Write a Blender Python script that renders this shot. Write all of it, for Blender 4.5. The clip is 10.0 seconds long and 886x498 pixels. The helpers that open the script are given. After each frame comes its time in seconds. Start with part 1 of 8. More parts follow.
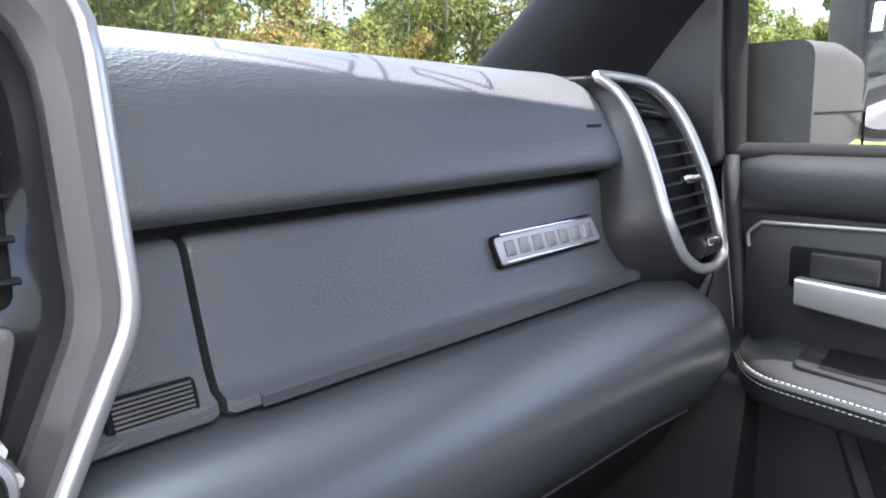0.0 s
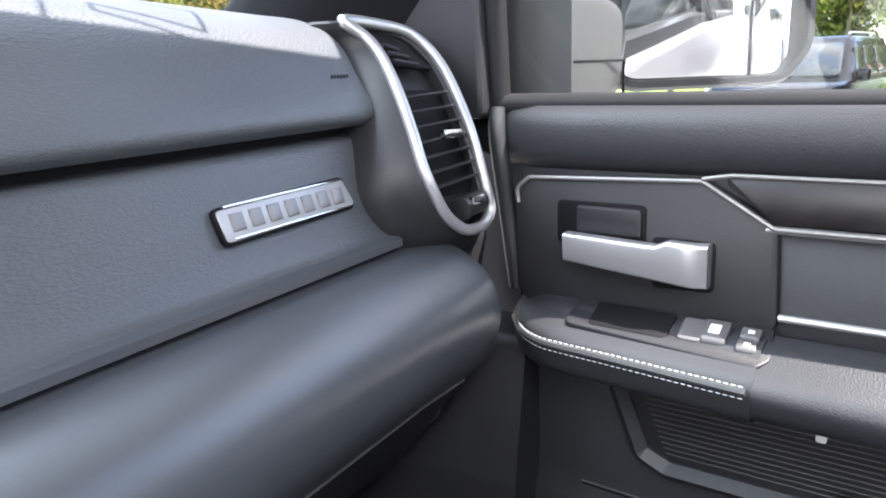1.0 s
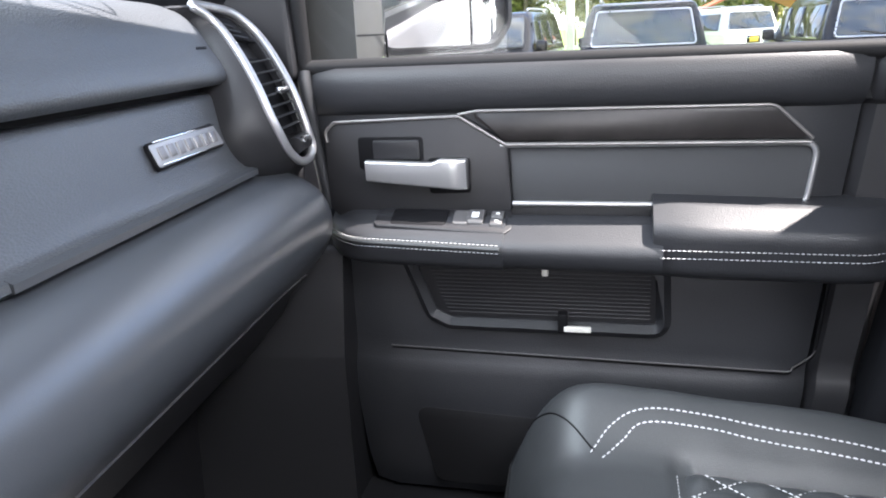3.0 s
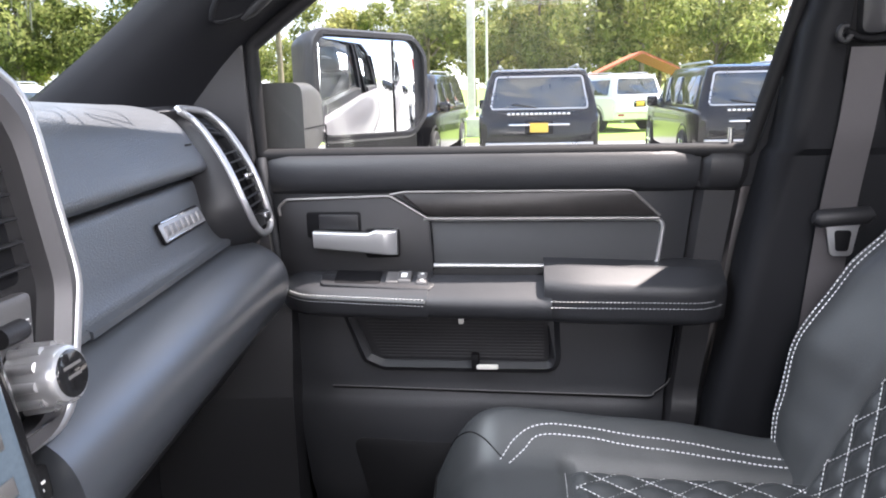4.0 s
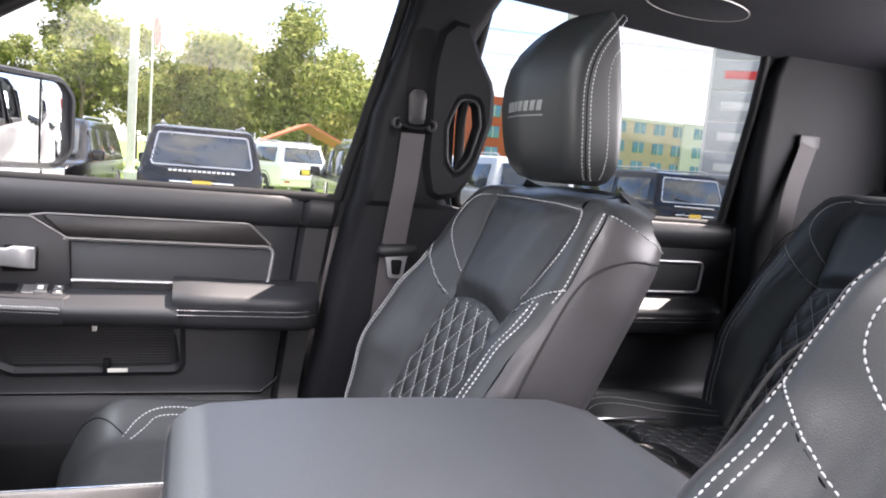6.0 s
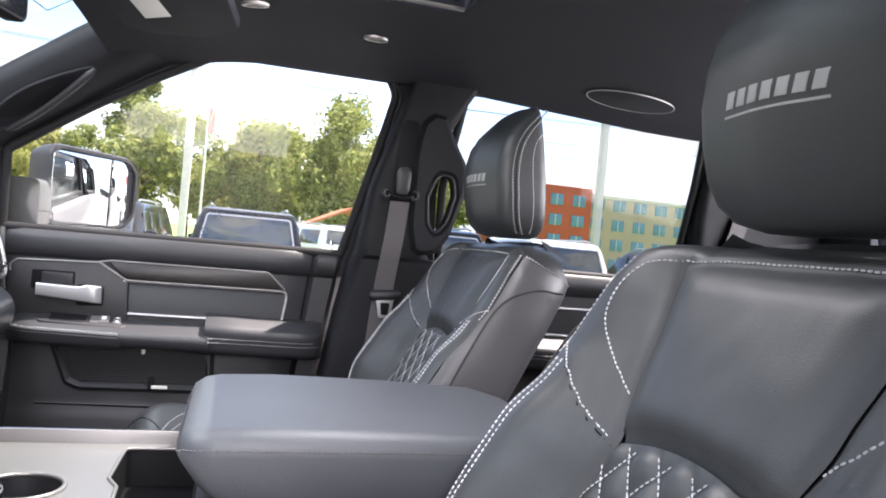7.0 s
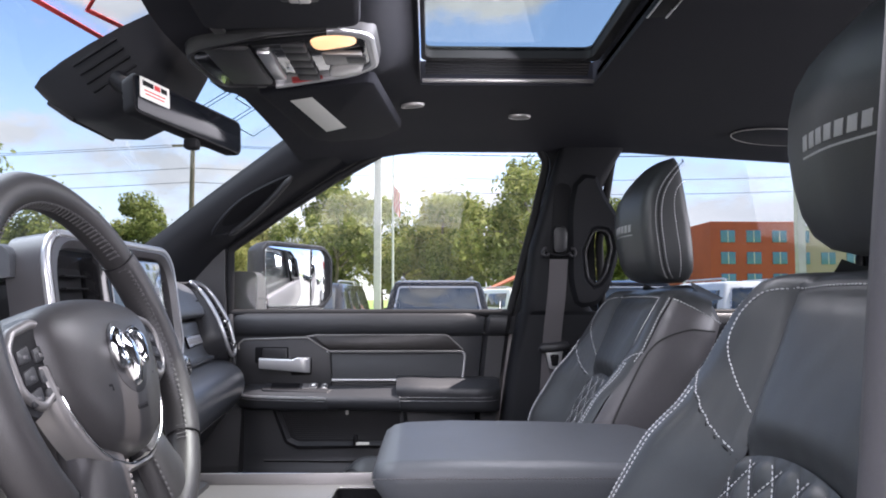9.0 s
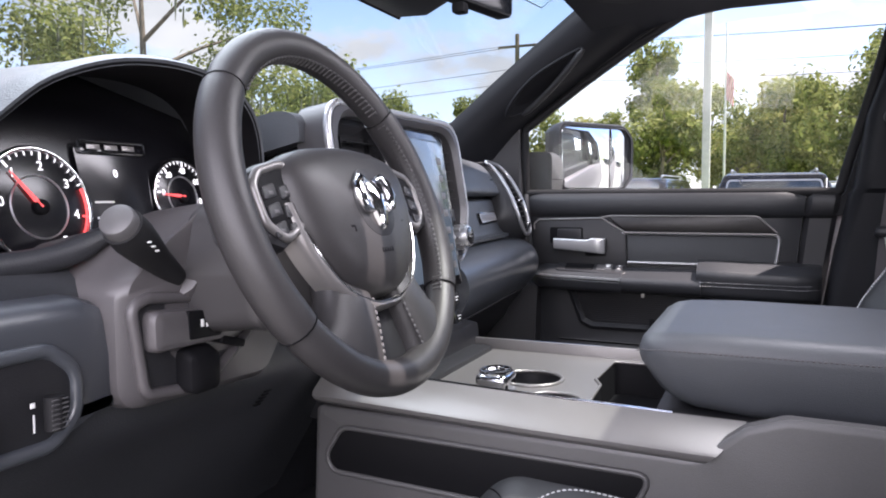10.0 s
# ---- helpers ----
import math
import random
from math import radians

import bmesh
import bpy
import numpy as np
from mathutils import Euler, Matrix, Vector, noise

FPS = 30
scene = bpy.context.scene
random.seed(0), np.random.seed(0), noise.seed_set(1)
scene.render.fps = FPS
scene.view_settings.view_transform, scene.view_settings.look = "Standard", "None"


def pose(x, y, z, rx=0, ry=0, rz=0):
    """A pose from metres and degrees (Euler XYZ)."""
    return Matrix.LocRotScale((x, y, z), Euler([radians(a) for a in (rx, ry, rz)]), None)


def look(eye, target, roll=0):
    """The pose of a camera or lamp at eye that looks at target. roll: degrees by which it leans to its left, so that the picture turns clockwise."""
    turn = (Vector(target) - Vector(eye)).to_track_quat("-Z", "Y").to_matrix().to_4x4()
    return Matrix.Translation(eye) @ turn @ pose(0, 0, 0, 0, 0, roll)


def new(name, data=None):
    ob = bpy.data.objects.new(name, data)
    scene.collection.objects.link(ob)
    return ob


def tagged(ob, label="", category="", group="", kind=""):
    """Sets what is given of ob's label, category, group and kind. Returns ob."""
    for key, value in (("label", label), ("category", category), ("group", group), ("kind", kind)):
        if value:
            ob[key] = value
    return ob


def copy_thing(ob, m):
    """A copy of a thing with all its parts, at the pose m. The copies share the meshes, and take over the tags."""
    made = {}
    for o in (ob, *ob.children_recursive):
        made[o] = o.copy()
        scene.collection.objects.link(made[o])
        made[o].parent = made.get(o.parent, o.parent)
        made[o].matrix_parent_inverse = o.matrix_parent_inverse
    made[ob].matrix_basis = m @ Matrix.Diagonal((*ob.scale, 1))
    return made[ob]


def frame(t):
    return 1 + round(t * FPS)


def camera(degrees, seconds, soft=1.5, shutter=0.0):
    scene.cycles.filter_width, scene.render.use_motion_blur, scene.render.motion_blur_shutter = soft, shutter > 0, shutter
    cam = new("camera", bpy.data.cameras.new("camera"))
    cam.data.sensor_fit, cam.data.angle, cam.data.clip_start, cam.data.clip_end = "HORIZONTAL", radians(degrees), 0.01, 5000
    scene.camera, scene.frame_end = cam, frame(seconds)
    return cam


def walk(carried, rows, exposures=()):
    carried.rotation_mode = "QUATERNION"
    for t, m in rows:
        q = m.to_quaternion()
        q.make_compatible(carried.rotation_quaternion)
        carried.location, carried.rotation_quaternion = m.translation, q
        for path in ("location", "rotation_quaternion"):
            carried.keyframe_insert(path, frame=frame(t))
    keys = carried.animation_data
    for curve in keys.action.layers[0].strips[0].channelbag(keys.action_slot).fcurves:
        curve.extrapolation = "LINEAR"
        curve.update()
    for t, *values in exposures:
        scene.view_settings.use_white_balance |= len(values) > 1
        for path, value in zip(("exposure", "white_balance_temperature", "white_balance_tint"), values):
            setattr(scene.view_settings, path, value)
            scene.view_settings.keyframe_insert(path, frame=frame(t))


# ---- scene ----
cam = camera(62.0, 10.0, soft=1.9)
PATH = [
    (0, (0.119, 0.566, 1.583), (1.391, 2.064, 1.214), -1.3),
    (0.5, (0.18, 0.57, 1.584), (1.651, 1.861, 1.174), -2.4),
    (1, (0.211, 0.576, 1.57), (1.794, 1.702, 1.095), -2.1),
    (1.5, (0.21, 0.58, 1.562), (1.833, 1.63, 1.05), -1.6),
    (2, (0.191, 0.579, 1.561), (1.881, 1.504, 1.024), -2.4),
    (2.5, (0.069, 0.559, 1.561), (1.867, 1.201, 0.966), -2.6),
    (4, (-0.277, 0.55, 1.634), (1.665, 0.761, 1.203), -1.3),
    (4.5, (-0.363, 0.54, 1.673), (1.594, 0.52, 1.263), 0.8),
    (5, (-0.43, 0.565, 1.705), (1.509, 0.281, 1.308), 2.8),
    (5.5, (-0.466, 0.533, 1.666), (1.407, -0.079, 1.32), 3.9),
    (7, (-0.948, 0.468, 1.579), (0.977, -0.075, 1.569), 5.3),
    (7.5, (-1.055, 0.453, 1.59), (0.897, 0.026, 1.688), 3.0),
    (8, (-1.11, 0.451, 1.594), (0.852, 0.123, 1.807), 1.0),
    (8.5, (-1.132, 0.445, 1.592), (0.84, 0.214, 1.84), 0.1),
    (9, (-1.108, 0.436, 1.576), (0.888, 0.395, 1.706), 0.0),
    (9.5, (-1.085, 0.421, 1.558), (0.89, 0.737, 1.515), -0.2),
    (10, (-1.043, 0.37, 1.529), (0.784, 1.169, 1.385), -0.3),
]
walk(cam, [(t, look(eye, target, roll)) for t, eye, target, roll in PATH], ((0, 2.75, 6400, 15), (0.5, 2.9, 6400, 15), (2.0, 2.95, 6350, 14), (4.0, 2.7, 6600, 18), (5.5, 2.65, 6900, 21), (7.0, 2.68, 6700, 19), (8.5, 2.05, 6350, 20), (10.0, 1.92, 6480, 22)))

# ---- world, sun, exposure ----
SUN_ELEV, SUN_TURN = 61.5, 161.5      # degrees up, and from +y towards +x
world = bpy.data.worlds.new("sky")
scene.world = world
world.use_nodes = True
wn = world.node_tree
wn.nodes.clear()


sky = wn.nodes.new("ShaderNodeTexSky")
sky.sky_type = 'NISHITA'
sky.sun_disc = False
sky.sun_elevation = radians(SUN_ELEV)
sky.sun_rotation = radians(SUN_TURN)
sky.air_density, sky.dust_density, sky.ozone_density = 0.8, 0.15, 1.1
wtc = wn.nodes.new("ShaderNodeTexCoord")
wmap = wn.nodes.new("ShaderNodeMapping")
wmap.inputs["Scale"].default_value = (1.0, 1.0, 2.2)
cloud = wn.nodes.new("ShaderNodeTexNoise")
cloud.inputs["Scale"].default_value = 2.9
cloud.inputs["Detail"].default_value = 9
cloud.inputs["Roughness"].default_value = 0.58
cramp = wn.nodes.new("ShaderNodeValToRGB")
cramp.color_ramp.elements[0].position, cramp.color_ramp.elements[1].position = 0.455, 0.535
cmix = wn.nodes.new("ShaderNodeMixRGB")
cshade = wn.nodes.new("ShaderNodeTexNoise")
cshade.inputs["Scale"].default_value = 5.0
cshade.inputs["Detail"].default_value = 6
cshr = wn.nodes.new("ShaderNodeValToRGB")
cshr.color_ramp.elements[0].position, cshr.color_ramp.elements[1].position = 0.3, 0.7
cshr.color_ramp.elements[0].color, cshr.color_ramp.elements[1].color = (1.9, 2.05, 2.3, 1), (4.2, 4.2, 4.2, 1)
wbg = wn.nodes.new("ShaderNodeBackground")
wbg.inputs["Strength"].default_value = 0.105
wout = wn.nodes.new("ShaderNodeOutputWorld")
L = wn.links.new
L(wtc.outputs["Generated"], wmap.inputs["Vector"])
L(wmap.outputs["Vector"], cloud.inputs["Vector"])
L(wmap.outputs["Vector"], cshade.inputs["Vector"])
L(cloud.outputs["Fac"], cramp.inputs["Fac"])
L(cshade.outputs["Fac"], cshr.inputs["Fac"])
L(cramp.outputs["Color"], cmix.inputs["Fac"])
L(sky.outputs["Color"], cmix.inputs["Color1"])
L(cshr.outputs["Color"], cmix.inputs["Color2"])
wsep = wn.nodes.new("ShaderNodeSeparateXYZ")
whaze = wn.nodes.new("ShaderNodeMapRange")
whaze.interpolation_type = 'SMOOTHSTEP'
for k, v in (("From Min", 0.02), ("From Max", 0.30), ("To Min", 0.65), ("To Max", 0.0)):
    whaze.inputs[k].default_value = v
hmix = wn.nodes.new("ShaderNodeMixRGB")
hmix.inputs["Color2"].default_value = (3.7, 3.85, 4.0, 1)
L(wtc.outputs["Generated"], wsep.inputs[0])
L(wsep.outputs["Z"], whaze.inputs["Value"])
L(whaze.outputs["Result"], hmix.inputs["Fac"])
L(cmix.outputs["Color"], hmix.inputs["Color1"])
L(hmix.outputs["Color"], wbg.inputs["Color"])
L(wbg.outputs["Background"], wout.inputs["Surface"])

sun = new("sun", bpy.data.lights.new("sun", 'SUN'))
sun.data.energy = 3.8
sun.data.angle = radians(0.53)
sun.data.color = (1.0, 0.95, 0.88)
el, az = radians(SUN_ELEV), radians(SUN_TURN)
sun.matrix_world = look((0, 0, 30), (-30 * math.cos(el) * math.sin(az), -30 * math.cos(el) * math.cos(az), 30 - 30 * math.sin(el)))


# skylight through the open driver's door
skyl = new("door_skylight", bpy.data.lights.new("door_skylight", 'AREA'))
skyl.data.shape, skyl.data.size, skyl.data.size_y = 'RECTANGLE', 2.2, 1.4
skyl.data.energy = 20.0
skyl.data.color = (0.98, 0.98, 1.0)
skyl.matrix_world = look((-1.95, 0.15, 2.10), (0.2, 0.60, 1.35))

# skylight falling through the windscreen
skyw = new("screen_skylight", bpy.data.lights.new("screen_skylight", 'AREA'))
skyw.data.shape, skyw.data.size, skyw.data.size_y = 'RECTANGLE', 1.5, 0.9
skyw.data.energy = 12.0
skyw.data.color = (0.83, 0.92, 1.0)
skyw.matrix_world = look((0.0, 1.50, 2.66), (0.0, 0.80, 1.40))

# skylight falling through the sunroof
skyr = new("sunroof_skylight", bpy.data.lights.new("sunroof_skylight", 'AREA'))
skyr.data.shape, skyr.data.size, skyr.data.size_y = 'RECTANGLE', 0.60, 0.30
skyr.data.energy = 2.8
skyr.data.color = (0.95, 0.97, 1.0)
skyr.matrix_world = look((-0.015, 0.30, 2.046), (0.05, 0.80, 1.50))

# skylight falling through the rear window
skyb = new("rear_window_skylight", bpy.data.lights.new("rear_window_skylight", 'AREA'))
skyb.data.shape, skyb.data.size, skyb.data.size_y = 'RECTANGLE', 1.25, 0.36
skyb.data.energy = 4.5
skyb.data.color = (0.93, 0.96, 1.0)
skyb.matrix_world = look((0.0, -1.11, 1.745), (0.1, 1.0, 1.15))

# ---- materials ----
MATS = {}


def mat(name, color, rough=0.5, metal=0.0, grain=0.0, grain_scale=300.0, kind="noise", vary=0.15, vary_scale=6.0,
        coat=0.0, spec=0.5, ramp=None, emit=None, rough_vary=0.08, stretch=1.0):
    """A procedural surface: base colour varied at two scales, roughness variation and a fine bump."""
    if name in MATS:
        return MATS[name]
    m = bpy.data.materials.new(name)
    m.use_nodes = True
    nt = m.node_tree
    b = nt.nodes["Principled BSDF"]
    link = nt.links.new
    tc = nt.nodes.new("ShaderNodeTexCoord")
    big = nt.nodes.new("ShaderNodeTexNoise")
    big.inputs["Scale"].default_value = vary_scale
    big.inputs["Detail"].default_value = 5
    fine = nt.nodes.new("ShaderNodeTexVoronoi" if kind == "voronoi" else "ShaderNodeTexNoise")
    fine.inputs["Scale"].default_value = grain_scale
    if kind != "voronoi":
        fine.inputs["Detail"].default_value = 3
    out_f = fine.outputs["Distance" if kind == "voronoi" else "Fac"]
    link(tc.outputs["Object"], big.inputs["Vector"])
    mp = nt.nodes.new("ShaderNodeMapping")
    mp.inputs["Scale"].default_value = (stretch, 1.0, 1.0)
    link(tc.outputs["Object"], mp.inputs["Vector"])
    link(mp.outputs["Vector"], fine.inputs["Vector"])
    add = nt.nodes.new("ShaderNodeMath")
    add.operation = 'MULTIPLY_ADD'
    link(big.outputs["Fac"], add.inputs[0])
    add.inputs[1].default_value = 0.7
    mul = nt.nodes.new("ShaderNodeMath")
    mul.operation = 'MULTIPLY'
    link(out_f, mul.inputs[0])
    mul.inputs[1].default_value = 0.3
    link(mul.outputs[0], add.inputs[2])
    cr = nt.nodes.new("ShaderNodeValToRGB")
    c = Vector(color[:3])
    cr.color_ramp.elements[0].position, cr.color_ramp.elements[1].position = 0.3, 0.7
    lo, hi = (c * (1 - vary), c * (1 + vary)) if ramp is None else (Vector(ramp[0]), Vector(ramp[1]))
    cr.color_ramp.elements[0].color, cr.color_ramp.elements[1].color = (*lo, 1), (*hi, 1)
    link(add.outputs[0], cr.inputs["Fac"])
    link(cr.outputs["Color"], b.inputs["Base Color"])
    rr = nt.nodes.new("ShaderNodeMapRange")
    rr.inputs["To Min"].default_value, rr.inputs["To Max"].default_value = max(0.02, rough - rough_vary), min(1, rough + rough_vary)
    link(big.outputs["Fac"], rr.inputs["Value"])
    link(rr.outputs["Result"], b.inputs["Roughness"])
    b.inputs["Metallic"].default_value = metal
    b.inputs["Coat Weight"].default_value = coat
    b.inputs["Specular IOR Level"].default_value = spec
    if grain:
        bp = nt.nodes.new("ShaderNodeBump")
        bp.inputs["Strength"].default_value = grain
        bp.inputs["Distance"].default_value = 0.001
        link(out_f, bp.inputs["Height"])
        link(bp.outputs["Normal"], b.inputs["Normal"])
    if emit:
        b.inputs["Emission Color"].default_value = (*emit[:3], 1)
        b.inputs["Emission Strength"].default_value = emit[3]
    MATS[name] = m
    return m


def glass(name, tint=(1, 1, 1), gloss=0.04, rough=0.0, graze=0.35):
    """A thin pane: clear, with a sheen that grows at grazing angles."""
    m = bpy.data.materials.new(name)
    m.use_nodes = True
    nt = m.node_tree
    nt.nodes.clear()
    tr = nt.nodes.new("ShaderNodeBsdfTransparent")
    tr.inputs["Color"].default_value = (*tint, 1)
    gl = nt.nodes.new("ShaderNodeBsdfGlossy")
    gl.inputs["Roughness"].default_value = rough
    lw = nt.nodes.new("ShaderNodeLayerWeight")
    pw = nt.nodes.new("ShaderNodeMath")
    pw.operation = 'POWER'
    pw.inputs[1].default_value = 4.0
    nt.links.new(lw.outputs["Facing"], pw.inputs[0])
    fr = nt.nodes.new("ShaderNodeMath")
    fr.operation = 'MULTIPLY_ADD'
    fr.inputs[1].default_value, fr.inputs[2].default_value = graze, gloss
    nt.links.new(pw.outputs[0], fr.inputs[0])
    mx = nt.nodes.new("ShaderNodeMixShader")
    out = nt.nodes.new("ShaderNodeOutputMaterial")
    nt.links.new(fr.outputs[0], mx.inputs[0])
    nt.links.new(tr.outputs[0], mx.inputs[1])
    nt.links.new(gl.outputs[0], mx.inputs[2])
    nt.links.new(mx.outputs[0], out.inputs[0])
    return m


SOFT = mat("soft_touch_vinyl", (0.022, 0.023, 0.026), 0.46, grain=0.20, grain_scale=620, kind="voronoi", vary=0.10, spec=0.45)
SOFT2 = mat("smooth_dash_vinyl", (0.050, 0.055, 0.063), 0.31, grain=0.14, grain_scale=1400, vary=0.06, vary_scale=3.0, spec=1.0, rough_vary=0.03)
HARD = mat("moulded_plastic", (0.018, 0.018, 0.020), 0.44, grain=0.30, grain_scale=900, vary=0.15, spec=0.38)
HARDL = mat("grey_moulded_plastic", (0.075, 0.073, 0.074), 0.40, grain=0.25, grain_scale=900, vary=0.15)
FRAME = mat("mauve_grey_satin_trim", (0.062, 0.060, 0.063), 0.42, metal=0.2, grain=0.08, grain_scale=1500, vary=0.06)
HARDC = mat("charcoal_collar_plastic", (0.040, 0.038, 0.039), 0.42, grain=0.25, grain_scale=900, vary=0.10)
LIDV = mat("armrest_lid_vinyl", (0.060, 0.065, 0.073), 0.47, grain=0.25, grain_scale=800, kind="voronoi", vary=0.08, spec=0.55)
COLUMN = mat("grey_brown_shroud_plastic", (0.076, 0.071, 0.073), 0.40, grain=0.25, grain_scale=900, vary=0.10)
PILLAR = mat("dark_pillar_trim", (0.010, 0.0105, 0.0125), 0.60, grain=0.3, grain_scale=900, vary=0.15, spec=0.18)
DASHV = mat("dash_pad_vinyl", (0.056, 0.061, 0.068), 0.38, grain=0.40, grain_scale=720, kind="voronoi", vary=0.10, spec=0.85, stretch=0.45)
LEATHER = mat("black_leather", (0.038, 0.041, 0.043), 0.43, grain=0.14, grain_scale=900, kind="voronoi", vary=0.18, spec=0.58)
LEATHER2 = mat("black_vinyl_gusset", (0.082, 0.078, 0.082), 0.42, grain=0.10, grain_scale=800, kind="voronoi", vary=0.15)
WHEEL = mat("wrapped_rim_leather", (0.028, 0.0265, 0.027), 0.42, grain=0.10, grain_scale=900, kind="voronoi", vary=0.12, spec=0.4)
SILVER = mat("satin_silver_trim", (0.52, 0.52, 0.53), 0.30, metal=0.75, grain=0.05, grain_scale=1500, vary=0.06)
SATIN = mat("soft_satin_silver", (0.40, 0.40, 0.41), 0.46, metal=0.55, grain=0.05, grain_scale=1500, vary=0.05)
GREYSIL = mat("grey_metallic_trim", (0.23, 0.22, 0.215), 0.38, metal=0.6, grain=0.05, grain_scale=1500, vary=0.06)
CHROME = mat("polished_chrome", (0.75, 0.75, 0.76), 0.10, metal=1.0, vary=0.04, rough_vary=0.04)
PIANO = mat("gloss_black", (0.012, 0.012, 0.013), 0.10, coat=0.6, vary=0.2, rough_vary=0.05)
WOOD = mat("dark_grained_strip", (0.012, 0.010, 0.010), 0.40, grain=0.1, grain_scale=90, vary=0.6, vary_scale=22, spec=0.5, rough_vary=0.12)
CLOTH = mat("charcoal_insert_cloth", (0.046, 0.048, 0.051), 0.85, grain=0.6, grain_scale=1600, vary=0.12)
LINER = mat("headliner_knit", (0.013, 0.0135, 0.0175), 0.92, grain=0.5, grain_scale=1300, vary=0.10, spec=0.2)
CARPET = mat("black_carpet", (0.055, 0.055, 0.058), 0.95, grain=1.0, grain_scale=500, vary=0.3, spec=0.1)
RUBBER = mat("black_rubber", (0.013, 0.013, 0.014), 0.65, grain=0.2, grain_scale=400, vary=0.2, spec=0.2)
# Near-black for black parts, also as painted shade in recesses and vents.
DARK = mat("black_plastic_and_shade", (0.006, 0.006, 0.007), 0.6, vary=0.2, spec=0.12)
THREAD = mat("pale_grey_thread", (0.56, 0.57, 0.58), 0.7, vary=0.1)
THREADK = mat("black_thread", (0.02, 0.02, 0.02), 0.7, vary=0.1)
EMBROID = mat("pale_grey_embroidery", (0.30, 0.31, 0.31), 0.6, grain=0.5, grain_scale=900, vary=0.10)
BELT = mat("seat_belt_webbing", (0.066, 0.061, 0.064), 0.75, grain=0.6, grain_scale=900, vary=0.12)
WHITE = mat("white_marking", (0.75, 0.75, 0.74), 0.5, vary=0.04)
PAPER = mat("label_paper", (0.66, 0.65, 0.60), 0.6, vary=0.06)
YELLOW = mat("yellow_label_band", (0.70, 0.45, 0.06), 0.6, vary=0.06)
RED = mat("red_marking", (0.55, 0.03, 0.03), 0.5, vary=0.05)
SCREEN = mat("glass_screen", (0.10, 0.13, 0.16), 0.12, coat=0.5, vary=0.25, vary_scale=9)
DIALF = mat("black_dial_face", (0.008, 0.008, 0.010), 0.22, vary=0.2)
LIT = mat("backlit_white", (0.7, 0.7, 0.7), 0.5, emit=(0.9, 0.92, 0.95, 0.55), vary=0.02)
LITR = mat("backlit_red", (0.6, 0.05, 0.05), 0.5, emit=(0.9, 0.10, 0.10, 0.5), vary=0.02)
BULB = mat("warm_lamp_lens", (0.9, 0.75, 0.5), 0.4, emit=(1.0, 0.55, 0.22, 0.30), vary=0.05)
LENS = mat("clear_lamp_lens", (0.6, 0.58, 0.55), 0.25, vary=0.1)
MIRROR = mat("mirror_glass", (0.92, 0.93, 0.93), 0.02, metal=1.0, vary=0.0, rough_vary=0.0)
MIRROR2 = mat("dimming_mirror_glass", (0.006, 0.007, 0.009), 0.12, spec=0.12, vary=0.0, rough_vary=0.0)
PANE = glass("window_glass", (0.96, 0.975, 0.97), 0.02)
SCREENPANE = glass("windscreen_glass", (0.80, 0.83, 0.82), 0.02)
DARKPANE = glass("privacy_glass", (0.72, 0.75, 0.76), 0.01, 0.0, 0.06)
ROOFPANE = glass("sunroof_glass", (0.62, 0.66, 0.64), 0.010)
# Weathered rubber, its grey raised further for daylight falling on the open pillar.
SEALG = mat("weathered_daylit_seal", (0.060, 0.058, 0.062), 0.55, grain=0.2, grain_scale=500, vary=0.12)
MIRARM = mat("grey_mirror_arm_plastic", (0.042, 0.0415, 0.040), 0.5, grain=0.2, grain_scale=500, vary=0.12)
PAINT = mat("granite_car_paint", (0.25, 0.235, 0.245), 0.42, metal=0.4, coat=0.5, grain=0.05, grain_scale=2500, vary=0.1)


# ---- mesh helpers ----
ORG = {}


def mesh(name, verts, faces, smooth=40.0):
    me = bpy.data.meshes.new(name)
    me.from_pydata([tuple(v) for v in verts], [], faces)
    me.validate()
    bm = bmesh.new()
    bm.from_mesh(me)
    bmesh.ops.recalc_face_normals(bm, faces=bm.faces)
    bm.to_mesh(me)
    bm.free()
    if smooth:
        me.shade_smooth()
        me.set_sharp_from_angle(angle=radians(smooth))
    return me


def thing(name, at, label, category, group="", kind=""):
    ob = new(name)
    ob.empty_display_size = 0.05
    ob.location = at
    ORG[ob.name] = Vector(at)
    return tagged(ob, label, category, group, kind)


def part(name, data, material, parent=None, label=""):
    """data: (verts, faces) in world space, with an optional smoothing angle. One mesh object under its thing or part."""
    ob = new(name, mesh(name, *data))
    ob.data.materials.append(material)
    ORG[ob.name] = Vector((0, 0, 0))
    if parent is not None:
        ob.parent = parent
        ob.location = -ORG[parent.name]
    if label:
        ob["label"] = label
    if "stitch" in name or "lacing" in name:
        ob["kind"] = "stuff"
    return ob


def setting(name, data, material, label, category):
    ob = part(name, data, material)
    return tagged(ob, label, category, "", "structure")


def join(*sets):
    vs, fs, ang = [], [], 40.0
    for s in sets:
        o = len(vs)
        vs += list(s[0])
        fs += [tuple(i + o for i in f) for f in s[1]]
        if len(s) > 2:
            ang = s[2]
    return vs, fs, ang


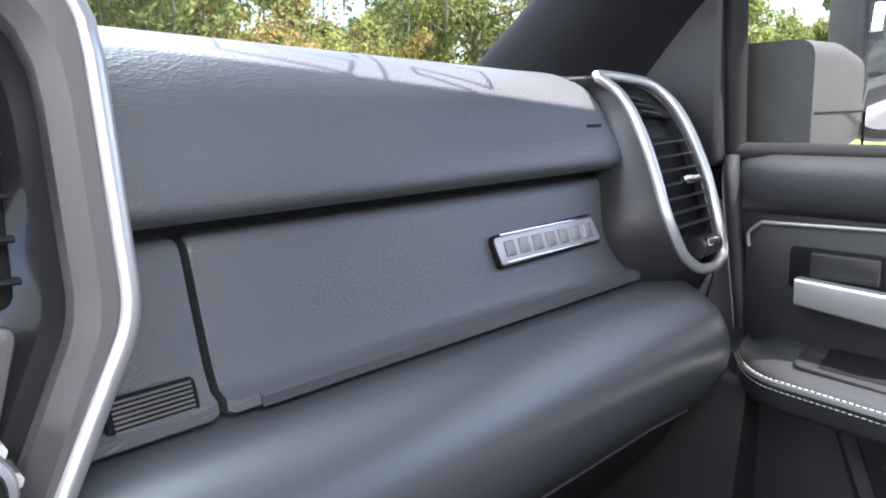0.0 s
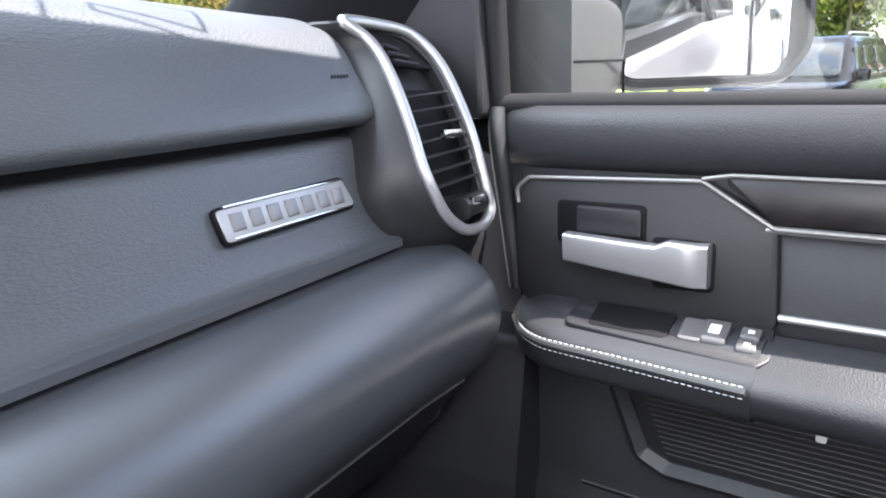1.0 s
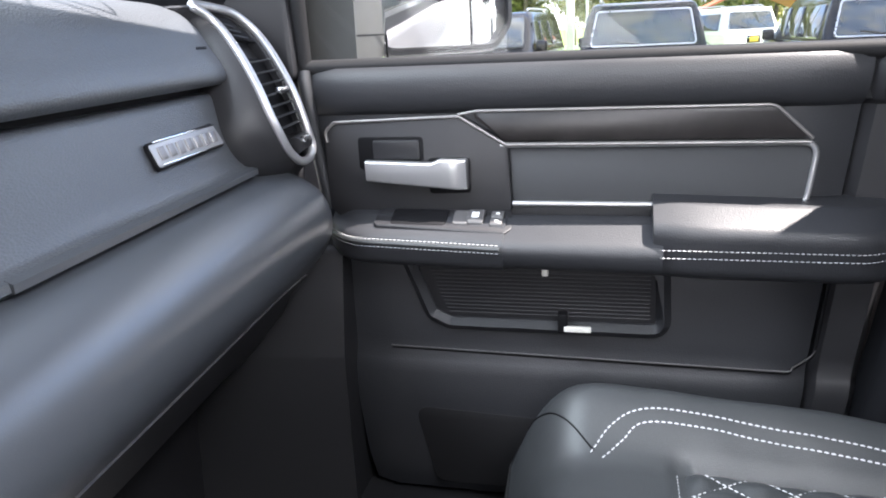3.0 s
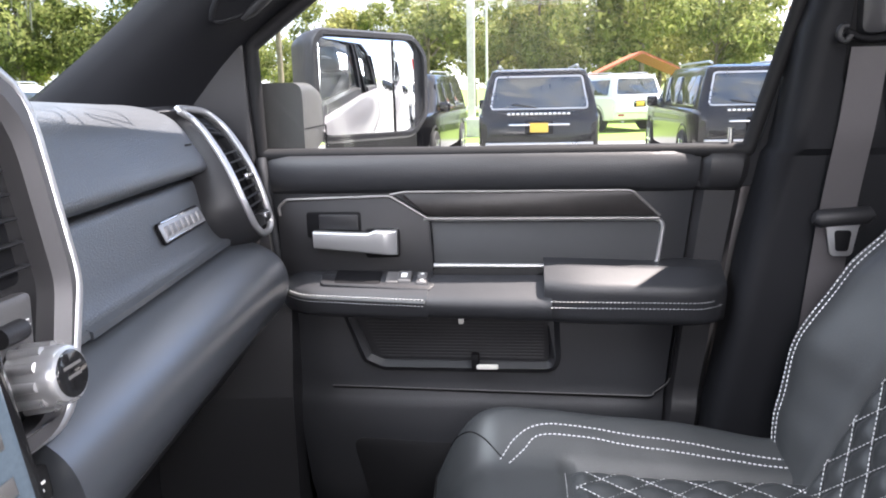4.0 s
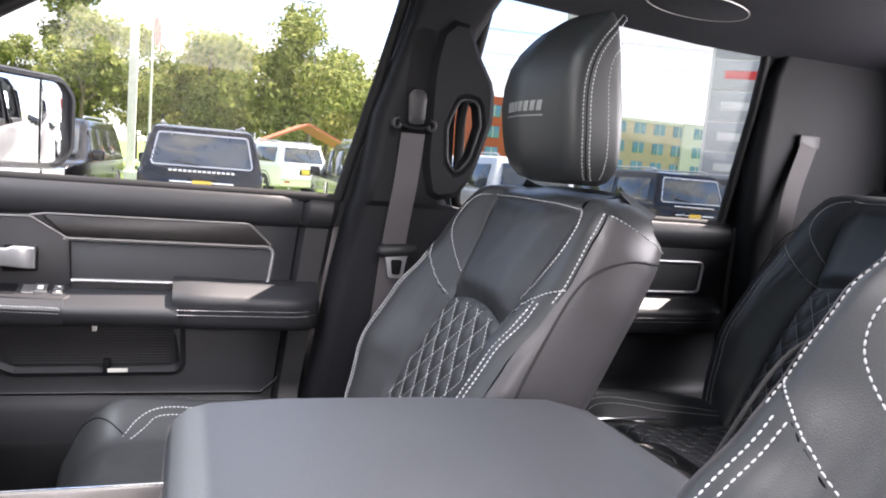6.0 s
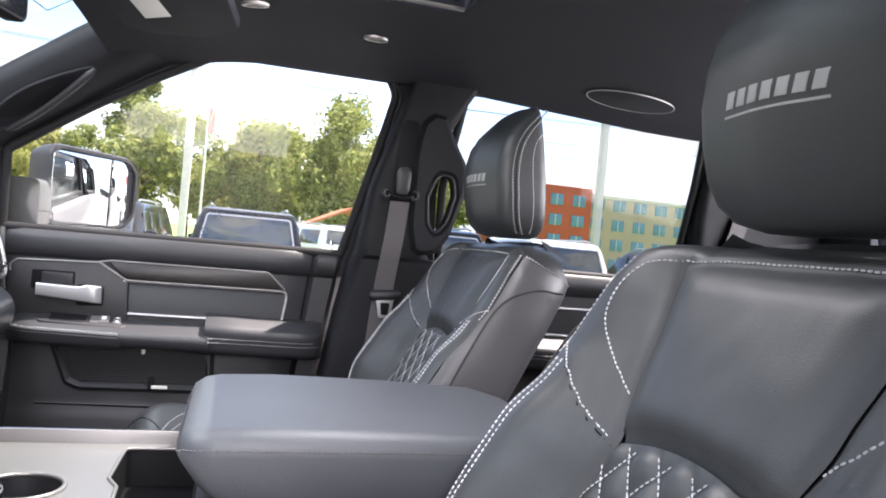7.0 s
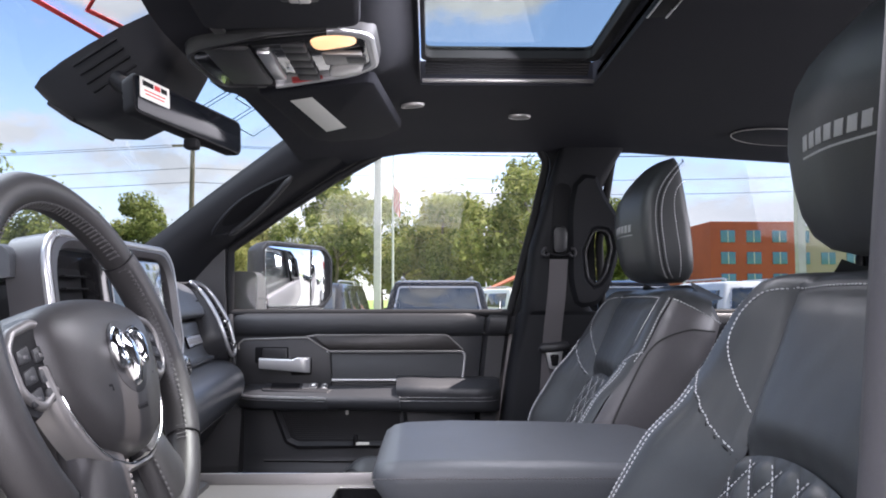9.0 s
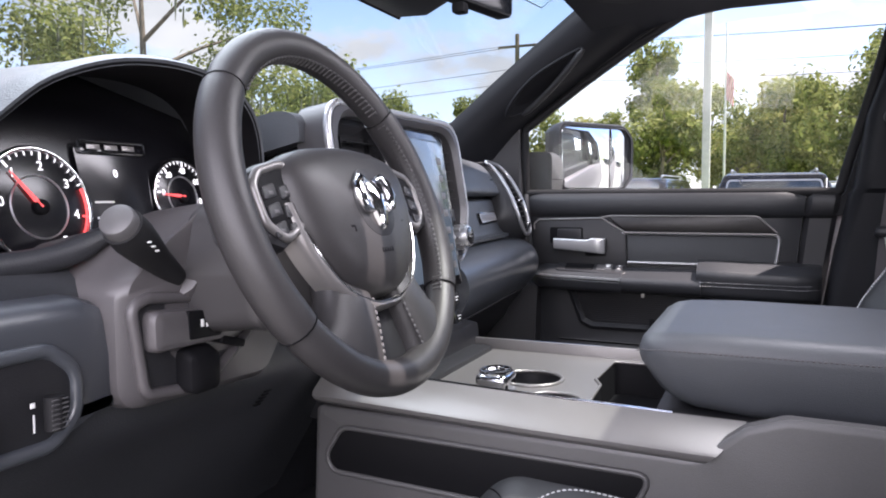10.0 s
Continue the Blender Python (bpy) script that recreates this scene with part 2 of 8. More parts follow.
def loft(rings, closed=True, caps=True, ang=40.0):
    """Skin between rings of points; closed: each ring closes on itself."""
    n = len(rings[0])
    vs = [Vector(p) for r in rings for p in r]
    fs = []
    for i in range(len(rings) - 1):
        for j in range(n if closed else n - 1):
            k = (j + 1) % n
            fs.append((i * n + j, i * n + k, (i + 1) * n + k, (i + 1) * n + j))
    if caps and closed:
        fs.append(tuple(range(n)))
        fs.append(tuple((len(rings) - 1) * n + j for j in range(n)))
    return vs, fs, ang


def rpoly(pts, r, n=5):
    """A polygon with rounded corners; r: one radius, or one a corner."""
    out = []
    m = len(pts)
    for i in range(m):
        p, a, b = Vector(pts[i]), Vector(pts[i - 1]), Vector(pts[(i + 1) % m])
        rad = r[i] if isinstance(r, (list, tuple)) else r
        da, db = a - p, b - p
        la, lb = da.length, db.length
        da, db = da / la, db / lb
        half = da.angle(db) / 2
        if rad <= 1e-6 or half > 1.55:
            out.append(p)
            continue
        d = min(rad / math.tan(half), la * 0.49, lb * 0.49)
        s, e = p + da * d, p + db * d
        for k in range(n + 1):
            t = k / n
            out.append(s * (1 - t) ** 2 + p * 2 * t * (1 - t) + e * t * t)
    return out


def inset(poly, d):
    """The polygon moved inwards by d."""
    m = len(poly)
    area = sum(poly[i - 1].x * poly[i].y - poly[i].x * poly[i - 1].y for i in range(m))
    sgn = 1 if area > 0 else -1
    out = []
    for i in range(m):
        a, p, b = poly[i - 1], poly[i], poly[(i + 1) % m]
        e1, e2 = (p - a), (b - p)
        n1 = Vector((-e1.y, e1.x)).normalized() if e1.length > 1e-9 else Vector((0, 0))
        n2 = Vector((-e2.y, e2.x)).normalized() if e2.length > 1e-9 else n1
        nn = n1 + n2
        nn = nn.normalized() if nn.length > 1e-6 else n1
        k = max(0.35, nn.dot(n1)) if n1.length > 0 else 1
        out.append(p + nn * (sgn * d / k))
    return out


def plate(poly, f, lo, hi, bevel=0.002, ang=40.0):
    """A plate of a 2D outline: f(u, v, w) maps it to the world; w runs from lo to hi, with the hi edge rounded."""
    poly = [Vector(p) for p in poly]
    b = bevel
    rings = [(poly, lo), (poly, hi - b), (inset(poly, b * 0.3), hi - b * 0.3), (inset(poly, b), hi)]
    return loft([[f(p.x, p.y, w) for p in q] for q, w in rings], ang=ang)


def band(outer, inner, f, lo, hi, bevel=0.0015):
    """A flat frame between two outlines of equally many points."""
    o, i = [Vector(p) for p in outer], [Vector(p) for p in inner]
    b = bevel
    rings = [(o, lo), (o, hi - b), (inset(o, b), hi), (inset(i, -b), hi), (i, hi - b), (i, lo)]
    rr = [[f(p.x, p.y, w) for p in q] for q, w in rings]
    return loft(rr + [rr[0]], caps=False)


def tube(path, r, closed=False, n=10, squash=1.0, up=None, caps=True, ang=50.0):
    """A round bar along a path; r: a number or one a point."""
    P = [Vector(p) for p in path]
    m = len(P)
    rings = []
    ref = Vector(up) if up else None
    for i in range(m):
        a = P[i - 1] if (closed or i > 0) else P[i]
        b = P[(i + 1) % m] if (closed or i < m - 1) else P[i]
        d = (b - a).normalized()
        if ref is None:
            ref = Vector((0, 0, 1)) if abs(d.z) < 0.9 else Vector((1, 0, 0))
        s = d.cross(ref).normalized()
        q = s.cross(d).normalized()
        if not up:
            ref = q
        rad = r[i] if isinstance(r, (list, tuple)) else r
        rings.append([P[i] + (s * math.cos(2 * math.pi * k / n) + q * (squash * math.sin(2 * math.pi * k / n))) * rad for k in range(n)])
    if closed:
        rings.append(rings[0])
    return loft(rings, caps=caps and not closed, ang=ang)


def box(c, s, bevel=0.003, turn=None, seg=2):
    bm = bmesh.new()
    bmesh.ops.create_cube(bm, size=1.0)
    for v in bm.verts:
        v.co = Vector((v.co.x * s[0], v.co.y * s[1], v.co.z * s[2]))
    if bevel:
        bmesh.ops.bevel(bm, geom=list(bm.edges), offset=bevel, segments=seg, affect='EDGES', profile=0.6)
    m = Matrix.Translation(c) @ (turn if turn else Matrix())
    bm.verts.index_update()
    out = [m @ v.co for v in bm.verts], [tuple(v.index for v in f.verts) for f in bm.faces], 40.0
    bm.free()
    return out


def disc(c, axis, r, h, n=28, bevel=0.002, r2=None):
    """A turned button or knob: along axis from c, radius r, height h."""
    ax = Vector(axis).normalized()
    s = ax.orthogonal().normalized()
    t = ax.cross(s)
    r2 = r if r2 is None else r2
    rings = []
    for rad, w in ((r, 0), (r2, h - bevel), (r2 - bevel * 0.3, h - bevel * 0.3), (r2 - bevel, h)):
        rings.append([Vector(c) + ax * w + (s * math.cos(2 * math.pi * k / n) + t * math.sin(2 * math.pi * k / n)) * rad for k in range(n)])
    return loft(rings)


def spline(pts, per=8, closed=False):
    """Catmull-Rom through the points."""
    P = [Vector(p) for p in pts]
    m = len(P)
    out = []
    for i in range(m if closed else m - 1):
        p0 = P[i - 1] if (closed or i > 0) else P[i] * 2 - P[i + 1]
        p1, p2 = P[i], P[(i + 1) % m]
        p3 = P[(i + 2) % m] if (closed or i < m - 2) else p2 * 2 - p1
        for k in range(per):
            t = k / per
            out.append(0.5 * (2 * p1 + (p2 - p0) * t + (2 * p0 - 5 * p1 + 4 * p2 - p3) * t * t + (3 * p1 - p0 - 3 * p2 + p3) * t ** 3))
    if not closed:
        out.append(P[-1])
    return out


def stitches(path, normal, step=0.0056, length=0.0040, r=0.0004):
    """Single stitches, raised a little from the seam that they follow; normal: a vector, or a function of a point."""
    P = [Vector(p) for p in path]
    vs, fs = [], []
    acc, seg = 0.0, []
    for a, b in zip(P, P[1:]):
        d = b - a
        l = d.length
        if l < 1e-9:
            continue
        while acc < l:
            seg.append((a + d * (acc / l), d / l))
            acc += step
        acc -= l
    for p, d in seg:
        nn = (normal(p) if callable(normal) else Vector(normal)).normalized()
        s = d.cross(nn).normalized()
        o = len(vs)
        h = length / 2
        for u, w, k in ((-h, 0.2, 0.3), (-h * 0.5, 1, 1), (h * 0.5, 1, 1), (h, 0.2, 0.3)):
            c = p + d * u
            vs += [c - s * (r * k), c + nn * (r * 1.3 * w), c + s * (r * k)]
        for i in range(3):
            q = o + i * 3
            fs += [(q, q + 1, q + 4, q + 3), (q + 1, q + 2, q + 5, q + 4)]
    return vs, fs, 60.0


def bars(f, items, h=0.0006):
    """Plain bars for writing: rows of (u, v, width, height) on the plane f."""
    return join(*[plate([Vector((u, v)), Vector((u + w, v)), Vector((u + w, v + t)), Vector((u, v + t))], f, 0, h, min(w, t) * 0.15) for u, v, w, t in items])


# ---- the cab: floor, roof, pillars, glass ----
def V3(x, y, z):
    return Vector((x, y, z))


def door_map(u, v, w):
    return V3(0.85 - w, u, v)


def grid(rows, ang=60.0):
    return loft(rows, closed=False, caps=False, ang=ang)


def strip_between(A, B, bulge, n=8):
    """A surface from curve A to curve B that swells by the vector bulge in between."""
    rows = []
    for a, b in zip(A, B):
        a, b = Vector(a), Vector(b)
        rows.append([a.lerp(b, k / n) + Vector(bulge) * math.sin(math.pi * k / n) for k in range(n + 1)])
    return rows


def solid(rows, back):
    """A grid surface given thickness by the vector back."""
    n, m = len(rows), len(rows[0])
    vs = [Vector(p) for r in rows for p in r]
    o = len(vs)
    vs += [v + Vector(back) for v in vs[:o]]
    fs = []
    for i in range(n - 1):
        for j in range(m - 1):
            q = (i * m + j, i * m + j + 1, (i + 1) * m + j + 1, (i + 1) * m + j)
            fs += [q, tuple(k + o for k in reversed(q))]
    edge = [j for j in range(m)] + [i * m + m - 1 for i in range(1, n)] + [(n - 1) * m + j for j in range(m - 2, -1, -1)] + [i * m for i in range(n - 2, 0, -1)]
    for a, b in zip(edge, edge[1:] + edge[:1]):
        fs.append((a, b, b + o, a + o))
    return vs, fs, 50.0


setting("floor", box((0, 0.15, 0.785), (1.74, 2.6, 0.05), 0.01), CARPET, "black carpeted cab floor", "floor")
setting("wall_rear", join(box((0, -1.16, 1.15), (1.74, 0.06, 0.76), 0.01), box((0, -1.16, 1.97), (1.74, 0.06, 0.12), 0.01), box((-0.74, -1.16, 1.72), (0.26, 0.06, 0.38), 0.005), box((0.74, -1.16, 1.72), (0.26, 0.06, 0.38), 0.005)), LINER, "dark trimmed rear wall of the cab", "wall")
rwn = thing("window_rear", (0, -1.16, 1.72), "lightly tinted rear window of the cab", "window", "", "structure")
rwp = part("pane", box((0, -1.17, 1.72), (1.24, 0.005, 0.40), 0.001), PANE, rwn)
rwp.visible_shadow = False
setting("wall_firewall", box((0, 1.42, 1.12), (1.74, 0.06, 0.72), 0.01), CARPET, "dark carpeted firewall below the dashboard", "wall")

# headliner with the sunroof opening
SRX, SRY0, SRY1 = 0.385, 0.095, 0.452


def smooth_in(a, b, x):
    t = min(1.0, max(0.0, (x - a) / (b - a)))
    return t * t * (3 - 2 * t)


def liner_z(x, y):
    z = 2.018 - 0.045 * (abs(x) / 0.76) ** 3
    if y > 0.45:
        z -= 0.075 * ((y - 0.45) / 0.35) ** 1.4
    z -= 0.048 * smooth_in(0.455, 0.52, y) * (1 - smooth_in(0.13, 0.30, abs(x))) * (1 - 0.45 * smooth_in(0.6, 0.75, y))
    if y < -0.1:
        z -= 0.03 * min(1, (-0.1 - y) / 0.5)
    return z


lx = sorted(set([-0.815, -0.80, -0.76, -0.68, -0.6, -0.52, -0.44, -SRX - 0.03, -SRX, SRX, SRX + 0.03, 0.44, 0.52, 0.6, 0.68, 0.76, 0.80, 0.815] + [round(-0.3 + 0.06 * k, 2) for k in range(11)]))
ly = sorted(set([-1.14, -1.0, -0.85, -0.7, -0.55, -0.4, -0.25, -0.1, 0.0, SRY0 - 0.03, SRY0, SRY1, 0.47, SRY1 + 0.03, 0.50, 0.52, 0.58, 0.64, 0.69, 0.725, 0.745] + [round(0.14 + 0.06 * k, 2) for k in range(5)]))
hv, hf = [], []
for y in ly:
    for x in lx:
        front = 0.05 * (1 - (x / 0.85) ** 2) * max(0, (y - 0.6) / 0.145)
        z = liner_z(x, y) - (0.006 if abs(x) > 0.79 else 0)
        hv.append(V3(x, y + front, z))
for i in range(len(ly) - 1):
    for j in range(len(lx) - 1):
        cx, cy = (lx[j] + lx[j + 1]) / 2, (ly[i] + ly[i + 1]) / 2
        if abs(cx) < SRX and SRY0 < cy < SRY1:
            continue
        m = len(lx)
        hf.append((i * m + j, i * m + j + 1, (i + 1) * m + j + 1, (i + 1) * m + j))
rim_path = [V3(x, y, liner_z(x, y)) for x, y in ((-SRX, SRY0), (SRX, SRY0), (SRX, SRY1), (-SRX, SRY1))]
wallring = [[p + V3(0, 0, dz) for p in rim_path] for dz in (0.0, 0.05)]
setting("ceiling", join((hv, hf, 50.0), loft(wallring, caps=False)), LINER, "black knitted headliner with a sunroof opening", "ceiling")

# outer roof skin round the sunroof
rv, rf = [], []
for i, y in enumerate((-1.25, SRY0 - 0.01, SRY1 + 0.01, 0.75)):
    for x in (-0.835, -SRX - 0.01, SRX + 0.01, 0.835):
        rv.append(V3(x, y, 2.075 - 0.03 * abs(x)))
for i in range(3):
    for j in range(3):
        if not (i == 1 and j == 1):
            rf.append((i * 4 + j, i * 4 + j + 1, i * 4 + j + 5, i * 4 + j + 4))
setting("roof_skin", (rv, rf, 40.0), PAINT, "painted steel roof of the truck", "roof")

sr = thing("sunroof", (0, 0.27, 2.05), "tinted glass sunroof with black frame, closed, in the headliner", "sunroof")
part("pane", plate(rpoly([V3(-0.33, 0.118, 0).xy, V3(0.300, 0.118, 0).xy, V3(0.300, 0.441, 0).xy, V3(-0.33, 0.441, 0).xy], 0.02), lambda u, v, w: V3(u, v, 2.056 + w), 0, 0.005, 0.001), ROOFPANE, sr, "tinted glass pane")
srail = rpoly([Vector((-0.35, 0.100)), Vector((0.318, 0.100)), Vector((0.318, 0.450)), Vector((-0.35, 0.450))], 0.02)
sinn = rpoly([Vector((-0.33, 0.118)), Vector((0.300, 0.118)), Vector((0.300, 0.441)), Vector((-0.33, 0.441))], 0.02)
part("frame", band(srail, sinn, lambda u, v, w: V3(u, v, 2.052 - w), -0.012, 0.012), RUBBER, sr)
for k in range(6):
    part("slat", box((0.326 + 0.007 * k, 0.276, 2.047 - 0.0035 * k), (0.005, 0.33, 0.005), 0.0015), RUBBER, sr)
part("edge_strip", box((0.374, 0.272, 2.018), (0.012, 0.352, 0.006), 0.002), GREYSIL, sr, "silver edge strip")
part("shade_edge", box((0.0, 0.085, 2.028), (0.70, 0.02, 0.02), 0.004), RUBBER, sr)
pull = part("shade_pull", box((-0.027, 0.078, 2.0165), (0.088, 0.034, 0.006), 0.002), DARK, sr)
for yy in (0.063, 0.093):
    part("grip", box((-0.027, yy, 2.0130), (0.084, 0.0035, 0.003), 0.001), SILVER, pull)

# pillars
A_in = [(0.755, 1.32, 1.575), (0.742, 1.14, 1.690), (0.733, 1.0, 1.798), (0.728, 0.88, 1.888), (0.726, 0.757, 1.975), (0.715, 0.66, 1.99)]
A_out = [(0.838, 1.06, 1.57), (0.838, 0.965, 1.700), (0.836, 0.84, 1.790), (0.832, 0.72, 1.872), (0.826, 0.60, 1.940), (0.815, 0.42, 1.994)]
for sgn, nm in ((1, "passenger"), (-1, "driver")):
    A1 = [V3(p[0] * sgn, p[1], p[2]) for p in spline(A_in, 6)]
    B1 = [V3(p[0] * sgn, p[1], p[2]) for p in spline(A_out, 6)]
    setting("pillar_a", solid(strip_between(A1, B1, (-0.032 * sgn, -0.012, -0.006)), (0.02 * sgn, 0.01, 0.02)), PILLAR, "black grained windscreen pillar trim", "pillar")
    rings = []
    for z, yf, yr, xi in ((0.82, 0.30, -0.07, 0.80), (1.10, 0.27, -0.07, 0.79), (1.40, 0.225, -0.065, 0.785), (1.53, 0.20, -0.06, 0.785), (1.54, 0.192, 0.010, 0.775), (1.58, 0.187, 0.034, 0.775), (1.70, 0.172, 0.044, 0.775), (1.765, 0.152, 0.036, 0.775), (1.82, 0.135, 0.000, 0.775), (1.92, 0.105, -0.05, 0.778), (1.985, 0.085, -0.09, 0.785)):
        pl = rpoly([Vector((xi, yf)), Vector((xi, yr)), Vector((0.86 - 0.10 * max(0, z - 1.53), yr)), Vector((0.86 - 0.10 * max(0, z - 1.53), yf))], [0.03, 0.03, 0.002, 0.002])
        rings.append([V3(p.x * sgn, p.y, z) for p in pl])
    setting("pillar_b", loft(rings), PILLAR, "black moulded centre pillar trim", "pillar")
    rings = []
    for z, yf in ((0.82, -0.80), (1.53, -0.735), (1.70, -0.735), (1.88, -0.755), (1.985, -0.80)):
        pl = rpoly([Vector((0.79, yf)), Vector((0.79, -1.14)), Vector((0.86 - 0.10 * max(0, z - 1.53), -1.14)), Vector((0.86 - 0.10 * max(0, z - 1.53), yf))], [0.03, 0.0, 0.0, 0.002])
        rings.append([V3(p.x * sgn, p.y, z) for p in pl])
    setting("pillar_c", loft(rings), PILLAR, "black rear pillar trim", "pillar")
    rail = [V3(sgn * 0.822, 0.62, 1.950), V3(sgn * 0.812, 0.45, 1.996), V3(sgn * 0.808, 0.15, 2.002), V3(sgn * 0.808, -0.1, 2.002), V3(sgn * 0.808, -0.7, 1.998), V3(sgn * 0.81, -1.13, 1.985)]
    setting("roof_rail", tube(spline(rail, 6), 0.016, squash=0.8), LINER, "dark roof rail trim over the doors", "trim")

# passenger window opening: rubber run, glass
WIN = [(0.958, 1.533), (0.955, 1.700), (0.80, 1.808), (0.68, 1.885), (0.545, 1.960), (0.40, 1.990), (0.155, 1.988), (0.122, 1.93), (0.16, 1.765), (0.218, 1.533)]
wp = rpoly([Vector(p) for p in WIN], [0.01, 0.02, 0.2, 0.2, 0.15, 0.12, 0.035, 0.05, 0.4, 0.01], 6)
RWIN = [(-0.030, 1.533), (-0.018, 1.72), (-0.058, 1.988), (-0.745, 1.985), (-0.735, 1.80), (-0.705, 1.533)]
rw = rpoly([Vector(p) for p in RWIN], [0.02, 0.2, 0.07, 0.07, 0.2, 0.02], 6)
def lean(u, v, w):
    """The side glass leans in towards the roof."""
    return V3(0.868 - 0.10 * max(0.0, v - 1.53) + w, u, v)


for k, (poly, lab) in enumerate(((wp, "front passenger side window, clear glass, closed"), (rw, "rear passenger side window, dark tinted glass, closed"))):
    w_ = thing("window_%d" % (k + 1), (0.85, poly[0].x, 1.53), lab, "window", "", "structure")
    part("window_frame", tube([lean(p.x, p.y, -0.012) for p in poly], 0.011, closed=True, n=8, squash=1.0, up=(1, 0, 0)), RUBBER, w_)
    pn = part("pane", plate(poly, lambda u, v, w: lean(u, v, w), 0, 0.004, 0.001), DARKPANE if k else PANE, w_)
    pn.visible_shadow = False
# door upper frame between glass and roof
for k, poly in enumerate((wp, rw)):
    big = inset(poly, -0.055)
    setting("door_frame", band(big, inset(poly, -0.012), lambda u, v, w: lean(u, v, -w - 0.006), -0.025, 0.006), PILLAR, "black upper door frame", "door frame")
sail = rpoly([Vector((0.962, 1.52)), Vector((1.20, 1.52)), Vector((1.16, 1.62)), Vector((0.965, 1.715))], 0.01)
setting("sail_panel", plate(sail, lambda u, v, w: V3(0.845 - w - 0.12 * max(0, u - 0.97), u, v), 0, 0.015, 0.006), HARD, "black corner panel ahead of the side window", "trim")

# windscreen: curved pane, header trim
def screen_pt(u, t):
    """u across -1..1, t from header 0 to base 1."""
    bow = 1 - u * u
    return V3(0.735 * u + 0.03 * u * t, 0.757 + 0.12 * bow + t * (0.60 + 0.10 * bow), 1.985 - 0.425 * t + 0.012 * bow)


ws = thing("window_windscreen", (0, 1.2, 1.6), "curved clear windscreen with dealer paint marks", "windscreen", "", "structure")
wpane = part("pane", solid([[screen_pt(-1 + 2 * i / 16, -0.2 + 0.12 * j) for i in range(17)] for j in range(11)], (0, 0.004, 0.004)), SCREENPANE, ws)
wpane.visible_shadow = False


def screen_map(u, v, w):
    p = screen_pt(u, v)
    return p - V3(0, 0.55, 0.82) * (w + 0.004)


def stroke(pts, wd):
    out = []
    for a, b in zip(pts, pts[1:]):
        a, b = Vector(a), Vector(b)
        d = (b - a).normalized()
        nrm = Vector((-d.y, d.x)) * wd
        out.append(plate([a + nrm, a - nrm, b - nrm, b + nrm], screen_map, 0, 0.001, 0.0002))
    return join(*out)


MARKR = mat("red_paint_pen", (0.60, 0.05, 0.04), 0.6, vary=0.1)
MARKW = mat("pale_paint_pen", (0.26, 0.42, 0.46), 0.6, vary=0.15)
MARKY = mat("yellow_paint_pen", (0.75, 0.6, 0.2), 0.6, vary=0.15)
part("paint_mark", stroke([(-0.44, -0.01), (-0.26, -0.02), (-0.20, -0.08), (-0.10, -0.09), (-0.08, -0.03), (-0.20, -0.01), (-0.14, 0.05), (-0.02, 0.03), (-0.01, 0.07), (-0.28, 0.10), (-0.36, 0.05), (-0.44, 0.04)], 0.0045), MARKR, ws, "red painted outline mark")
part("paint_mark", stroke([(-0.36, -0.10), (-0.29, -0.12), (-0.25, -0.06), (-0.30, -0.02), (-0.36, -0.03)], 0.007), MARKY, ws, "yellow painted outline mark")
for x0 in (0.36, 0.52, 0.68):
    part("paint_mark", stroke([(x0, -0.09), (x0 + 0.12, -0.085), (x0 + 0.13, -0.03), (x0 + 0.04, -0.025), (x0 + 0.04, 0.0), (x0 + 0.14, 0.0), (x0 + 0.14, 0.08), (x0, 0.075), (x0, -0.09)], 0.0022), MARKW, ws, "pale painted outline mark")


# ---- passenger door ----
door = thing("truck_door", (0.86, 0.6, 0.95), "closed passenger door with black soft panel, silver trim and padded armrest", "door")
PROF = [(0.905, 1.538), (0.872, 1.541), (0.851, 1.538), (0.839, 1.528), (0.834, 1.512), (0.836, 1.493), (0.842, 1.481), (0.847, 1.476), (0.852, 1.473), (0.852, 1.34), (0.848, 1.28), (0.845, 1.165), (0.842, 1.142), (0.838, 1.136), (0.832, 1.120), (0.829, 1.06), (0.832, 0.98), (0.845, 0.93), (0.905, 0.92)]


def door_front(z):
    return 0.953 - 0.10 * max(0, 1.45 - z)


def door_back(z):
    return 0.285 + (1.53 - z) * 0.10


def door_skin(y_f, y_b, prof, n=16, push=0.0):
    rings = []
    for i in range(n + 1):
        t = i / n
        e = min(t, 1 - t)
        pinch = 0.012 * max(0, 1 - e / 0.03)
        rings.append([V3(min(0.905, x + pinch + push), y_f(z) + (y_b(z) - y_f(z)) * t, z) for x, z in prof])
    return loft(rings)


part("panel", door_skin(door_front, door_back, PROF), SOFT, door, "black grained soft panel")
part("edge_panel", door_skin(lambda z: door_back(z) - 0.003, lambda z: 0.213 + (1.53 - z) * 0.13, PROF, 6, 0.006), HARD, door)
part("front_edge", tube(spline([(0.846, 0.955, 1.53), (0.840, 0.952, 1.50), (0.845, 0.944, 1.42), (0.848, 0.936, 1.35)], 6), 0.009, squash=1.0), SOFT, door)

mod = rpoly([Vector(p) for p in ((0.932, 1.352), (0.934, 1.455), (0.918, 1.466), (0.752, 1.472), (0.690, 1.436), (0.686, 1.352), (0.70, 1.340), (0.92, 1.340))], 0.012)
part("handle_module", plate(mod, door_map, 0, 0.012, 0.004), HARD, door)
ins = rpoly([Vector(p) for p in ((0.690, 1.432), (0.338, 1.432), (0.346, 1.361), (0.686, 1.361))], [0.002, 0.014, 0.014, 0.002])
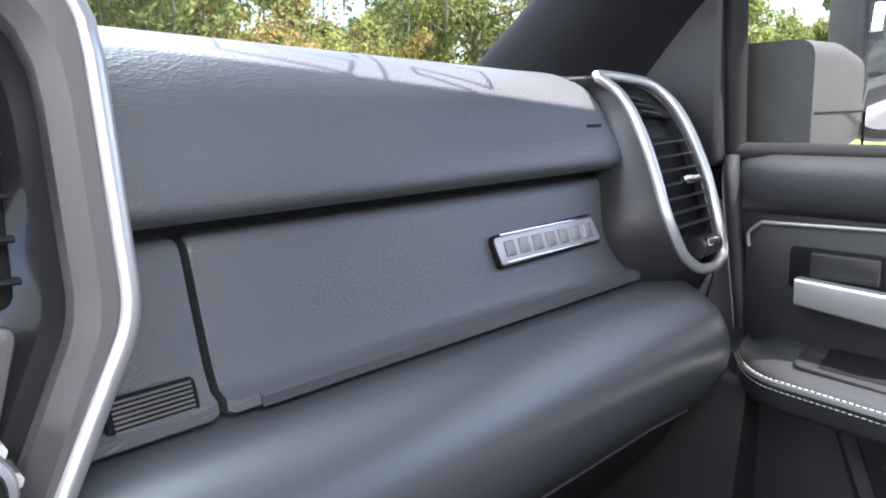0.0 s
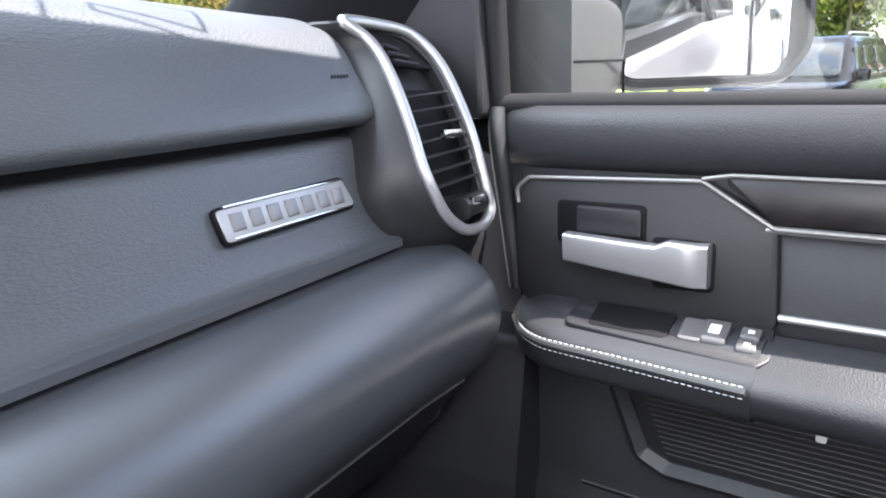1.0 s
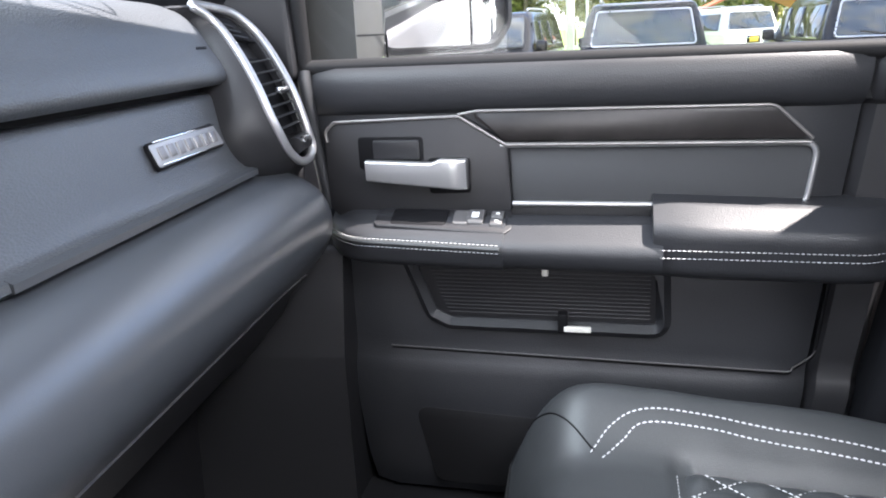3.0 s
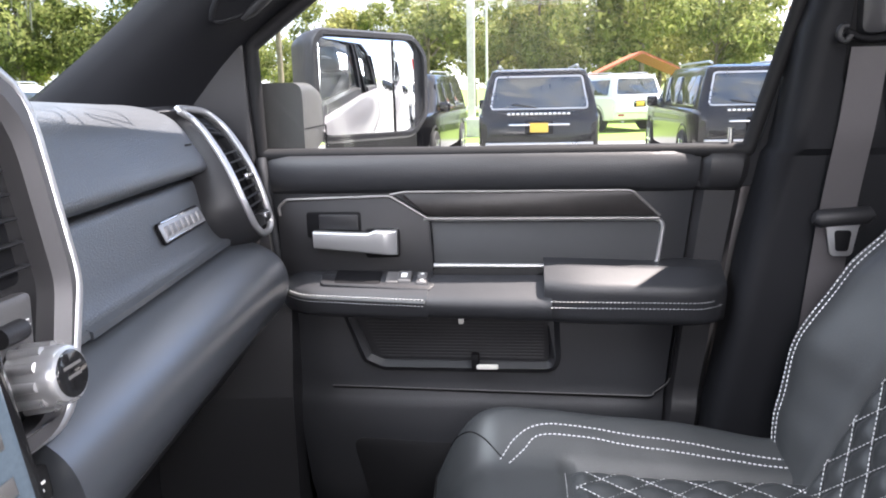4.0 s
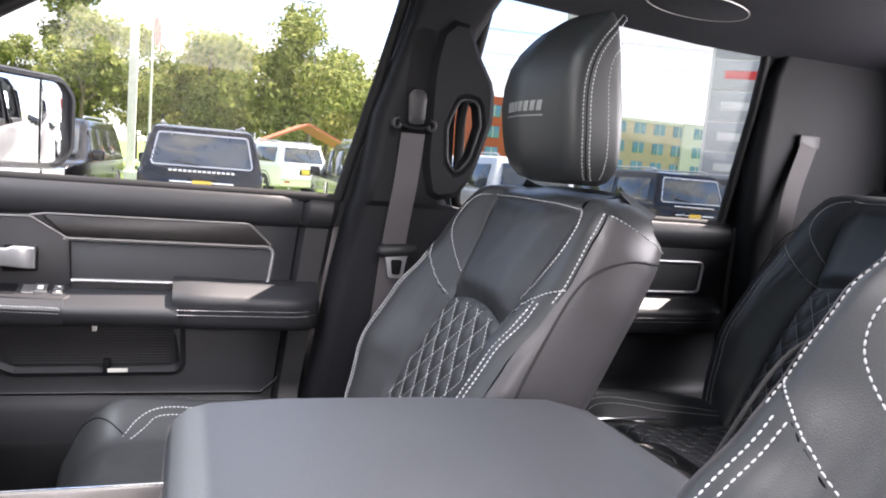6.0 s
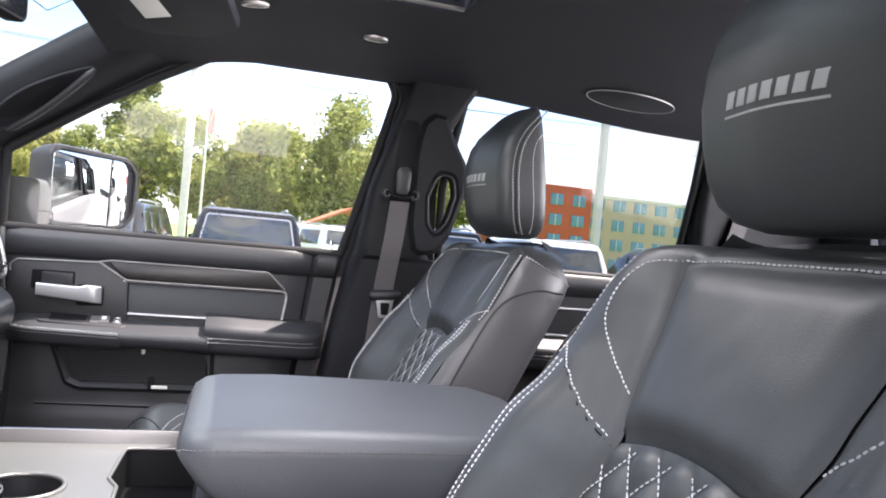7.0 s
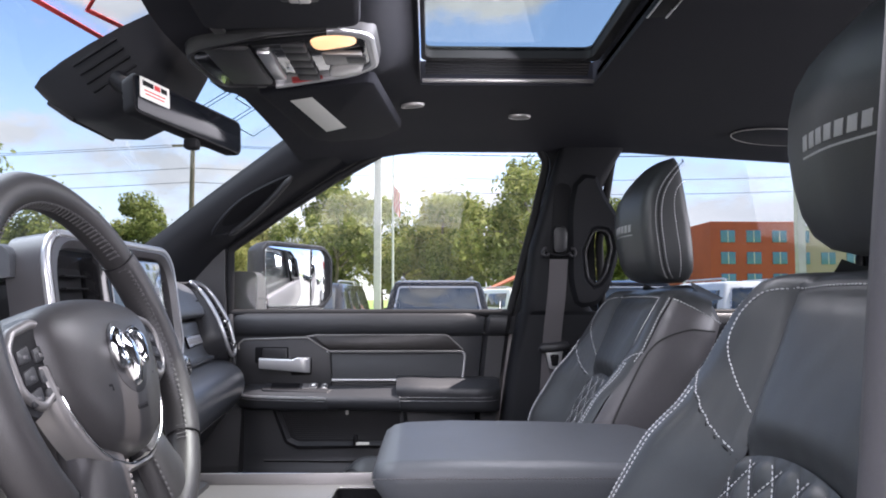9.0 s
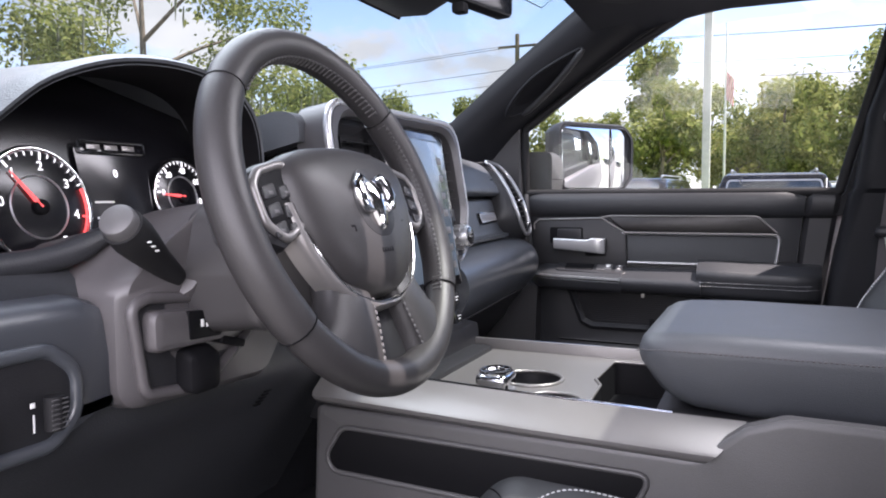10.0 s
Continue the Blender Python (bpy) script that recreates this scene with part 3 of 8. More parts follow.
part("insert", plate(ins, door_map, 0, 0.006, 0.002), CLOTH, door, "charcoal woven insert")
wst = rpoly([Vector(p) for p in ((0.733, 1.4755), (0.384, 1.4755), (0.346, 1.4385), (0.694, 1.4385), (0.731, 1.468))], [0.002, 0.016, 0.004, 0.002, 0.002])
part("wood_strip", plate(wst, door_map, 0, 0.013, 0.0018), WOOD, door, "dark gloss grained strip")
tp = [door_map(u, v, 0.013) for u, v in [(p.x, p.y) for p in rpoly([Vector(p) for p in ((0.928, 1.440), (0.930, 1.454), (0.916, 1.4655), (0.752, 1.4705), (0.693, 1.4345), (0.345, 1.4345))], [0, 0.01, 0.006, 0.012, 0.012, 0])]]
part("silver_trim", tube(tp, 0.0022, n=8), GREYSIL, door)
tq = [door_map(p.x, p.y, 0.009) for p in rpoly([Vector(p) for p in ((0.70, 1.4335), (0.3365, 1.4335), (0.345, 1.3595), (0.686, 1.3595))], [0, 0.016, 0.016, 0])]
part("silver_trim", tube(tq, 0.0036, n=8), SILVER, door)
part("silver_trim", tube([door_map(p.x, p.y, 0.0135) for p in rpoly([Vector(p) for p in ((0.752, 1.4725), (0.728, 1.4765), (0.386, 1.4770), (0.344, 1.4385))], [0, 0.01, 0.02, 0])], 0.0020, n=8), GREYSIL, door)
# pull handle; its recesses are thin near-black plates with the shade in their colour
rec = rpoly([Vector(p) for p in ((0.884, 1.447), (0.742, 1.447), (0.726, 1.43), (0.726, 1.388), (0.742, 1.374), (0.872, 1.374), (0.884, 1.386))], 0.008)
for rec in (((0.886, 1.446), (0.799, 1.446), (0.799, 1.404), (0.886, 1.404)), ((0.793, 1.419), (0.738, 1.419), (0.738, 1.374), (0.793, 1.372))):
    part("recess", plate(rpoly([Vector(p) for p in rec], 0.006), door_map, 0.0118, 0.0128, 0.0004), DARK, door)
part("lock_tab", plate(rpoly([Vector(p) for p in ((0.866, 1.442), (0.803, 1.442), (0.803, 1.416), (0.866, 1.416))], 0.004), door_map, 0.012, 0.0150, 0.002), HARD, door)
hr = []
for k in range(13):
    y = 0.872 - 0.131 * k / 12
    t = k / 12
    out = 0.030 + 0.004 * t - (0.008 * (t - 0.9) / 0.1 if t > 0.9 else 0)
    zt, zb = 1.418 - 0.004 * t + (0.005 if t > 0.68 else 0), 1.391 - 0.011 * t
    hr.append([door_map(y, p.y, p.x) for p in rpoly([Vector((out, zb)), Vector((out + 0.002, zt)), Vector((out - 0.014, zt)), Vector((out - 0.014, zb))], 0.004, 3)])
part("handle", loft(hr), SILVER, door, "satin silver pull handle")


# armrest in three sections
def arm_section(y0, y1, xi0, xi1, zt0, zt1, zb0, zb1, r=0.018, n=14, tip0=0.0, tip1=0.0, back_=0.87):
    rings = []
    for i in range(n + 1):
        t = i / n
        y = y0 + (y1 - y0) * t
        xi = xi0 + (xi1 - xi0) * t
        if tip0:
            xi += tip0 * max(0, 1 - t / 0.28) ** 2
        if tip1:
            xi += tip1 * max(0, 1 - (1 - t) / 0.2) ** 2
        zt, zb = zt0 + (zt1 - zt0) * t, zb0 + (zb1 - zb0) * t
        rings.append([V3(p.x, y, p.y) for p in rpoly([Vector((xi + 0.006, zb)), Vector((xi - 0.004, zt - 0.020)), Vector((xi + 0.040, zt + 0.003)), Vector((back_, zt + 0.006)), Vector((back_, zb - 0.01))], [r, 0.020, 0.03, 0.004, 0.004], 6)])
    return loft(rings, ang=50)


def arm_line(y0, y1, xi0, xi1, z0, z1, tip0=0.0, tip1=0.0, n=24):
    out = []
    for i in range(n + 1):
        t = i / n
        xi = xi0 + (xi1 - xi0) * t
        if tip0:
            xi += tip0 * max(0, 1 - t / 0.28) ** 2
        if tip1:
            xi += tip1 * max(0, 1 - (1 - t) / 0.2) ** 2
        out.append(V3(xi - 0.0035, y0 + (y1 - y0) * t, z0 + (z1 - z0) * t))
    return out


arm = part("armrest_front", arm_section(0.934, 0.690, 0.785, 0.772, 1.347, 1.343, 1.292, 1.288, tip0=0.05), SOFT, door, "padded armrest with white stitching")
part("stitching", join(stitches(arm_line(0.932, 0.694, 0.785, 0.772, 1.329, 1.324, 0.05), (-1, 0, 0.3)), stitches(arm_line(0.932, 0.694, 0.785, 0.772, 1.319, 1.314, 0.05), (-1, 0, 0.1))), THREAD, arm, "white double stitching")
part("piping", tube(arm_line(0.932, 0.693, 0.7865, 0.7735, 1.324, 1.319, 0.05), 0.0032, n=6), LEATHER, arm)
part("armrest_pull", arm_section(0.692, 0.505, 0.772, 0.766, 1.341, 1.341, 1.292, 1.290, r=0.022, back_=0.836), SOFT, door, "padded pull bar")
arm2 = part("armrest_rear", arm_section(0.516, 0.250, 0.765, 0.772, 1.368, 1.360, 1.287, 1.283, r=0.022, tip1=0.03, tip0=0.012), SOFT, door, "padded armrest with white stitching")
part("stitching", join(stitches(arm_line(0.505, 0.255, 0.765, 0.772, 1.325, 1.322, 0, 0.03), (-1, 0, 0.3)), stitches(arm_line(0.505, 0.255, 0.765, 0.772, 1.316, 1.313, 0, 0.03), (-1, 0, 0.1))), THREAD, arm2, "white double stitching")


def arm_top(u, v, w):
    """On the front armrest: u along y, v along x."""
    return V3(v, u, 1.3505 - 0.016 * (0.934 - u) - 0.42 * max(0.0, 0.826 - v) + w)


sw = rpoly([Vector(p) for p in ((0.860, 0.797), (0.860, 0.832), (0.852, 0.844), (0.688, 0.842), (0.682, 0.798), (0.69, 0.788))], 0.008)
bez = part("switch_bezel", plate(sw, arm_top, -0.006, 0.0036, 0.0015), HARD, door)
# Cup is a thin black plate; its hollow's shade is painted in.
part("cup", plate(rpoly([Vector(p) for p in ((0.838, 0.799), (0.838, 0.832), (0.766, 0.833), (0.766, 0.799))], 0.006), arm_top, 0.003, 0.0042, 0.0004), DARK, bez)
part("switch", plate(rpoly([Vector(p) for p in ((0.758, 0.802), (0.758, 0.828), (0.738, 0.828), (0.738, 0.802))], 0.004), arm_top, 0.003, 0.0052, 0.001), HARDL, bez, "grey window switch well")
part("switch", plate(rpoly([Vector(p) for p in ((0.740, 0.803), (0.740, 0.828), (0.718, 0.828), (0.718, 0.803))], 0.004), arm_top, 0.003, 0.008, 0.003), HARDL, bez)
part("switch_mark", bars(lambda u, v, w: arm_top(u, v, w + 0.0082), [(0.725, 0.810, 0.009, 0.010)]), WHITE, bez)
for yy in (0.806, 0.820):
    part("lock_button", plate(rpoly([Vector(p) for p in ((0.710, yy - 0.006), (0.710, yy + 0.006), (0.694, yy + 0.006), (0.694, yy - 0.006))], 0.002), arm_top, 0.003, 0.007, 0.002), HARDL, bez)
    part("switch_mark", bars(lambda u, v, w: arm_top(u, v, w + 0.0072), [(0.699, yy - 0.002, 0.005, 0.003)]), WHITE, bez)
# map pocket
po = rpoly([Vector(p) for p in ((0.846, 1.300), (0.492, 1.300), (0.486, 1.184), (0.775, 1.184), (0.806, 1.198))], [0.01, 0.01, 0.028, 0.03, 0.02])
pi_ = inset(po, 0.018)
part("pocket_frame", band(po, pi_, door_map, -0.005, 0.019, 0.009), SOFT, door)
part("pocket_back", plate(inset(po, 0.012), door_map, -0.002, 0.006, 0.001), HARD, door)
for k in range(15):
    z = 1.208 + 0.0052 * k
    part("pocket_rib", tube([door_map(0.776 + 0.0022 * k, z, 0.0056), door_map(0.514, z, 0.0056)], 0.0011, n=6), HARD, door)
part("pocket_tab", box((0.826, 0.622, 1.207), (0.014, 0.012, 0.026), 0.002), DARK, door)
part("pocket_tab", box((0.820, 0.603, 1.200), (0.006, 0.034, 0.007), 0.0015), PAPER, door, "pale plastic tab")
part("reflector", box((0.806, 0.642, 1.284), (0.010, 0.008, 0.016), 0.002), PAPER, door, "pale reflector tab")
# panel groove, lower speaker grille, lock pin
gp = [door_map(p.x, p.y, 0.0115 if p.y < 1.15 else 0.006) for p in rpoly([Vector(p) for p in ((0.86, 1.152), (0.345, 1.147), (0.318, 1.17), (0.308, 1.29))], [0, 0.02, 0.02, 0])]
part("seam", tube(gp, 0.0022, n=6), DARK, door)
part("bright_edge", tube([p + V3(-0.003, 0, 0.003) for p in gp[:-2]], 0.0009, n=5), HARDL, door)
part("speaker_grille", plate(rpoly([Vector(p) for p in ((0.83, 1.07), (0.62, 1.062), (0.60, 0.95), (0.80, 0.95))], 0.02), door_map, 0.016, 0.022, 0.003), RUBBER, door)
pin = part("lock_pin", tube([V3(0.858, 0.243, 1.535), V3(0.858, 0.243, 1.565)], 0.0042, n=10), CHROME, door, "chrome lock pin")
part("grommet", disc((0.858, 0.243, 1.536), (0, 0, 1), 0.009, 0.004), RUBBER, pin)

# rear door
rdoor = thing("truck_door", (0.86, -0.4, 0.95), "closed rear passenger door with silver trim and padded armrest", "door")
part("panel", door_skin(lambda z: -0.062, lambda z: -0.80, PROF, 10), SOFT, rdoor)
part("armrest", arm_section(-0.20, -0.70, 0.765, 0.772, 1.362, 1.356, 1.287, 1.283, r=0.022, tip1=0.03, tip0=0.02), SOFT, rdoor)
part("stitching", join(stitches(arm_line(-0.21, -0.69, 0.765, 0.772, 1.325, 1.322, 0.02, 0.03), (-1, 0, 0.3)), stitches(arm_line(-0.21, -0.69, 0.765, 0.772, 1.316, 1.313, 0.02, 0.03), (-1, 0, 0.1))), THREAD, rdoor)
part("insert", plate(rpoly([Vector(p) for p in ((-0.30, 1.44), (-0.655, 1.44), (-0.65, 1.372), (-0.30, 1.372))], 0.012), door_map, 0, 0.006, 0.002), CLOTH, rdoor)
part("silver_trim", tube([door_map(p.x, p.y, 0.009) for p in rpoly([Vector(p) for p in ((-0.28, 1.442), (-0.66, 1.442), (-0.653, 1.370), (-0.28, 1.370))], [0, 0.014, 0.014, 0])], 0.004, n=8), SILVER, rdoor)
part("edge_strip", box((0.838, -0.735, 1.30), (0.01, 0.008, 0.46), 0.003), HARDL, rdoor)
part("lock_pin", tube([V3(0.858, -0.12, 1.535), V3(0.858, -0.12, 1.558)], 0.0042, n=10), CHROME, rdoor, "chrome lock pin")
setting("sill", box((0.845, 0.25, 0.86), (0.12, 1.9, 0.12), 0.02), HARD, "black plastic door sill trim", "sill")
setting("kick_panel", loft([[V3(p.x, y, p.y) for p in rpoly([Vector((0.80 - 0.02 * k, 0.80)), Vector((0.80 - 0.01 * k, 1.15)), Vector((0.825, 1.30)), Vector((0.90, 1.30)), Vector((0.90, 0.80))], [0.01, 0.03, 0.02, 0, 0])] for k, y in ((0, 0.915), (1, 1.0), (3, 1.2), (3, 1.40))]), HARD, "black plastic kick panel beside the footwell", "trim")
setting("kick_cover", plate(rpoly([Vector(p) for p in ((0.60, 0.82), (0.82, 0.82), (0.80, 1.12), (0.775, 1.15), (0.60, 1.15))], [0, 0.01, 0.03, 0.03, 0.0]), lambda u, v, w: V3(u, 1.16 - w, v), 0, 0.02, 0.01), HARD, "dark footwell side cover", "trim")


# ---- dashboard ----
def dash_y(x):
    """The dashboard bows towards the middle of the cab."""
    return 0.085 * (min(x, 0.68) - 0.65) if x > 0.1 else 0.085 * (0.1 - 0.65)


def run(profile, xs, shear=1.0, end0=0.0, end1=0.0, ang=45.0, rise=0.0):
    """A profile of (y, z) run along x, following the dashboard's bow."""
    rings = []
    for i, x in enumerate(xs):
        k = end0 if i == 0 else end1 if i == len(xs) - 1 else 0.0
        cy = sum(p[0] for p in profile) / len(profile)
        cz = sum(p[1] for p in profile) / len(profile)
        rings.append([V3(x, y + (cy - y) * k + dash_y(x) * shear, z + (cz - z) * k + rise * max(0.0, 0.66 - x) * smooth_step(1.53, 1.60, z)) for y, z in profile])
    return loft(rings, ang=ang)


def smooth_step(a, b, x):
    t = min(1.0, max(0.0, (x - a) / (b - a)))
    return t * t * (3 - 2 * t)


def prof(pts, per=4):
    return [(p.x, p.y) for p in spline([V3(y, z, 0) for y, z in pts], per)]


dash = thing("dashboard", (0, 1.1, 1.2), "black grained soft dashboard with glovebox and vents across the cab", "dashboard")
XS = [0.17, 0.19, 0.25, 0.33, 0.41, 0.49, 0.57, 0.64, 0.672, 0.680]
UP = prof([(1.46, 1.560), (1.36, 1.590), (1.22, 1.612), (1.12, 1.620), (1.06, 1.617), (1.02, 1.606), (0.997, 1.588), (0.982, 1.565), (0.970, 1.547), (0.967, 1.535), (0.975, 1.528)], 4) + [(1.10, 1.524), (1.46, 1.50)]
part("upper_pad", run(UP, XS, 1.0, 0.03, 0.03, rise=0.045), DASHV, dash, "grained soft upper pad")
GL = prof([(0.992, 1.520), (0.984, 1.516), (0.978, 1.500), (0.970, 1.475), (0.962, 1.452), (0.955, 1.440)], 3) + [(0.946, 1.437), (0.945, 1.431), (0.952, 1.427), (1.05, 1.427), (1.05, 1.52)]
part("glovebox_lid", run(GL, [0.266, 0.270, 0.35, 0.45, 0.55, 0.62, 0.672, 0.677], 1.0, 0.04, 0.04), DASHV, dash, "grained upper glovebox lid")
part("side_pad", run(GL, [0.16, 0.18, 0.23, 0.257, 0.261], 1.0, 0.0, 0.04), DASHV, dash)
part("lid_rail", run([(0.949, 1.4385), (0.9425, 1.436), (0.9425, 1.430), (0.950, 1.428)], [0.285, 0.30, 0.40, 0.5, 0.6, 0.665, 0.672]), SOFT2, dash)
part("groove", run([(0.999, 1.531), (0.999, 1.513), (1.10, 1.513), (1.10, 1.531)], [0.17, 0.30, 0.50, 0.676]), DARK, dash)
LOW = prof([(1.06, 1.428), (0.985, 1.428), (0.950, 1.425), (0.918, 1.416), (0.893, 1.398), (0.882, 1.372), (0.885, 1.345), (0.898, 1.322), (0.92, 1.298)], 4) + [(0.99, 1.235), (1.06, 1.24)]
part("lower_roll", run(LOW, [0.14, 0.16, 0.22, 0.32, 0.44, 0.56, 0.66, 0.708, 0.726, 0.734], 1.0, 0.0, 0.12), SOFT2, dash, "smooth padded lower roll")
KNEE = prof([(0.927, 1.292), (0.95, 1.262), (0.985, 1.215), (1.03, 1.165), (1.09, 1.12)], 3) + [(1.20, 1.12), (1.20, 1.29)]
part("lower_panel", run(KNEE, [0.15, 0.25, 0.40, 0.55, 0.68, 0.734], 1.0), HARD, dash)
part("bright_seam", run([(0.9235, 1.2955), (0.9215, 1.294), (0.924, 1.2925)], [0.16, 0.3, 0.5, 0.66, 0.728]), HARDL, dash)
part("end_cap", loft([[V3(x, p.x, p.y) for p in rpoly([Vector((0.91 + k, 1.40)), Vector((0.90 + k, 1.33)), Vector((0.98 + k, 1.22)), Vector((1.2, 1.22)), Vector((1.2, 1.40))], 0.03)] for x, k in ((0.732, 0.012), (0.746, 0.018), (0.758, 0.03))]), HARD, dash)
part("end_face", loft([[V3(x, p.x, p.y) for p in rpoly([Vector((0.955, 1.41)), Vector((1.0, 1.57)), Vector((1.06, 1.615)), Vector((1.3, 1.6)), Vector((1.3, 1.2)), Vector((1.0, 1.2))], 0.03)] for x in (0.70, 0.79, 0.815, 0.82)]), HARD, dash)


def glove_map(x, z, w):
    t = (1.516 - z) / (1.516 - 1.440)
    return V3(x, 0.984 - 0.029 * t + dash_y(x), z) + V3(0, -0.93, 0.36) * w


# badge: plain raised shape, no lettering
bo = rpoly([Vector(p) for p in ((0.495, 1.4665), (0.4985, 1.489), (0.62, 1.4905), (0.6345, 1.4665))], 0.005)
bo = rpoly([Vector(p) for p in ((0.500, 1.4640), (0.497, 1.4885), (0.630, 1.4905), (0.638, 1.4660))], 0.006)
badge = part("badge", plate(bo, glove_map, 0, 0.004, 0.0015), DARK, dash, "oblong raised trim badge")
part("badge_plate", plate(inset(bo, 0.002), glove_map, 0.003, 0.0050, 0.001), SATIN, badge, "brushed silver plate")
for k in range(7):
    part("badge_bar", bars(lambda u, v, w: glove_map(u, v, w + 0.0055), [(0.5085 + 0.0172 * k, 1.4715, 0.0115, 0.0115)], 0.0014), GREYSIL, badge)
part("badge_rule", join(bars(lambda u, v, w: glove_map(u, v, w + 0.0055), [(0.506, 1.4872, 0.122, 0.0012), (0.507, 1.4672, 0.122, 0.0012)], 0.001)), CHROME, badge)
tg = rpoly([Vector(p) for p in ((0.205, 1.431), (0.207, 1.452), (0.253, 1.452), (0.253, 1.431))], 0.004)
grl = part("ribbed_inlay", plate(tg, glove_map, 0.0015, 0.005, 0.002), DARK, dash, "ribbed black inlay")
for k in range(8):
    part("rib", bars(lambda u, v, w: glove_map(u, v, w + 0.005), [(0.210, 1.4335 + 0.0022 * k, 0.040, 0.0011)], 0.0008), HARDL, grl)
part("airbag_mark", bars(lambda u, v, w: V3(u, 0.9815 - w, v), [(0.640 + 0.0035 * k, 1.5655, 0.0022, 0.0028) for k in range(6)], 0.0006), DARK, dash)


# end vent by the door, with its silver ring
def vent_map(u, v, w):
    """u across, v from the foot 0 to the top 1, w out of the face."""
    y = 0.928 + 0.093 * max(0.0, v) ** 2
    z = 1.420 + 0.188 * v
    n = V3(-0.25, -0.86, 0.44)
    return V3(u, y + 0.06 * (u - 0.735), z) + n * w


vpoly = [p.xy for p in spline([V3(u, v, 0) for u, v in ((0.690, 0.995), (0.735, 0.985), (0.772, 0.955), (0.788, 0.87), (0.790, 0.77), (0.783, 0.59), (0.776, 0.36), (0.776, 0.20), (0.777, 0.10), (0.763, 0.045), (0.738, 0.045), (0.720, 0.08), (0.699, 0.17), (0.686, 0.36), (0.691, 0.54), (0.699, 0.70), (0.706, 0.85), (0.702, 0.93))], 4, True)]


def shrink(poly, du, dv):
    c = sum((p for p in poly), Vector((0, 0))) / len(poly)
    return [Vector((c.x + (p.x - c.x) * (1 - du), c.y + (p.y - c.y) * (1 - dv))) for p in poly]


vc = Vector((0.737, 0.50))


def out_ring(k):
    return [Vector((vc.x + (p.x - vc.x) * (1 + k), vc.y + (p.y - vc.y) * (1 + 0.14 * k))) for p in vpoly]


vent = part("end_vent", loft([[vent_map(p.x, p.y, w) for p in q] for q, w in ((out_ring(1.0), -0.08), (out_ring(0.85), -0.03), (out_ring(0.45), -0.004), (out_ring(0.08), 0.008), (vpoly, 0.010), (shrink(vpoly, 0.16, 0.04), 0.004), (shrink(vpoly, 0.20, 0.06), -0.01))], caps=False), HARD, dash, "dark grey end vent housing")
part("ring", tube([vent_map(p.x, p.y, 0.0105) for p in vpoly], 0.0050, closed=True, n=10), SILVER, vent, "satin silver ring")
# Flat black sheet behind the slats puts the vent's shade into colour.
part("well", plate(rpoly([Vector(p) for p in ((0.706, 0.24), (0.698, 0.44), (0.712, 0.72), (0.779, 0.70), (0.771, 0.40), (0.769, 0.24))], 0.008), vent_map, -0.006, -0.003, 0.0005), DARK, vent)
for k in range(7):
    v = 0.275 + 0.064 * k
    u0 = 0.698 - 0.04 * (v - 0.25) if v < 0.42 else 0.692 + 0.05 * (v - 0.42)
    part("slat", tube([vent_map(u0, v, 0.009), vent_map(0.765 + 0.02 * (v - 0.25), v + 0.01, 0.009)], 0.0032, n=6, squash=0.35), HARD, vent)
vin = shrink(vpoly, 0.12, 0.03)
part("vent_floor", grid([[vent_map(a.x, a.y, -0.0085), vent_map(a.lerp(b, 0.5).x, a.lerp(b, 0.5).y, -0.0085), vent_map(b.x, b.y, -0.0085)] for a, b in zip(vin[2:len(vin) // 2], list(reversed(vin))[1:len(vin) // 2 - 1])]), HARD, vent)
part("slider", box(vent_map(0.738, 0.475, 0.015), (0.026, 0.010, 0.008), 0.003), CHROME, vent, "chrome slider")
part("thumbwheel", tube([vent_map(0.730, 0.155, 0.007), vent_map(0.764, 0.165, 0.007)], 0.010, n=12), HARD, vent)
part("thumb_tab", box(vent_map(0.747, 0.165, 0.018), (0.020, 0.006, 0.007), 0.002), CHROME, vent)
part("top_grille", plate(rpoly([Vector(p) for p in ((0.722, 0.80), (0.718, 0.945), (0.758, 0.925), (0.776, 0.78))], [0.004, 0.004, 0.03, 0.004]), vent_map, 0.003, 0.0075, 0.001), DARK, vent)
for k in range(3):
    part("slat", tube([vent_map(0.722, 0.82 + 0.035 * k, 0.009), vent_map(0.755 - 0.008 * k, 0.80 + 0.035 * k, 0.009)], 0.002, n=6), HARD, vent)


# centre stack
def stack_map(u, v, w):
    """u = x, v = z; the face leans back towards the windscreen."""
    return V3(u, 0.880 + 0.16 * (v - 1.45), v) + V3(0, -0.987, 0.16) * w


so = rpoly([Vector(p) for p in ((-0.215, 1.645), (0.200, 1.645), (0.200, 1.50), (0.165, 1.40), (0.15, 1.28), (-0.15, 1.28), (-0.165, 1.40), (-0.215, 1.50))], [0.05, 0.05, 0.05, 0.05, 0.02, 0.02, 0.05, 0.05], 6)
stack = part("centre_panel", plate(so, stack_map, -0.12, 0.0, 0.01), PIANO, dash, "gloss black centre stack")
fo = rpoly([Vector(p) for p in ((-0.228, 1.655), (0.213, 1.655), (0.213, 1.50), (0.165, 1.415), (-0.165, 1.415), (-0.228, 1.50))], [0.05, 0.05, 0.05, 0.04, 0.04, 0.05], 6)
fi = rpoly([Vector(p) for p in ((-0.204, 1.637), (0.191, 1.637), (0.191, 1.503), (0.150, 1.422), (-0.150, 1.422), (-0.204, 1.503))], [0.05, 0.05, 0.05, 0.04, 0.04, 0.05], 6)
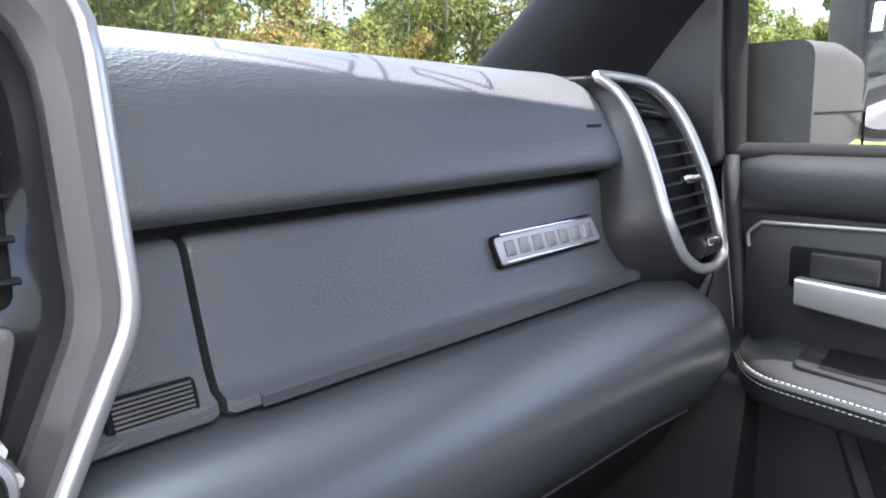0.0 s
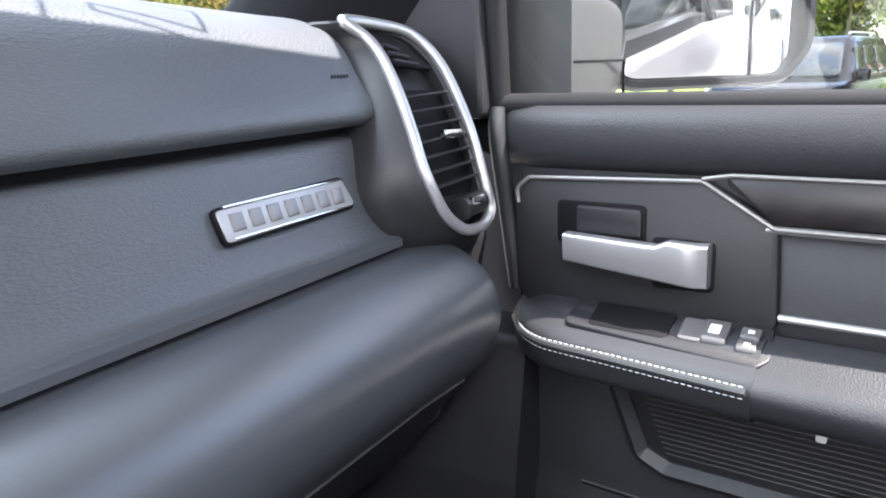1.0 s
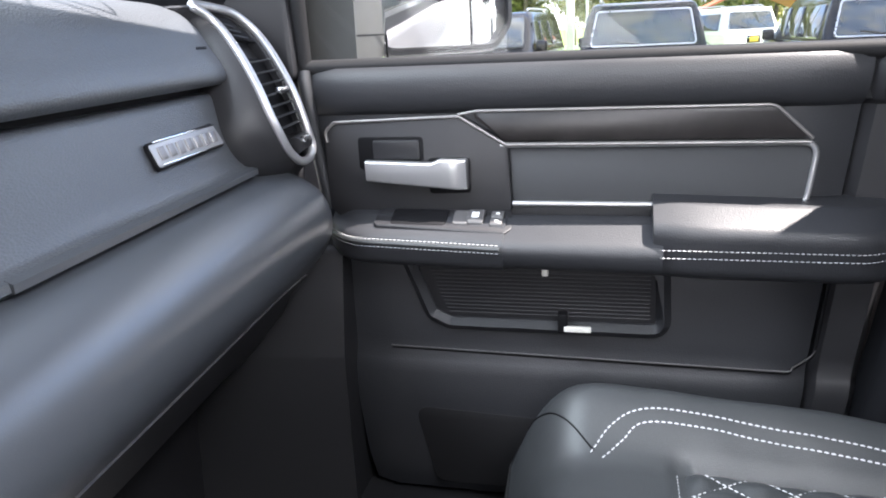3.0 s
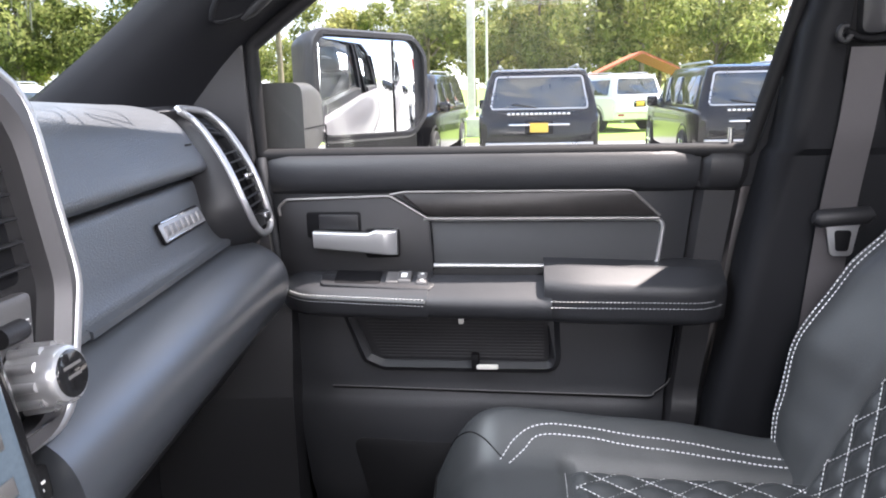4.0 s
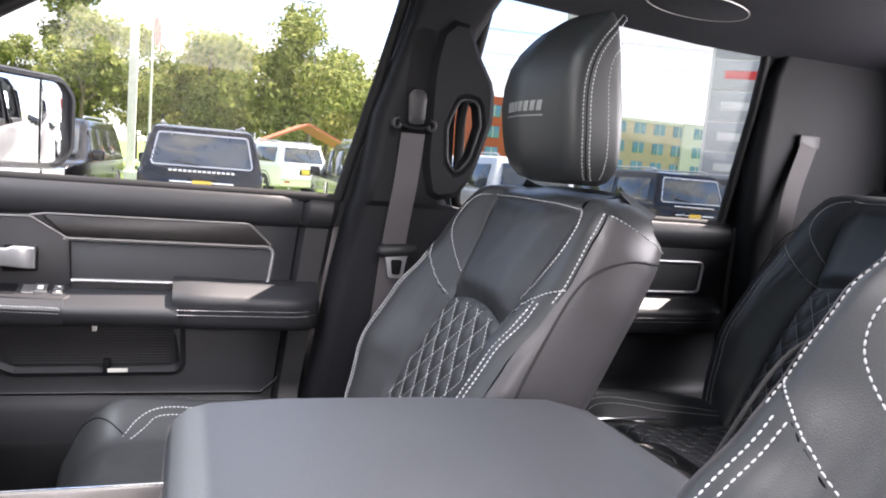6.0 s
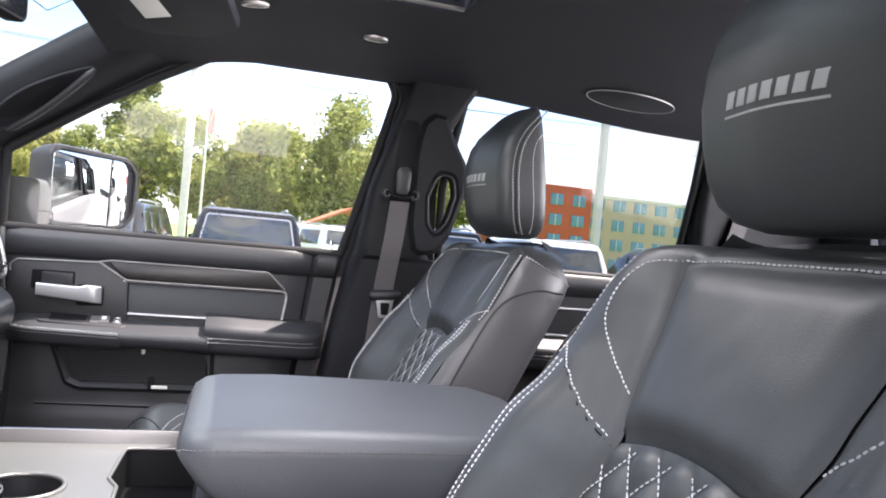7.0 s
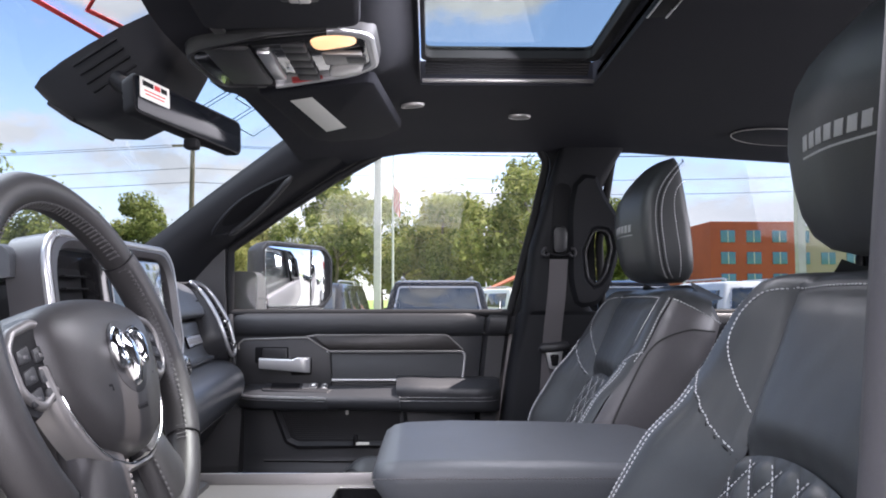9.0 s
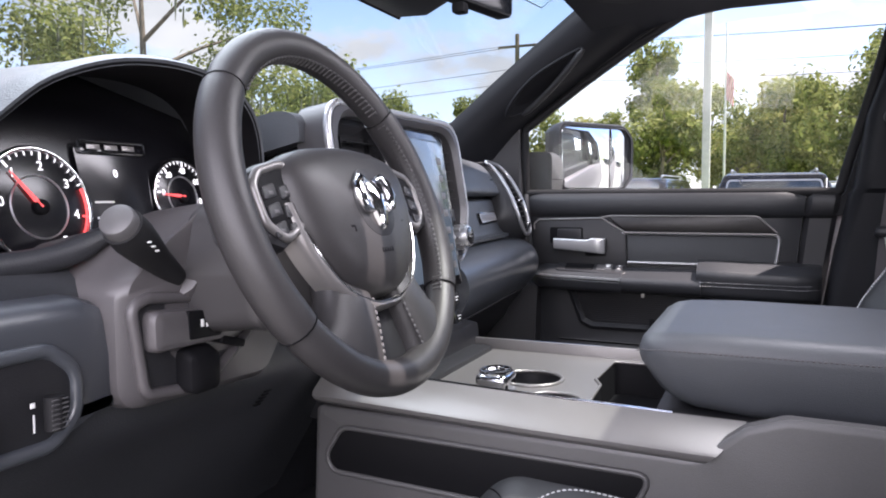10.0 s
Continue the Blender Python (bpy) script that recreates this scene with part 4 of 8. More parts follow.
part("stack_frame", band(fo, fi, stack_map, -0.03, 0.022, 0.008), FRAME, stack, "grey sculpted frame")
fm = [fo[i].lerp(fi[i], 0.13) for i in range(len(fo))]
part("silver_edge", tube([stack_map(p.x, p.y, 0.0165) for p in fm], 0.0055, closed=True, n=12), SILVER, stack, "satin silver edge")
part("screen_body", plate(rpoly([Vector(p) for p in ((-0.105, 1.628), (0.100, 1.628), (0.100, 1.375), (-0.105, 1.375))], 0.012), stack_map, 0, 0.036, 0.004), PIANO, stack, "gloss black screen surround")
scr = part("screen", plate(rpoly([Vector(p) for p in ((-0.094, 1.612), (0.089, 1.612), (0.089, 1.392), (-0.094, 1.392))], 0.006), stack_map, 0.035, 0.0375, 0.0008), SCREEN, stack, "portrait touch screen reflecting the sky")
for k in range(7):
    part("screen_icon", bars(lambda u, v, w: stack_map(u, v, w + 0.0375), [(0.060, 1.405 + 0.028 * k, 0.018, 0.012)], 0.0004), GREYSIL, scr)
for sx in (-1, 1):
    vw = part("centre_vent", plate(rpoly([Vector(p) for p in ((sx * 0.112, 1.612), (sx * 0.176, 1.612), (sx * 0.172, 1.51), (sx * 0.112, 1.51))], 0.008), stack_map, 0, 0.004, 0.001), DARK, stack, "dark louvred air vent")
    for k in range(6):
        part("slat", tube([stack_map(sx * 0.114, 1.521 + 0.016 * k, 0.010), stack_map(sx * 0.174, 1.521 + 0.016 * k, 0.010)], 0.0042, n=6, squash=0.35), HARD, vw)
    wp_ = part("vent_wheel_panel", plate(rpoly([Vector(p) for p in ((sx * 0.112, 1.505), (sx * 0.172, 1.505), (sx * 0.16, 1.468), (sx * 0.125, 1.452), (sx * 0.112, 1.452))], 0.006), stack_map, 0, 0.010, 0.003), HARDL, stack)
    part("vent_wheel", tube([stack_map(sx * 0.128, 1.484, 0.012), stack_map(sx * 0.150, 1.484, 0.012)], 0.007, n=12), HARD, wp_)
    part("wheel_mark", bars(lambda u, v, w: stack_map(u, v, w + 0.0103), [(sx * 0.157 - 0.004, 1.480 + 0.0035 * k, 0.008, 0.001) for k in range(3)], 0.0003), WHITE, wp_)
kb = stack_map(0.139, 1.453, 0.0)
kn = part("volume_knob", disc(kb, (0, -0.987, 0.16), 0.0200, 0.046, bevel=0.005, r2=0.0195), SILVER, stack, "ribbed silver volume knob")
part("knob_base", disc(kb, (0, -0.987, 0.16), 0.021, 0.012), PIANO, kn)
part("knob_cap", disc(stack_map(0.139, 1.453, 0.0458), (0, -0.987, 0.16), 0.0155, 0.0015), PIANO, kn)
for k in range(10):
    a = 2 * math.pi * k / 10
    c = stack_map(0.139 + 0.0190 * math.cos(a), 1.453 + 0.0190 * math.sin(a), 0.012)
    part("grip_lobe", tube([c, c + V3(0, -0.987, 0.16) * 0.022], [0.0042, 0.0034], n=8), SILVER, kn)
part("knob_text", bars(lambda u, v, w: stack_map(u, v, w + 0.0474), [(0.130, 1.457, 0.018, 0.0022), (0.132, 1.4505, 0.014, 0.0022)], 0.0003), GREYSIL, kn)
for k in range(3):
    z = 1.395 - 0.032 * k
    bt = part("button", plate(rpoly([Vector(p) for p in ((0.112, z), (0.142, z), (0.140, z - 0.024), (0.112, z - 0.024))], 0.004), stack_map, 0, 0.008, 0.003), PIANO, stack)
    part("button_mark", bars(lambda u, v, w: stack_map(u, v, w + 0.0082), [(0.118, z - 0.011, 0.016, 0.002), (0.121, z - 0.016, 0.010, 0.002)], 0.0003), WHITE, bt)
for k in range(5):
    part("button", plate(rpoly([Vector(p) for p in ((-0.09 + 0.038 * k, 1.345), (-0.058 + 0.038 * k, 1.345), (-0.058 + 0.038 * k, 1.328), (-0.09 + 0.038 * k, 1.328))], 0.003), stack_map, 0, 0.012, 0.003), CHROME, stack)
part("stack_foot", box((0, 0.90, 1.26), (0.36, 0.14, 0.10), 0.02), HARD, stack)
part("top_tray", run(prof([(1.40, 1.585), (1.2, 1.612), (1.05, 1.628), (0.985, 1.640), (0.955, 1.630), (0.95, 1.60)], 4) + [(1.40, 1.5)], [-0.24, -0.2, 0.0, 0.18, 0.205], 0.6), DASHV, dash)
part("top_bin", box((0.02, 0.955, 1.640), (0.16, 0.06, 0.012), 0.004), RUBBER, dash, "ribbed rubber top tray")

# instrument cluster and its hood
HX0, HX1 = -0.715, -0.285
HOOD = spline([V3(x, 0, z) for x, z in ((-0.722, 1.47), (-0.690, 1.535), (-0.627, 1.594), (-0.583, 1.628), (-0.522, 1.651), (-0.46, 1.660), (-0.397, 1.658), (-0.345, 1.644), (-0.310, 1.616), (-0.291, 1.570), (-0.286, 1.52), (-0.286, 1.47))], 4)


def hood_arch(k, n, dy, grow):
    p = HOOD[k]
    m_ = V3(-0.47, 0, 1.52)
    d = p - m_
    return V3(m_.x + d.x * (1 + grow / 0.2), 0.952 + dy - 0.02 * max(0, (p.z - 1.52) / 0.14), m_.z + d.z * (1 + grow / 0.14) + 0.05 * max(0.0, dy) * (dy < 0.21))


N = len(HOOD) - 1
outer = [[hood_arch(k, N, dy, g) for k in range(N + 1)] for dy, g in ((0.40, -0.03), (0.20, 0.0), (0.05, 0.008), (0.012, 0.012), (0.0, 0.008), (0.002, 0.001), (0.05, -0.006), (0.10, -0.008))]
part("cluster_hood", grid(outer[:6]), DASHV, dash, "grained cluster hood")
# Inner rings of the same hood, coloured near-black for the shade under it.
part("hood_inner_shade", grid(outer[5:]), DARK, dash)
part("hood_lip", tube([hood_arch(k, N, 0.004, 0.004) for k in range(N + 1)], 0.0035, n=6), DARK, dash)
cl = thing("instrument_cluster", (-0.47, 1.02, 1.45), "lit instrument cluster with two round gauges under the dash hood", "gauges")
part("face", plate(rpoly([Vector(p) for p in ((HX0 + 0.005, 1.44), (HX1 + 0.02, 1.44), (HX1 + 0.01, 1.62), (-0.47, 1.665), (HX0 + 0.04, 1.62))], 0.03), lambda u, v, w: V3(u, 1.03 + 0.2 * (v - 1.5) - w, v), -0.01, 0, 0.001), DIALF, cl)


def dial_map(u, v, w):
    return V3(u, 1.028 + 0.2 * (v - 1.5) - w, v)


def arc(cx, cz, r, a0, a1, n=24, w=0.003):
    return [dial_map(cx + r * math.cos(radians(a0 + (a1 - a0) * k / n)), cz + r * math.sin(radians(a0 + (a1 - a0) * k / n)), w) for k in range(n + 1)]


def digits(text, at, size, material, parent, name="digits"):
    c = bpy.data.curves.new(name, 'FONT')
    c.body, c.size, c.align_x, c.align_y, c.extrude = text, size, 'CENTER', 'CENTER', 0.0003
    tmp = bpy.data.objects.new("tmp", c)
    scene.collection.objects.link(tmp)
    dg = bpy.context.evaluated_depsgraph_get()
    me = bpy.data.meshes.new_from_object(tmp.evaluated_get(dg))
    bpy.data.objects.remove(tmp)
    vs = [dial_map(at[0] + v.co.x, at[1] + v.co.y, at[2] + v.co.z) for v in me.vertices]
    fs = [tuple(p.vertices) for p in me.polygons]
    return part(name, (vs, fs, 0), material, parent)


for gx, nums, red in ((-0.533, ["0", "1", "2", "3", "4", "5"], True), (-0.335, ["0", "20", "40", "60", "80", "100", "120"], False)):
    gz, rf = (1.520, 1.04) if red else (1.530, 0.80)
    g = part("gauge", disc(dial_map(gx, gz, 0.0), (0, -1, 0.2), 0.056 * rf, 0.004, n=40), DIALF, cl, "round black gauge with white figures")
    part("gauge_ring", tube(arc(gx, gz, 0.056 * rf, 0, 360, 48, 0.004)[:-1], 0.0028, closed=True, n=8), CHROME, g)
    part("inner_ring", tube(arc(gx, gz, 0.030 * rf, 0, 360, 40, 0.0045)[:-1], 0.0010, closed=True, n=6), SILVER, g)
    for k in range(26 if red else 29):
        a = 172 - 46 * k / 5
        r0 = 0.046 * rf if k % 5 == 0 else 0.0495 * rf
        p0 = arc(gx, gz, r0, a, a, 1, 0.005)[0]
        p1 = arc(gx, gz, 0.053 * rf, a, a, 1, 0.005)[0]
        part("tick", tube([p0, p1], 0.0007 if k % 5 else 0.0011, n=4), LITR if (red and k > 16) else LIT, g)
    for k, s in enumerate(nums):
        a = radians(172 - 46 * k)
        digits(s, (gx + 0.0395 * rf * math.cos(a), gz + 0.0395 * rf * math.sin(a), 0.005), 0.013 if red else 0.010, LIT, g, "figure")
    if red:
        part("red_arc", tube(arc(gx, gz, 0.051 * rf, 20, -58, 20, 0.0048), 0.0022, n=6, squash=0.4), LITR, g)
    part("needle", tube([dial_map(gx, gz, 0.007), dial_map(gx + 0.043 * rf * math.cos(radians(128 if red else 175)), gz + 0.043 * rf * math.sin(radians(128 if red else 175)), 0.007)], [0.0026, 0.0008], n=6), LITR, g, "red needle")
    part("needle_hub", disc(dial_map(gx, gz, 0.005), (0, -1, 0.2), 0.008, 0.004), DARK, g)
cs = part("cluster_screen", plate(rpoly([Vector(p) for p in ((-0.482, 1.585), (-0.382, 1.585), (-0.387, 1.462), (-0.477, 1.462))], 0.006), dial_map, 0.001, 0.003, 0.001), DIALF, cl, "small colour display")
part("cluster_emblem", tube([dial_map(p.x, p.y, 0.006) for p in rpoly([Vector(p) for p in ((-0.477, 1.578), (-0.387, 1.578), (-0.387, 1.590), (-0.477, 1.590))], 0.003)], 0.0014, closed=True, n=6), CHROME, cs)
for k in range(3):
    part("emblem_bar", bars(lambda u, v, w: dial_map(u, v, w + 0.0055), [(-0.467 + 0.024 * k, 1.581, 0.018, 0.006)], 0.001), GREYSIL, cs)
digits("0", (-0.432, 1.555, 0.0035), 0.012, LIT, cs, "figure")
for z_, w_ in ((1.523, 0.026), (1.506, 0.022), (1.489, 0.012), (1.475, 0.020)):
    part("display_line", bars(lambda u, v, w: dial_map(u, v, w + 0.0031), [(-0.466, z_, w_, 0.0022)], 0.0003), WHITE, cs)

# driver's side: beltline roll, knee panel, light switch
DUP = prof([(1.40, 1.56), (1.2, 1.60), (1.08, 1.605), (1.02, 1.585), (0.985, 1.55), (0.975, 1.51), (0.968, 1.46), (0.965, 1.43)], 4) + [(1.10, 1.42), (1.40, 1.45)]
part("driver_pad", run(DUP, [-0.84, -0.80, -0.76, -0.722], 0.0), DASHV, dash)
DR = prof([(1.02, 1.478), (0.965, 1.478), (0.935, 1.470), (0.918, 1.458), (0.905, 1.442), (0.898, 1.415), (0.905, 1.38)], 4) + [(1.0, 1.36)]
part("driver_roll", run(DR, [-0.84, -0.80, -0.70, -0.62, -0.585], 0.0, 0.0, 0.08), SOFT, dash)
part("cluster_sill", tube(spline([V3(-0.76, 0.945, 1.476), V3(-0.70, 0.945, 1.472), V3(-0.63, 0.938, 1.473), V3(-0.585, 0.930, 1.480), V3(-0.545, 0.925, 1.496)], 6), [0.012] * 20 + [0.012, 0.011, 0.010, 0.009, 0.008], n=12), SOFT, dash, "rounded sill under the gauges")
part("driver_roll_inner", run(prof([(1.00, 1.470), (0.965, 1.465), (0.93, 1.452), (0.905, 1.432), (0.898, 1.405), (0.905, 1.38)], 4) + [(1.0, 1.36)], [-0.32, -0.29, -0.24, -0.19, -0.16], 0.0, 0.05, 0.0), SOFT2, dash)
DK = prof([(0.898, 1.412), (0.890, 1.38), (0.886, 1.345), (0.892, 1.315), (0.925, 1.27), (0.98, 1.18), (1.03, 1.10)], 4) + [(1.15, 1.10), (1.15, 1.41)]
part("knee_panel", run(DK, [-0.84, -0.78, -0.60, -0.45, -0.30, -0.16], 0.0), SOFT, dash, "black knee panel")
fas = rpoly([Vector(p) for p in ((-0.86, 1.452), (-0.612, 1.449), (-0.586, 1.438), (-0.578, 1.397), (-0.578, 1.346), (-0.602, 1.346), (-0.648, 1.327), (-0.695, 1.330), (-0.86, 1.334))], [0.002, 0.03, 0.02, 0.02, 0.006, 0.03, 0.03, 0.03, 0.002])
lo_ = rpoly([Vector(p) for p in ((-0.855, 1.408), (-0.652, 1.408), (-0.631, 1.390), (-0.632, 1.358), (-0.652, 1.341), (-0.855, 1.343))], [0.004, 0.022, 0.022, 0.022, 0.022, 0.004])


def knee_map(u, v, w):
    return V3(u, 0.879 + 0.10 * max(0.0, v - 1.40) - w, v)


part("switch_fascia", plate(fas, knee_map, -0.05, 0.004, 0.016), SOFT2, dash, "smooth blue-black fascia round the light switches")
lp = part("light_switch_panel", plate(lo_, knee_map, 0.0, 0.0052, 0.0008), HARD, dash)
part("switch_lip", tube([knee_map(p.x, p.y, 0.004) for p in inset(lo_, -0.004)], 0.0062, closed=True, n=10), SOFT2, lp, "rounded lip round the switch panel")
lw = part("dimmer_wheel", tube([knee_map(-0.655, 1.352, 0.014), knee_map(-0.655, 1.378, 0.014)], 0.0075, n=12), RUBBER, lp, "ribbed dimmer wheel")
part("wheel_mark", bars(lambda u, v, w: knee_map(u, v, w + 0.0112), [(-0.671, 1.353, 0.0015, 0.014), (-0.6725, 1.372, 0.004, 0.004)], 0.0004), WHITE, lp)
for k in range(7):
    part("wheel_rib", tube([knee_map(-0.662, 1.354 + 0.0037 * k, 0.0208), knee_map(-0.648, 1.354 + 0.0037 * k, 0.0208)], 0.0007, n=4), HARDL, lw)
part("head_lamp_knob", disc(knee_map(-0.735, 1.366, 0.010), (0, -1, 0), 0.024, 0.016), HARDL, lp)

for k in range(5):
    part("speaker_slot", box((-0.356 + 0.0022 * k, 0.9085 - 0.0022 * k, 1.287 + 0.0038 * k), (0.011, 0.004, 0.0016), 0.0004), DARK, dash)

# steering column
colm = thing("steering_column", (-0.44, 0.86, 1.44), "dark plastic steering column shroud with stalk and release levers", "steering column")
BIG = [(-0.594, 1.345), (-0.40, 1.335), (-0.345, 1.40), (-0.345, 1.495), (-0.40, 1.525), (-0.48, 1.522), (-0.535, 1.490), (-0.594, 1.452)]
FLARE = [(-0.596, 1.335), (-0.36, 1.325), (-0.30, 1.38), (-0.30, 1.475), (-0.40, 1.50), (-0.50, 1.495), (-0.56, 1.485), (-0.596, 1.455)]
BOSS = [(-0.505, 1.405), (-0.395, 1.405), (-0.358, 1.44), (-0.358, 1.515), (-0.40, 1.535), (-0.465, 1.535), (-0.505, 1.515), (-0.515, 1.46)]


def col_ring(y, a, b, t, rad, dz=0.0):
    return [V3(p.x, y, p.y + dz) for p in rpoly([Vector(p).lerp(Vector(q), t) for p, q in zip(a, b)], rad, 5)]


part("shroud", loft([col_ring(1.0, FLARE, BIG, 0.0, 0.03), col_ring(0.93, FLARE, BIG, 0.75, 0.03), col_ring(0.885, FLARE, BIG, 1.0, 0.028), col_ring(0.868, BIG, BOSS, 0.02, 0.028), col_ring(0.861, BIG, BOSS, 0.12, 0.026), col_ring(0.857, BIG, BOSS, 0.80, 0.024), col_ring(0.8565, BIG, BOSS, 0.99, 0.024)]), COLUMN, colm, "grey-brown plastic shroud")
part("collar", loft([col_ring(0.862, BIG, BOSS, 0.90, 0.026), col_ring(0.846, BIG, BOSS, 0.93, 0.026), col_ring(0.80, BOSS, BOSS, 0.0, 0.026), col_ring(0.788, BOSS, BOSS, 0.0, 0.022), col_ring(0.784, [(x * 0.94 - 0.026, 1.47 + (z - 1.47) * 0.9) for x, z in BOSS], BOSS, 0.0, 0.016)], ang=60), HARDC, colm, "dark collar behind the wheel")


def col_map(u, v, w):
    return V3(u, 0.8595 - w, v)


crec = rpoly([Vector(p) for p in ((-0.585, 1.437), (-0.565, 1.442), (-0.435, 1.428), (-0.432, 1.392), (-0.500, 1.350), (-0.572, 1.358))], 0.014)
part("recess", plate(crec, col_map, 0.0, 0.0012, 0.0005), HARD, colm)
part("recess_rim", tube([col_map(p.x, p.y, 0.0015) for p in crec], 0.0055, closed=True, n=8), COLUMN, colm)
pb = rpoly([Vector(p) for p in ((-0.572, 1.394), (-0.572, 1.432), (-0.440, 1.420), (-0.440, 1.398), (-0.475, 1.392))], 0.010)
pbo = part("pedal_panel", plate(pb, lambda u, v, w: col_map(u, v, w), 0, 0.016, 0.007), COLUMN, colm)
pbt = part("pedal_button", plate(rpoly([Vector(p) for p in ((-0.532, 1.400), (-0.534, 1.427), (-0.492, 1.423), (-0.490, 1.398))], 0.003), lambda u, v, w: col_map(u, v, w + 0.0135), 0, 0.0035, 0.001), DARK, pbo)
part("button_mark", bars(lambda u, v, w: col_map(u, v, w + 0.0172), [(-0.518, 1.410, 0.004, 0.007), (-0.511, 1.409, 0.004, 0.006)], 0.0004), WHITE, pbt)
part("release_lever", loft([[V3(-0.516 + p.x, y, z + p.y) for p in rpoly([Vector((-w, -h)), Vector((w, -h)), Vector((w, h)), Vector((-w, h))], 0.008)] for y, w, h, z in ((0.87, 0.016, 0.015, 1.376), (0.85, 0.020, 0.020, 1.371), (0.840, 0.019, 0.018, 1.368), (0.836, 0.013, 0.012, 1.367))]), DARK, colm, "black brake release lever")
part("tilt_lever", box((-0.470, 0.852, 1.388), (0.035, 0.015, 0.008), 0.002, Matrix.Rotation(0.3, 4, 'Y')), DARK, colm)
st = part("stalk", tube([V3(-0.526, 0.864, 1.456), V3(-0.552, 0.858, 1.473), V3(-0.576, 0.852, 1.489), V3(-0.590, 0.848, 1.498), V3(-0.602, 0.845, 1.506)], [0.0105, 0.0125, 0.0165, 0.018, 0.0172], n=18), RUBBER, colm, "black turn signal stalk")
part("stalk_cap", disc(V3(-0.602, 0.845, 1.506), (-0.10, -0.03, 0.068), 0.0150, 0.012, bevel=0.004), HARDL, st)
part("stalk_base", disc(V3(-0.512, 0.868, 1.452), (-0.10, -0.03, 0.06), 0.022, 0.012), COLUMN, st)
for k in range(3):
    part("stalk_mark", box(V3(-0.5760 - 0.006 * k, 0.8345 - 0.002 * k, 1.4845 + 0.004 * k), (0.004, 0.0012, 0.0016), 0.0003), WHITE, st)

# steering wheel
WC = V3(-0.440, 0.742, 1.513)
TILT = radians(21)
WU = V3(0, math.sin(TILT), math.cos(TILT))
WN = V3(0, -math.cos(TILT), math.sin(TILT))
WX = V3(1, 0, 0)


def wmap(u, v, w):
    return WC + WX * u + WU * v + WN * w


WR = 0.166
wheel = thing("steering_wheel", WC, "black leather steering wheel with silver spoke trim and chrome emblem", "steering wheel")


def rim_arc(a0, a1, r, n, extra=0.0):
    return [wmap((WR + extra) * math.cos(radians(a0 + (a1 - a0) * k / n)), (WR + extra) * math.sin(radians(a0 + (a1 - a0) * k / n)) * 0.985, 0.012) for k in range(n + 1)]


for a0, a1, sz in ((40, 140, 0.0165), (140, 216, 0.0178), (216, 324, 0.0165), (324, 400, 0.0178)):
    nn = 22
    part("rim_section", tube(rim_arc(a0, a1, sz, nn), [sz - 0.0007 * (1 if k in (0, nn) else 0) for k in range(nn + 1)], n=16, up=WN), WHEEL, wheel)
for a in (40, 140, 216, 324):
    part("rim_seam", tube([wmap((WR + 0.0174 * math.cos(t)) * math.cos(radians(a)), (WR + 0.0174 * math.cos(t)) * math.sin(radians(a)) * 0.985, 0.012 + 0.0174 * math.sin(t)) for t in [2 * math.pi * k / 16 for k in range(16)]], 0.0007, closed=True, n=4), DARK, wheel)


def inner_path(a0, a1):
    return [wmap((WR - 0.0150) * math.cos(radians(a0 + (a1 - a0) * k / 40)), (WR - 0.0150) * math.sin(radians(a0 + (a1 - a0) * k / 40)) * 0.985, 0.021) for k in range(41)]


part("rim_lacing", join(*[stitches([p + WN * 0.001 for p in inner_path(a0, a1)], WN, 0.006, 0.0046, 0.0011) for a0, a1 in ((45, 138), (320, 398))], *[tube([a, b], 0.0009, n=4) for pth in (inner_path(45, 138), inner_path(320, 398)) for a, b in [(p, p + WN * -0.008 + (WC - p).normalized() * 0.002) for p in pth[::1]]]), HARDL, wheel)
hub = [p.xy for p in spline([V3(u, v, 0) for u, v in ((-0.100, 0.034), (-0.072, 0.053), (0.0, 0.060), (0.072, 0.053), (0.100, 0.034), (0.100, 0.000), (0.088, -0.036), (0.062, -0.070), (0.028, -0.086), (0.0, -0.089), (-0.028, -0.086), (-0.062, -0.070), (-0.088, -0.036), (-0.100, 0.000))], 5, True)]
hrings = []
hmid = Vector((0, -0.014))
for sc_, w in ((1.0, -0.03), (1.0, 0.008), (0.985, 0.016), (0.95, 0.023), (0.88, 0.029), (0.76, 0.034), (0.60, 0.0372), (0.42, 0.0392), (0.24, 0.0402), (0.06, 0.0406)):
    hrings.append([wmap(*(hmid + (p - hmid) * sc_), w) for p in hub])
hb = part("hub_cover", loft(hrings, ang=80), WHEEL, wheel, "smooth black airbag cover")
part("emblem_well", plate([p.xy for p in spline([V3(0.034 * math.cos(t), -0.004 + 0.034 * math.sin(t), 0) for t in [2 * math.pi * k / 10 for k in range(10)]], 3, True)], lambda u, v, w: wmap(u, v, w + 0.0385), 0, 0.0018, 0.001), HARD, hb)
emb = part("emblem", loft([[wmap(p.x * k, -0.006 + p.y * k, 0.0395 + w) for p in [q.xy for q in spline([V3(u, v, 0) for u, v in ((0, 0.024), (0.011, 0.018), (0.012, 0.0), (0.007, -0.020), (0, -0.026), (-0.007, -0.020), (-0.012, 0.0), (-0.011, 0.018))], 3, True)]] for k, w in ((1.0, 0.0), (0.9, 0.005), (0.55, 0.008), (0.15, 0.009))]), CHROME, hb, "plain chrome emblem")
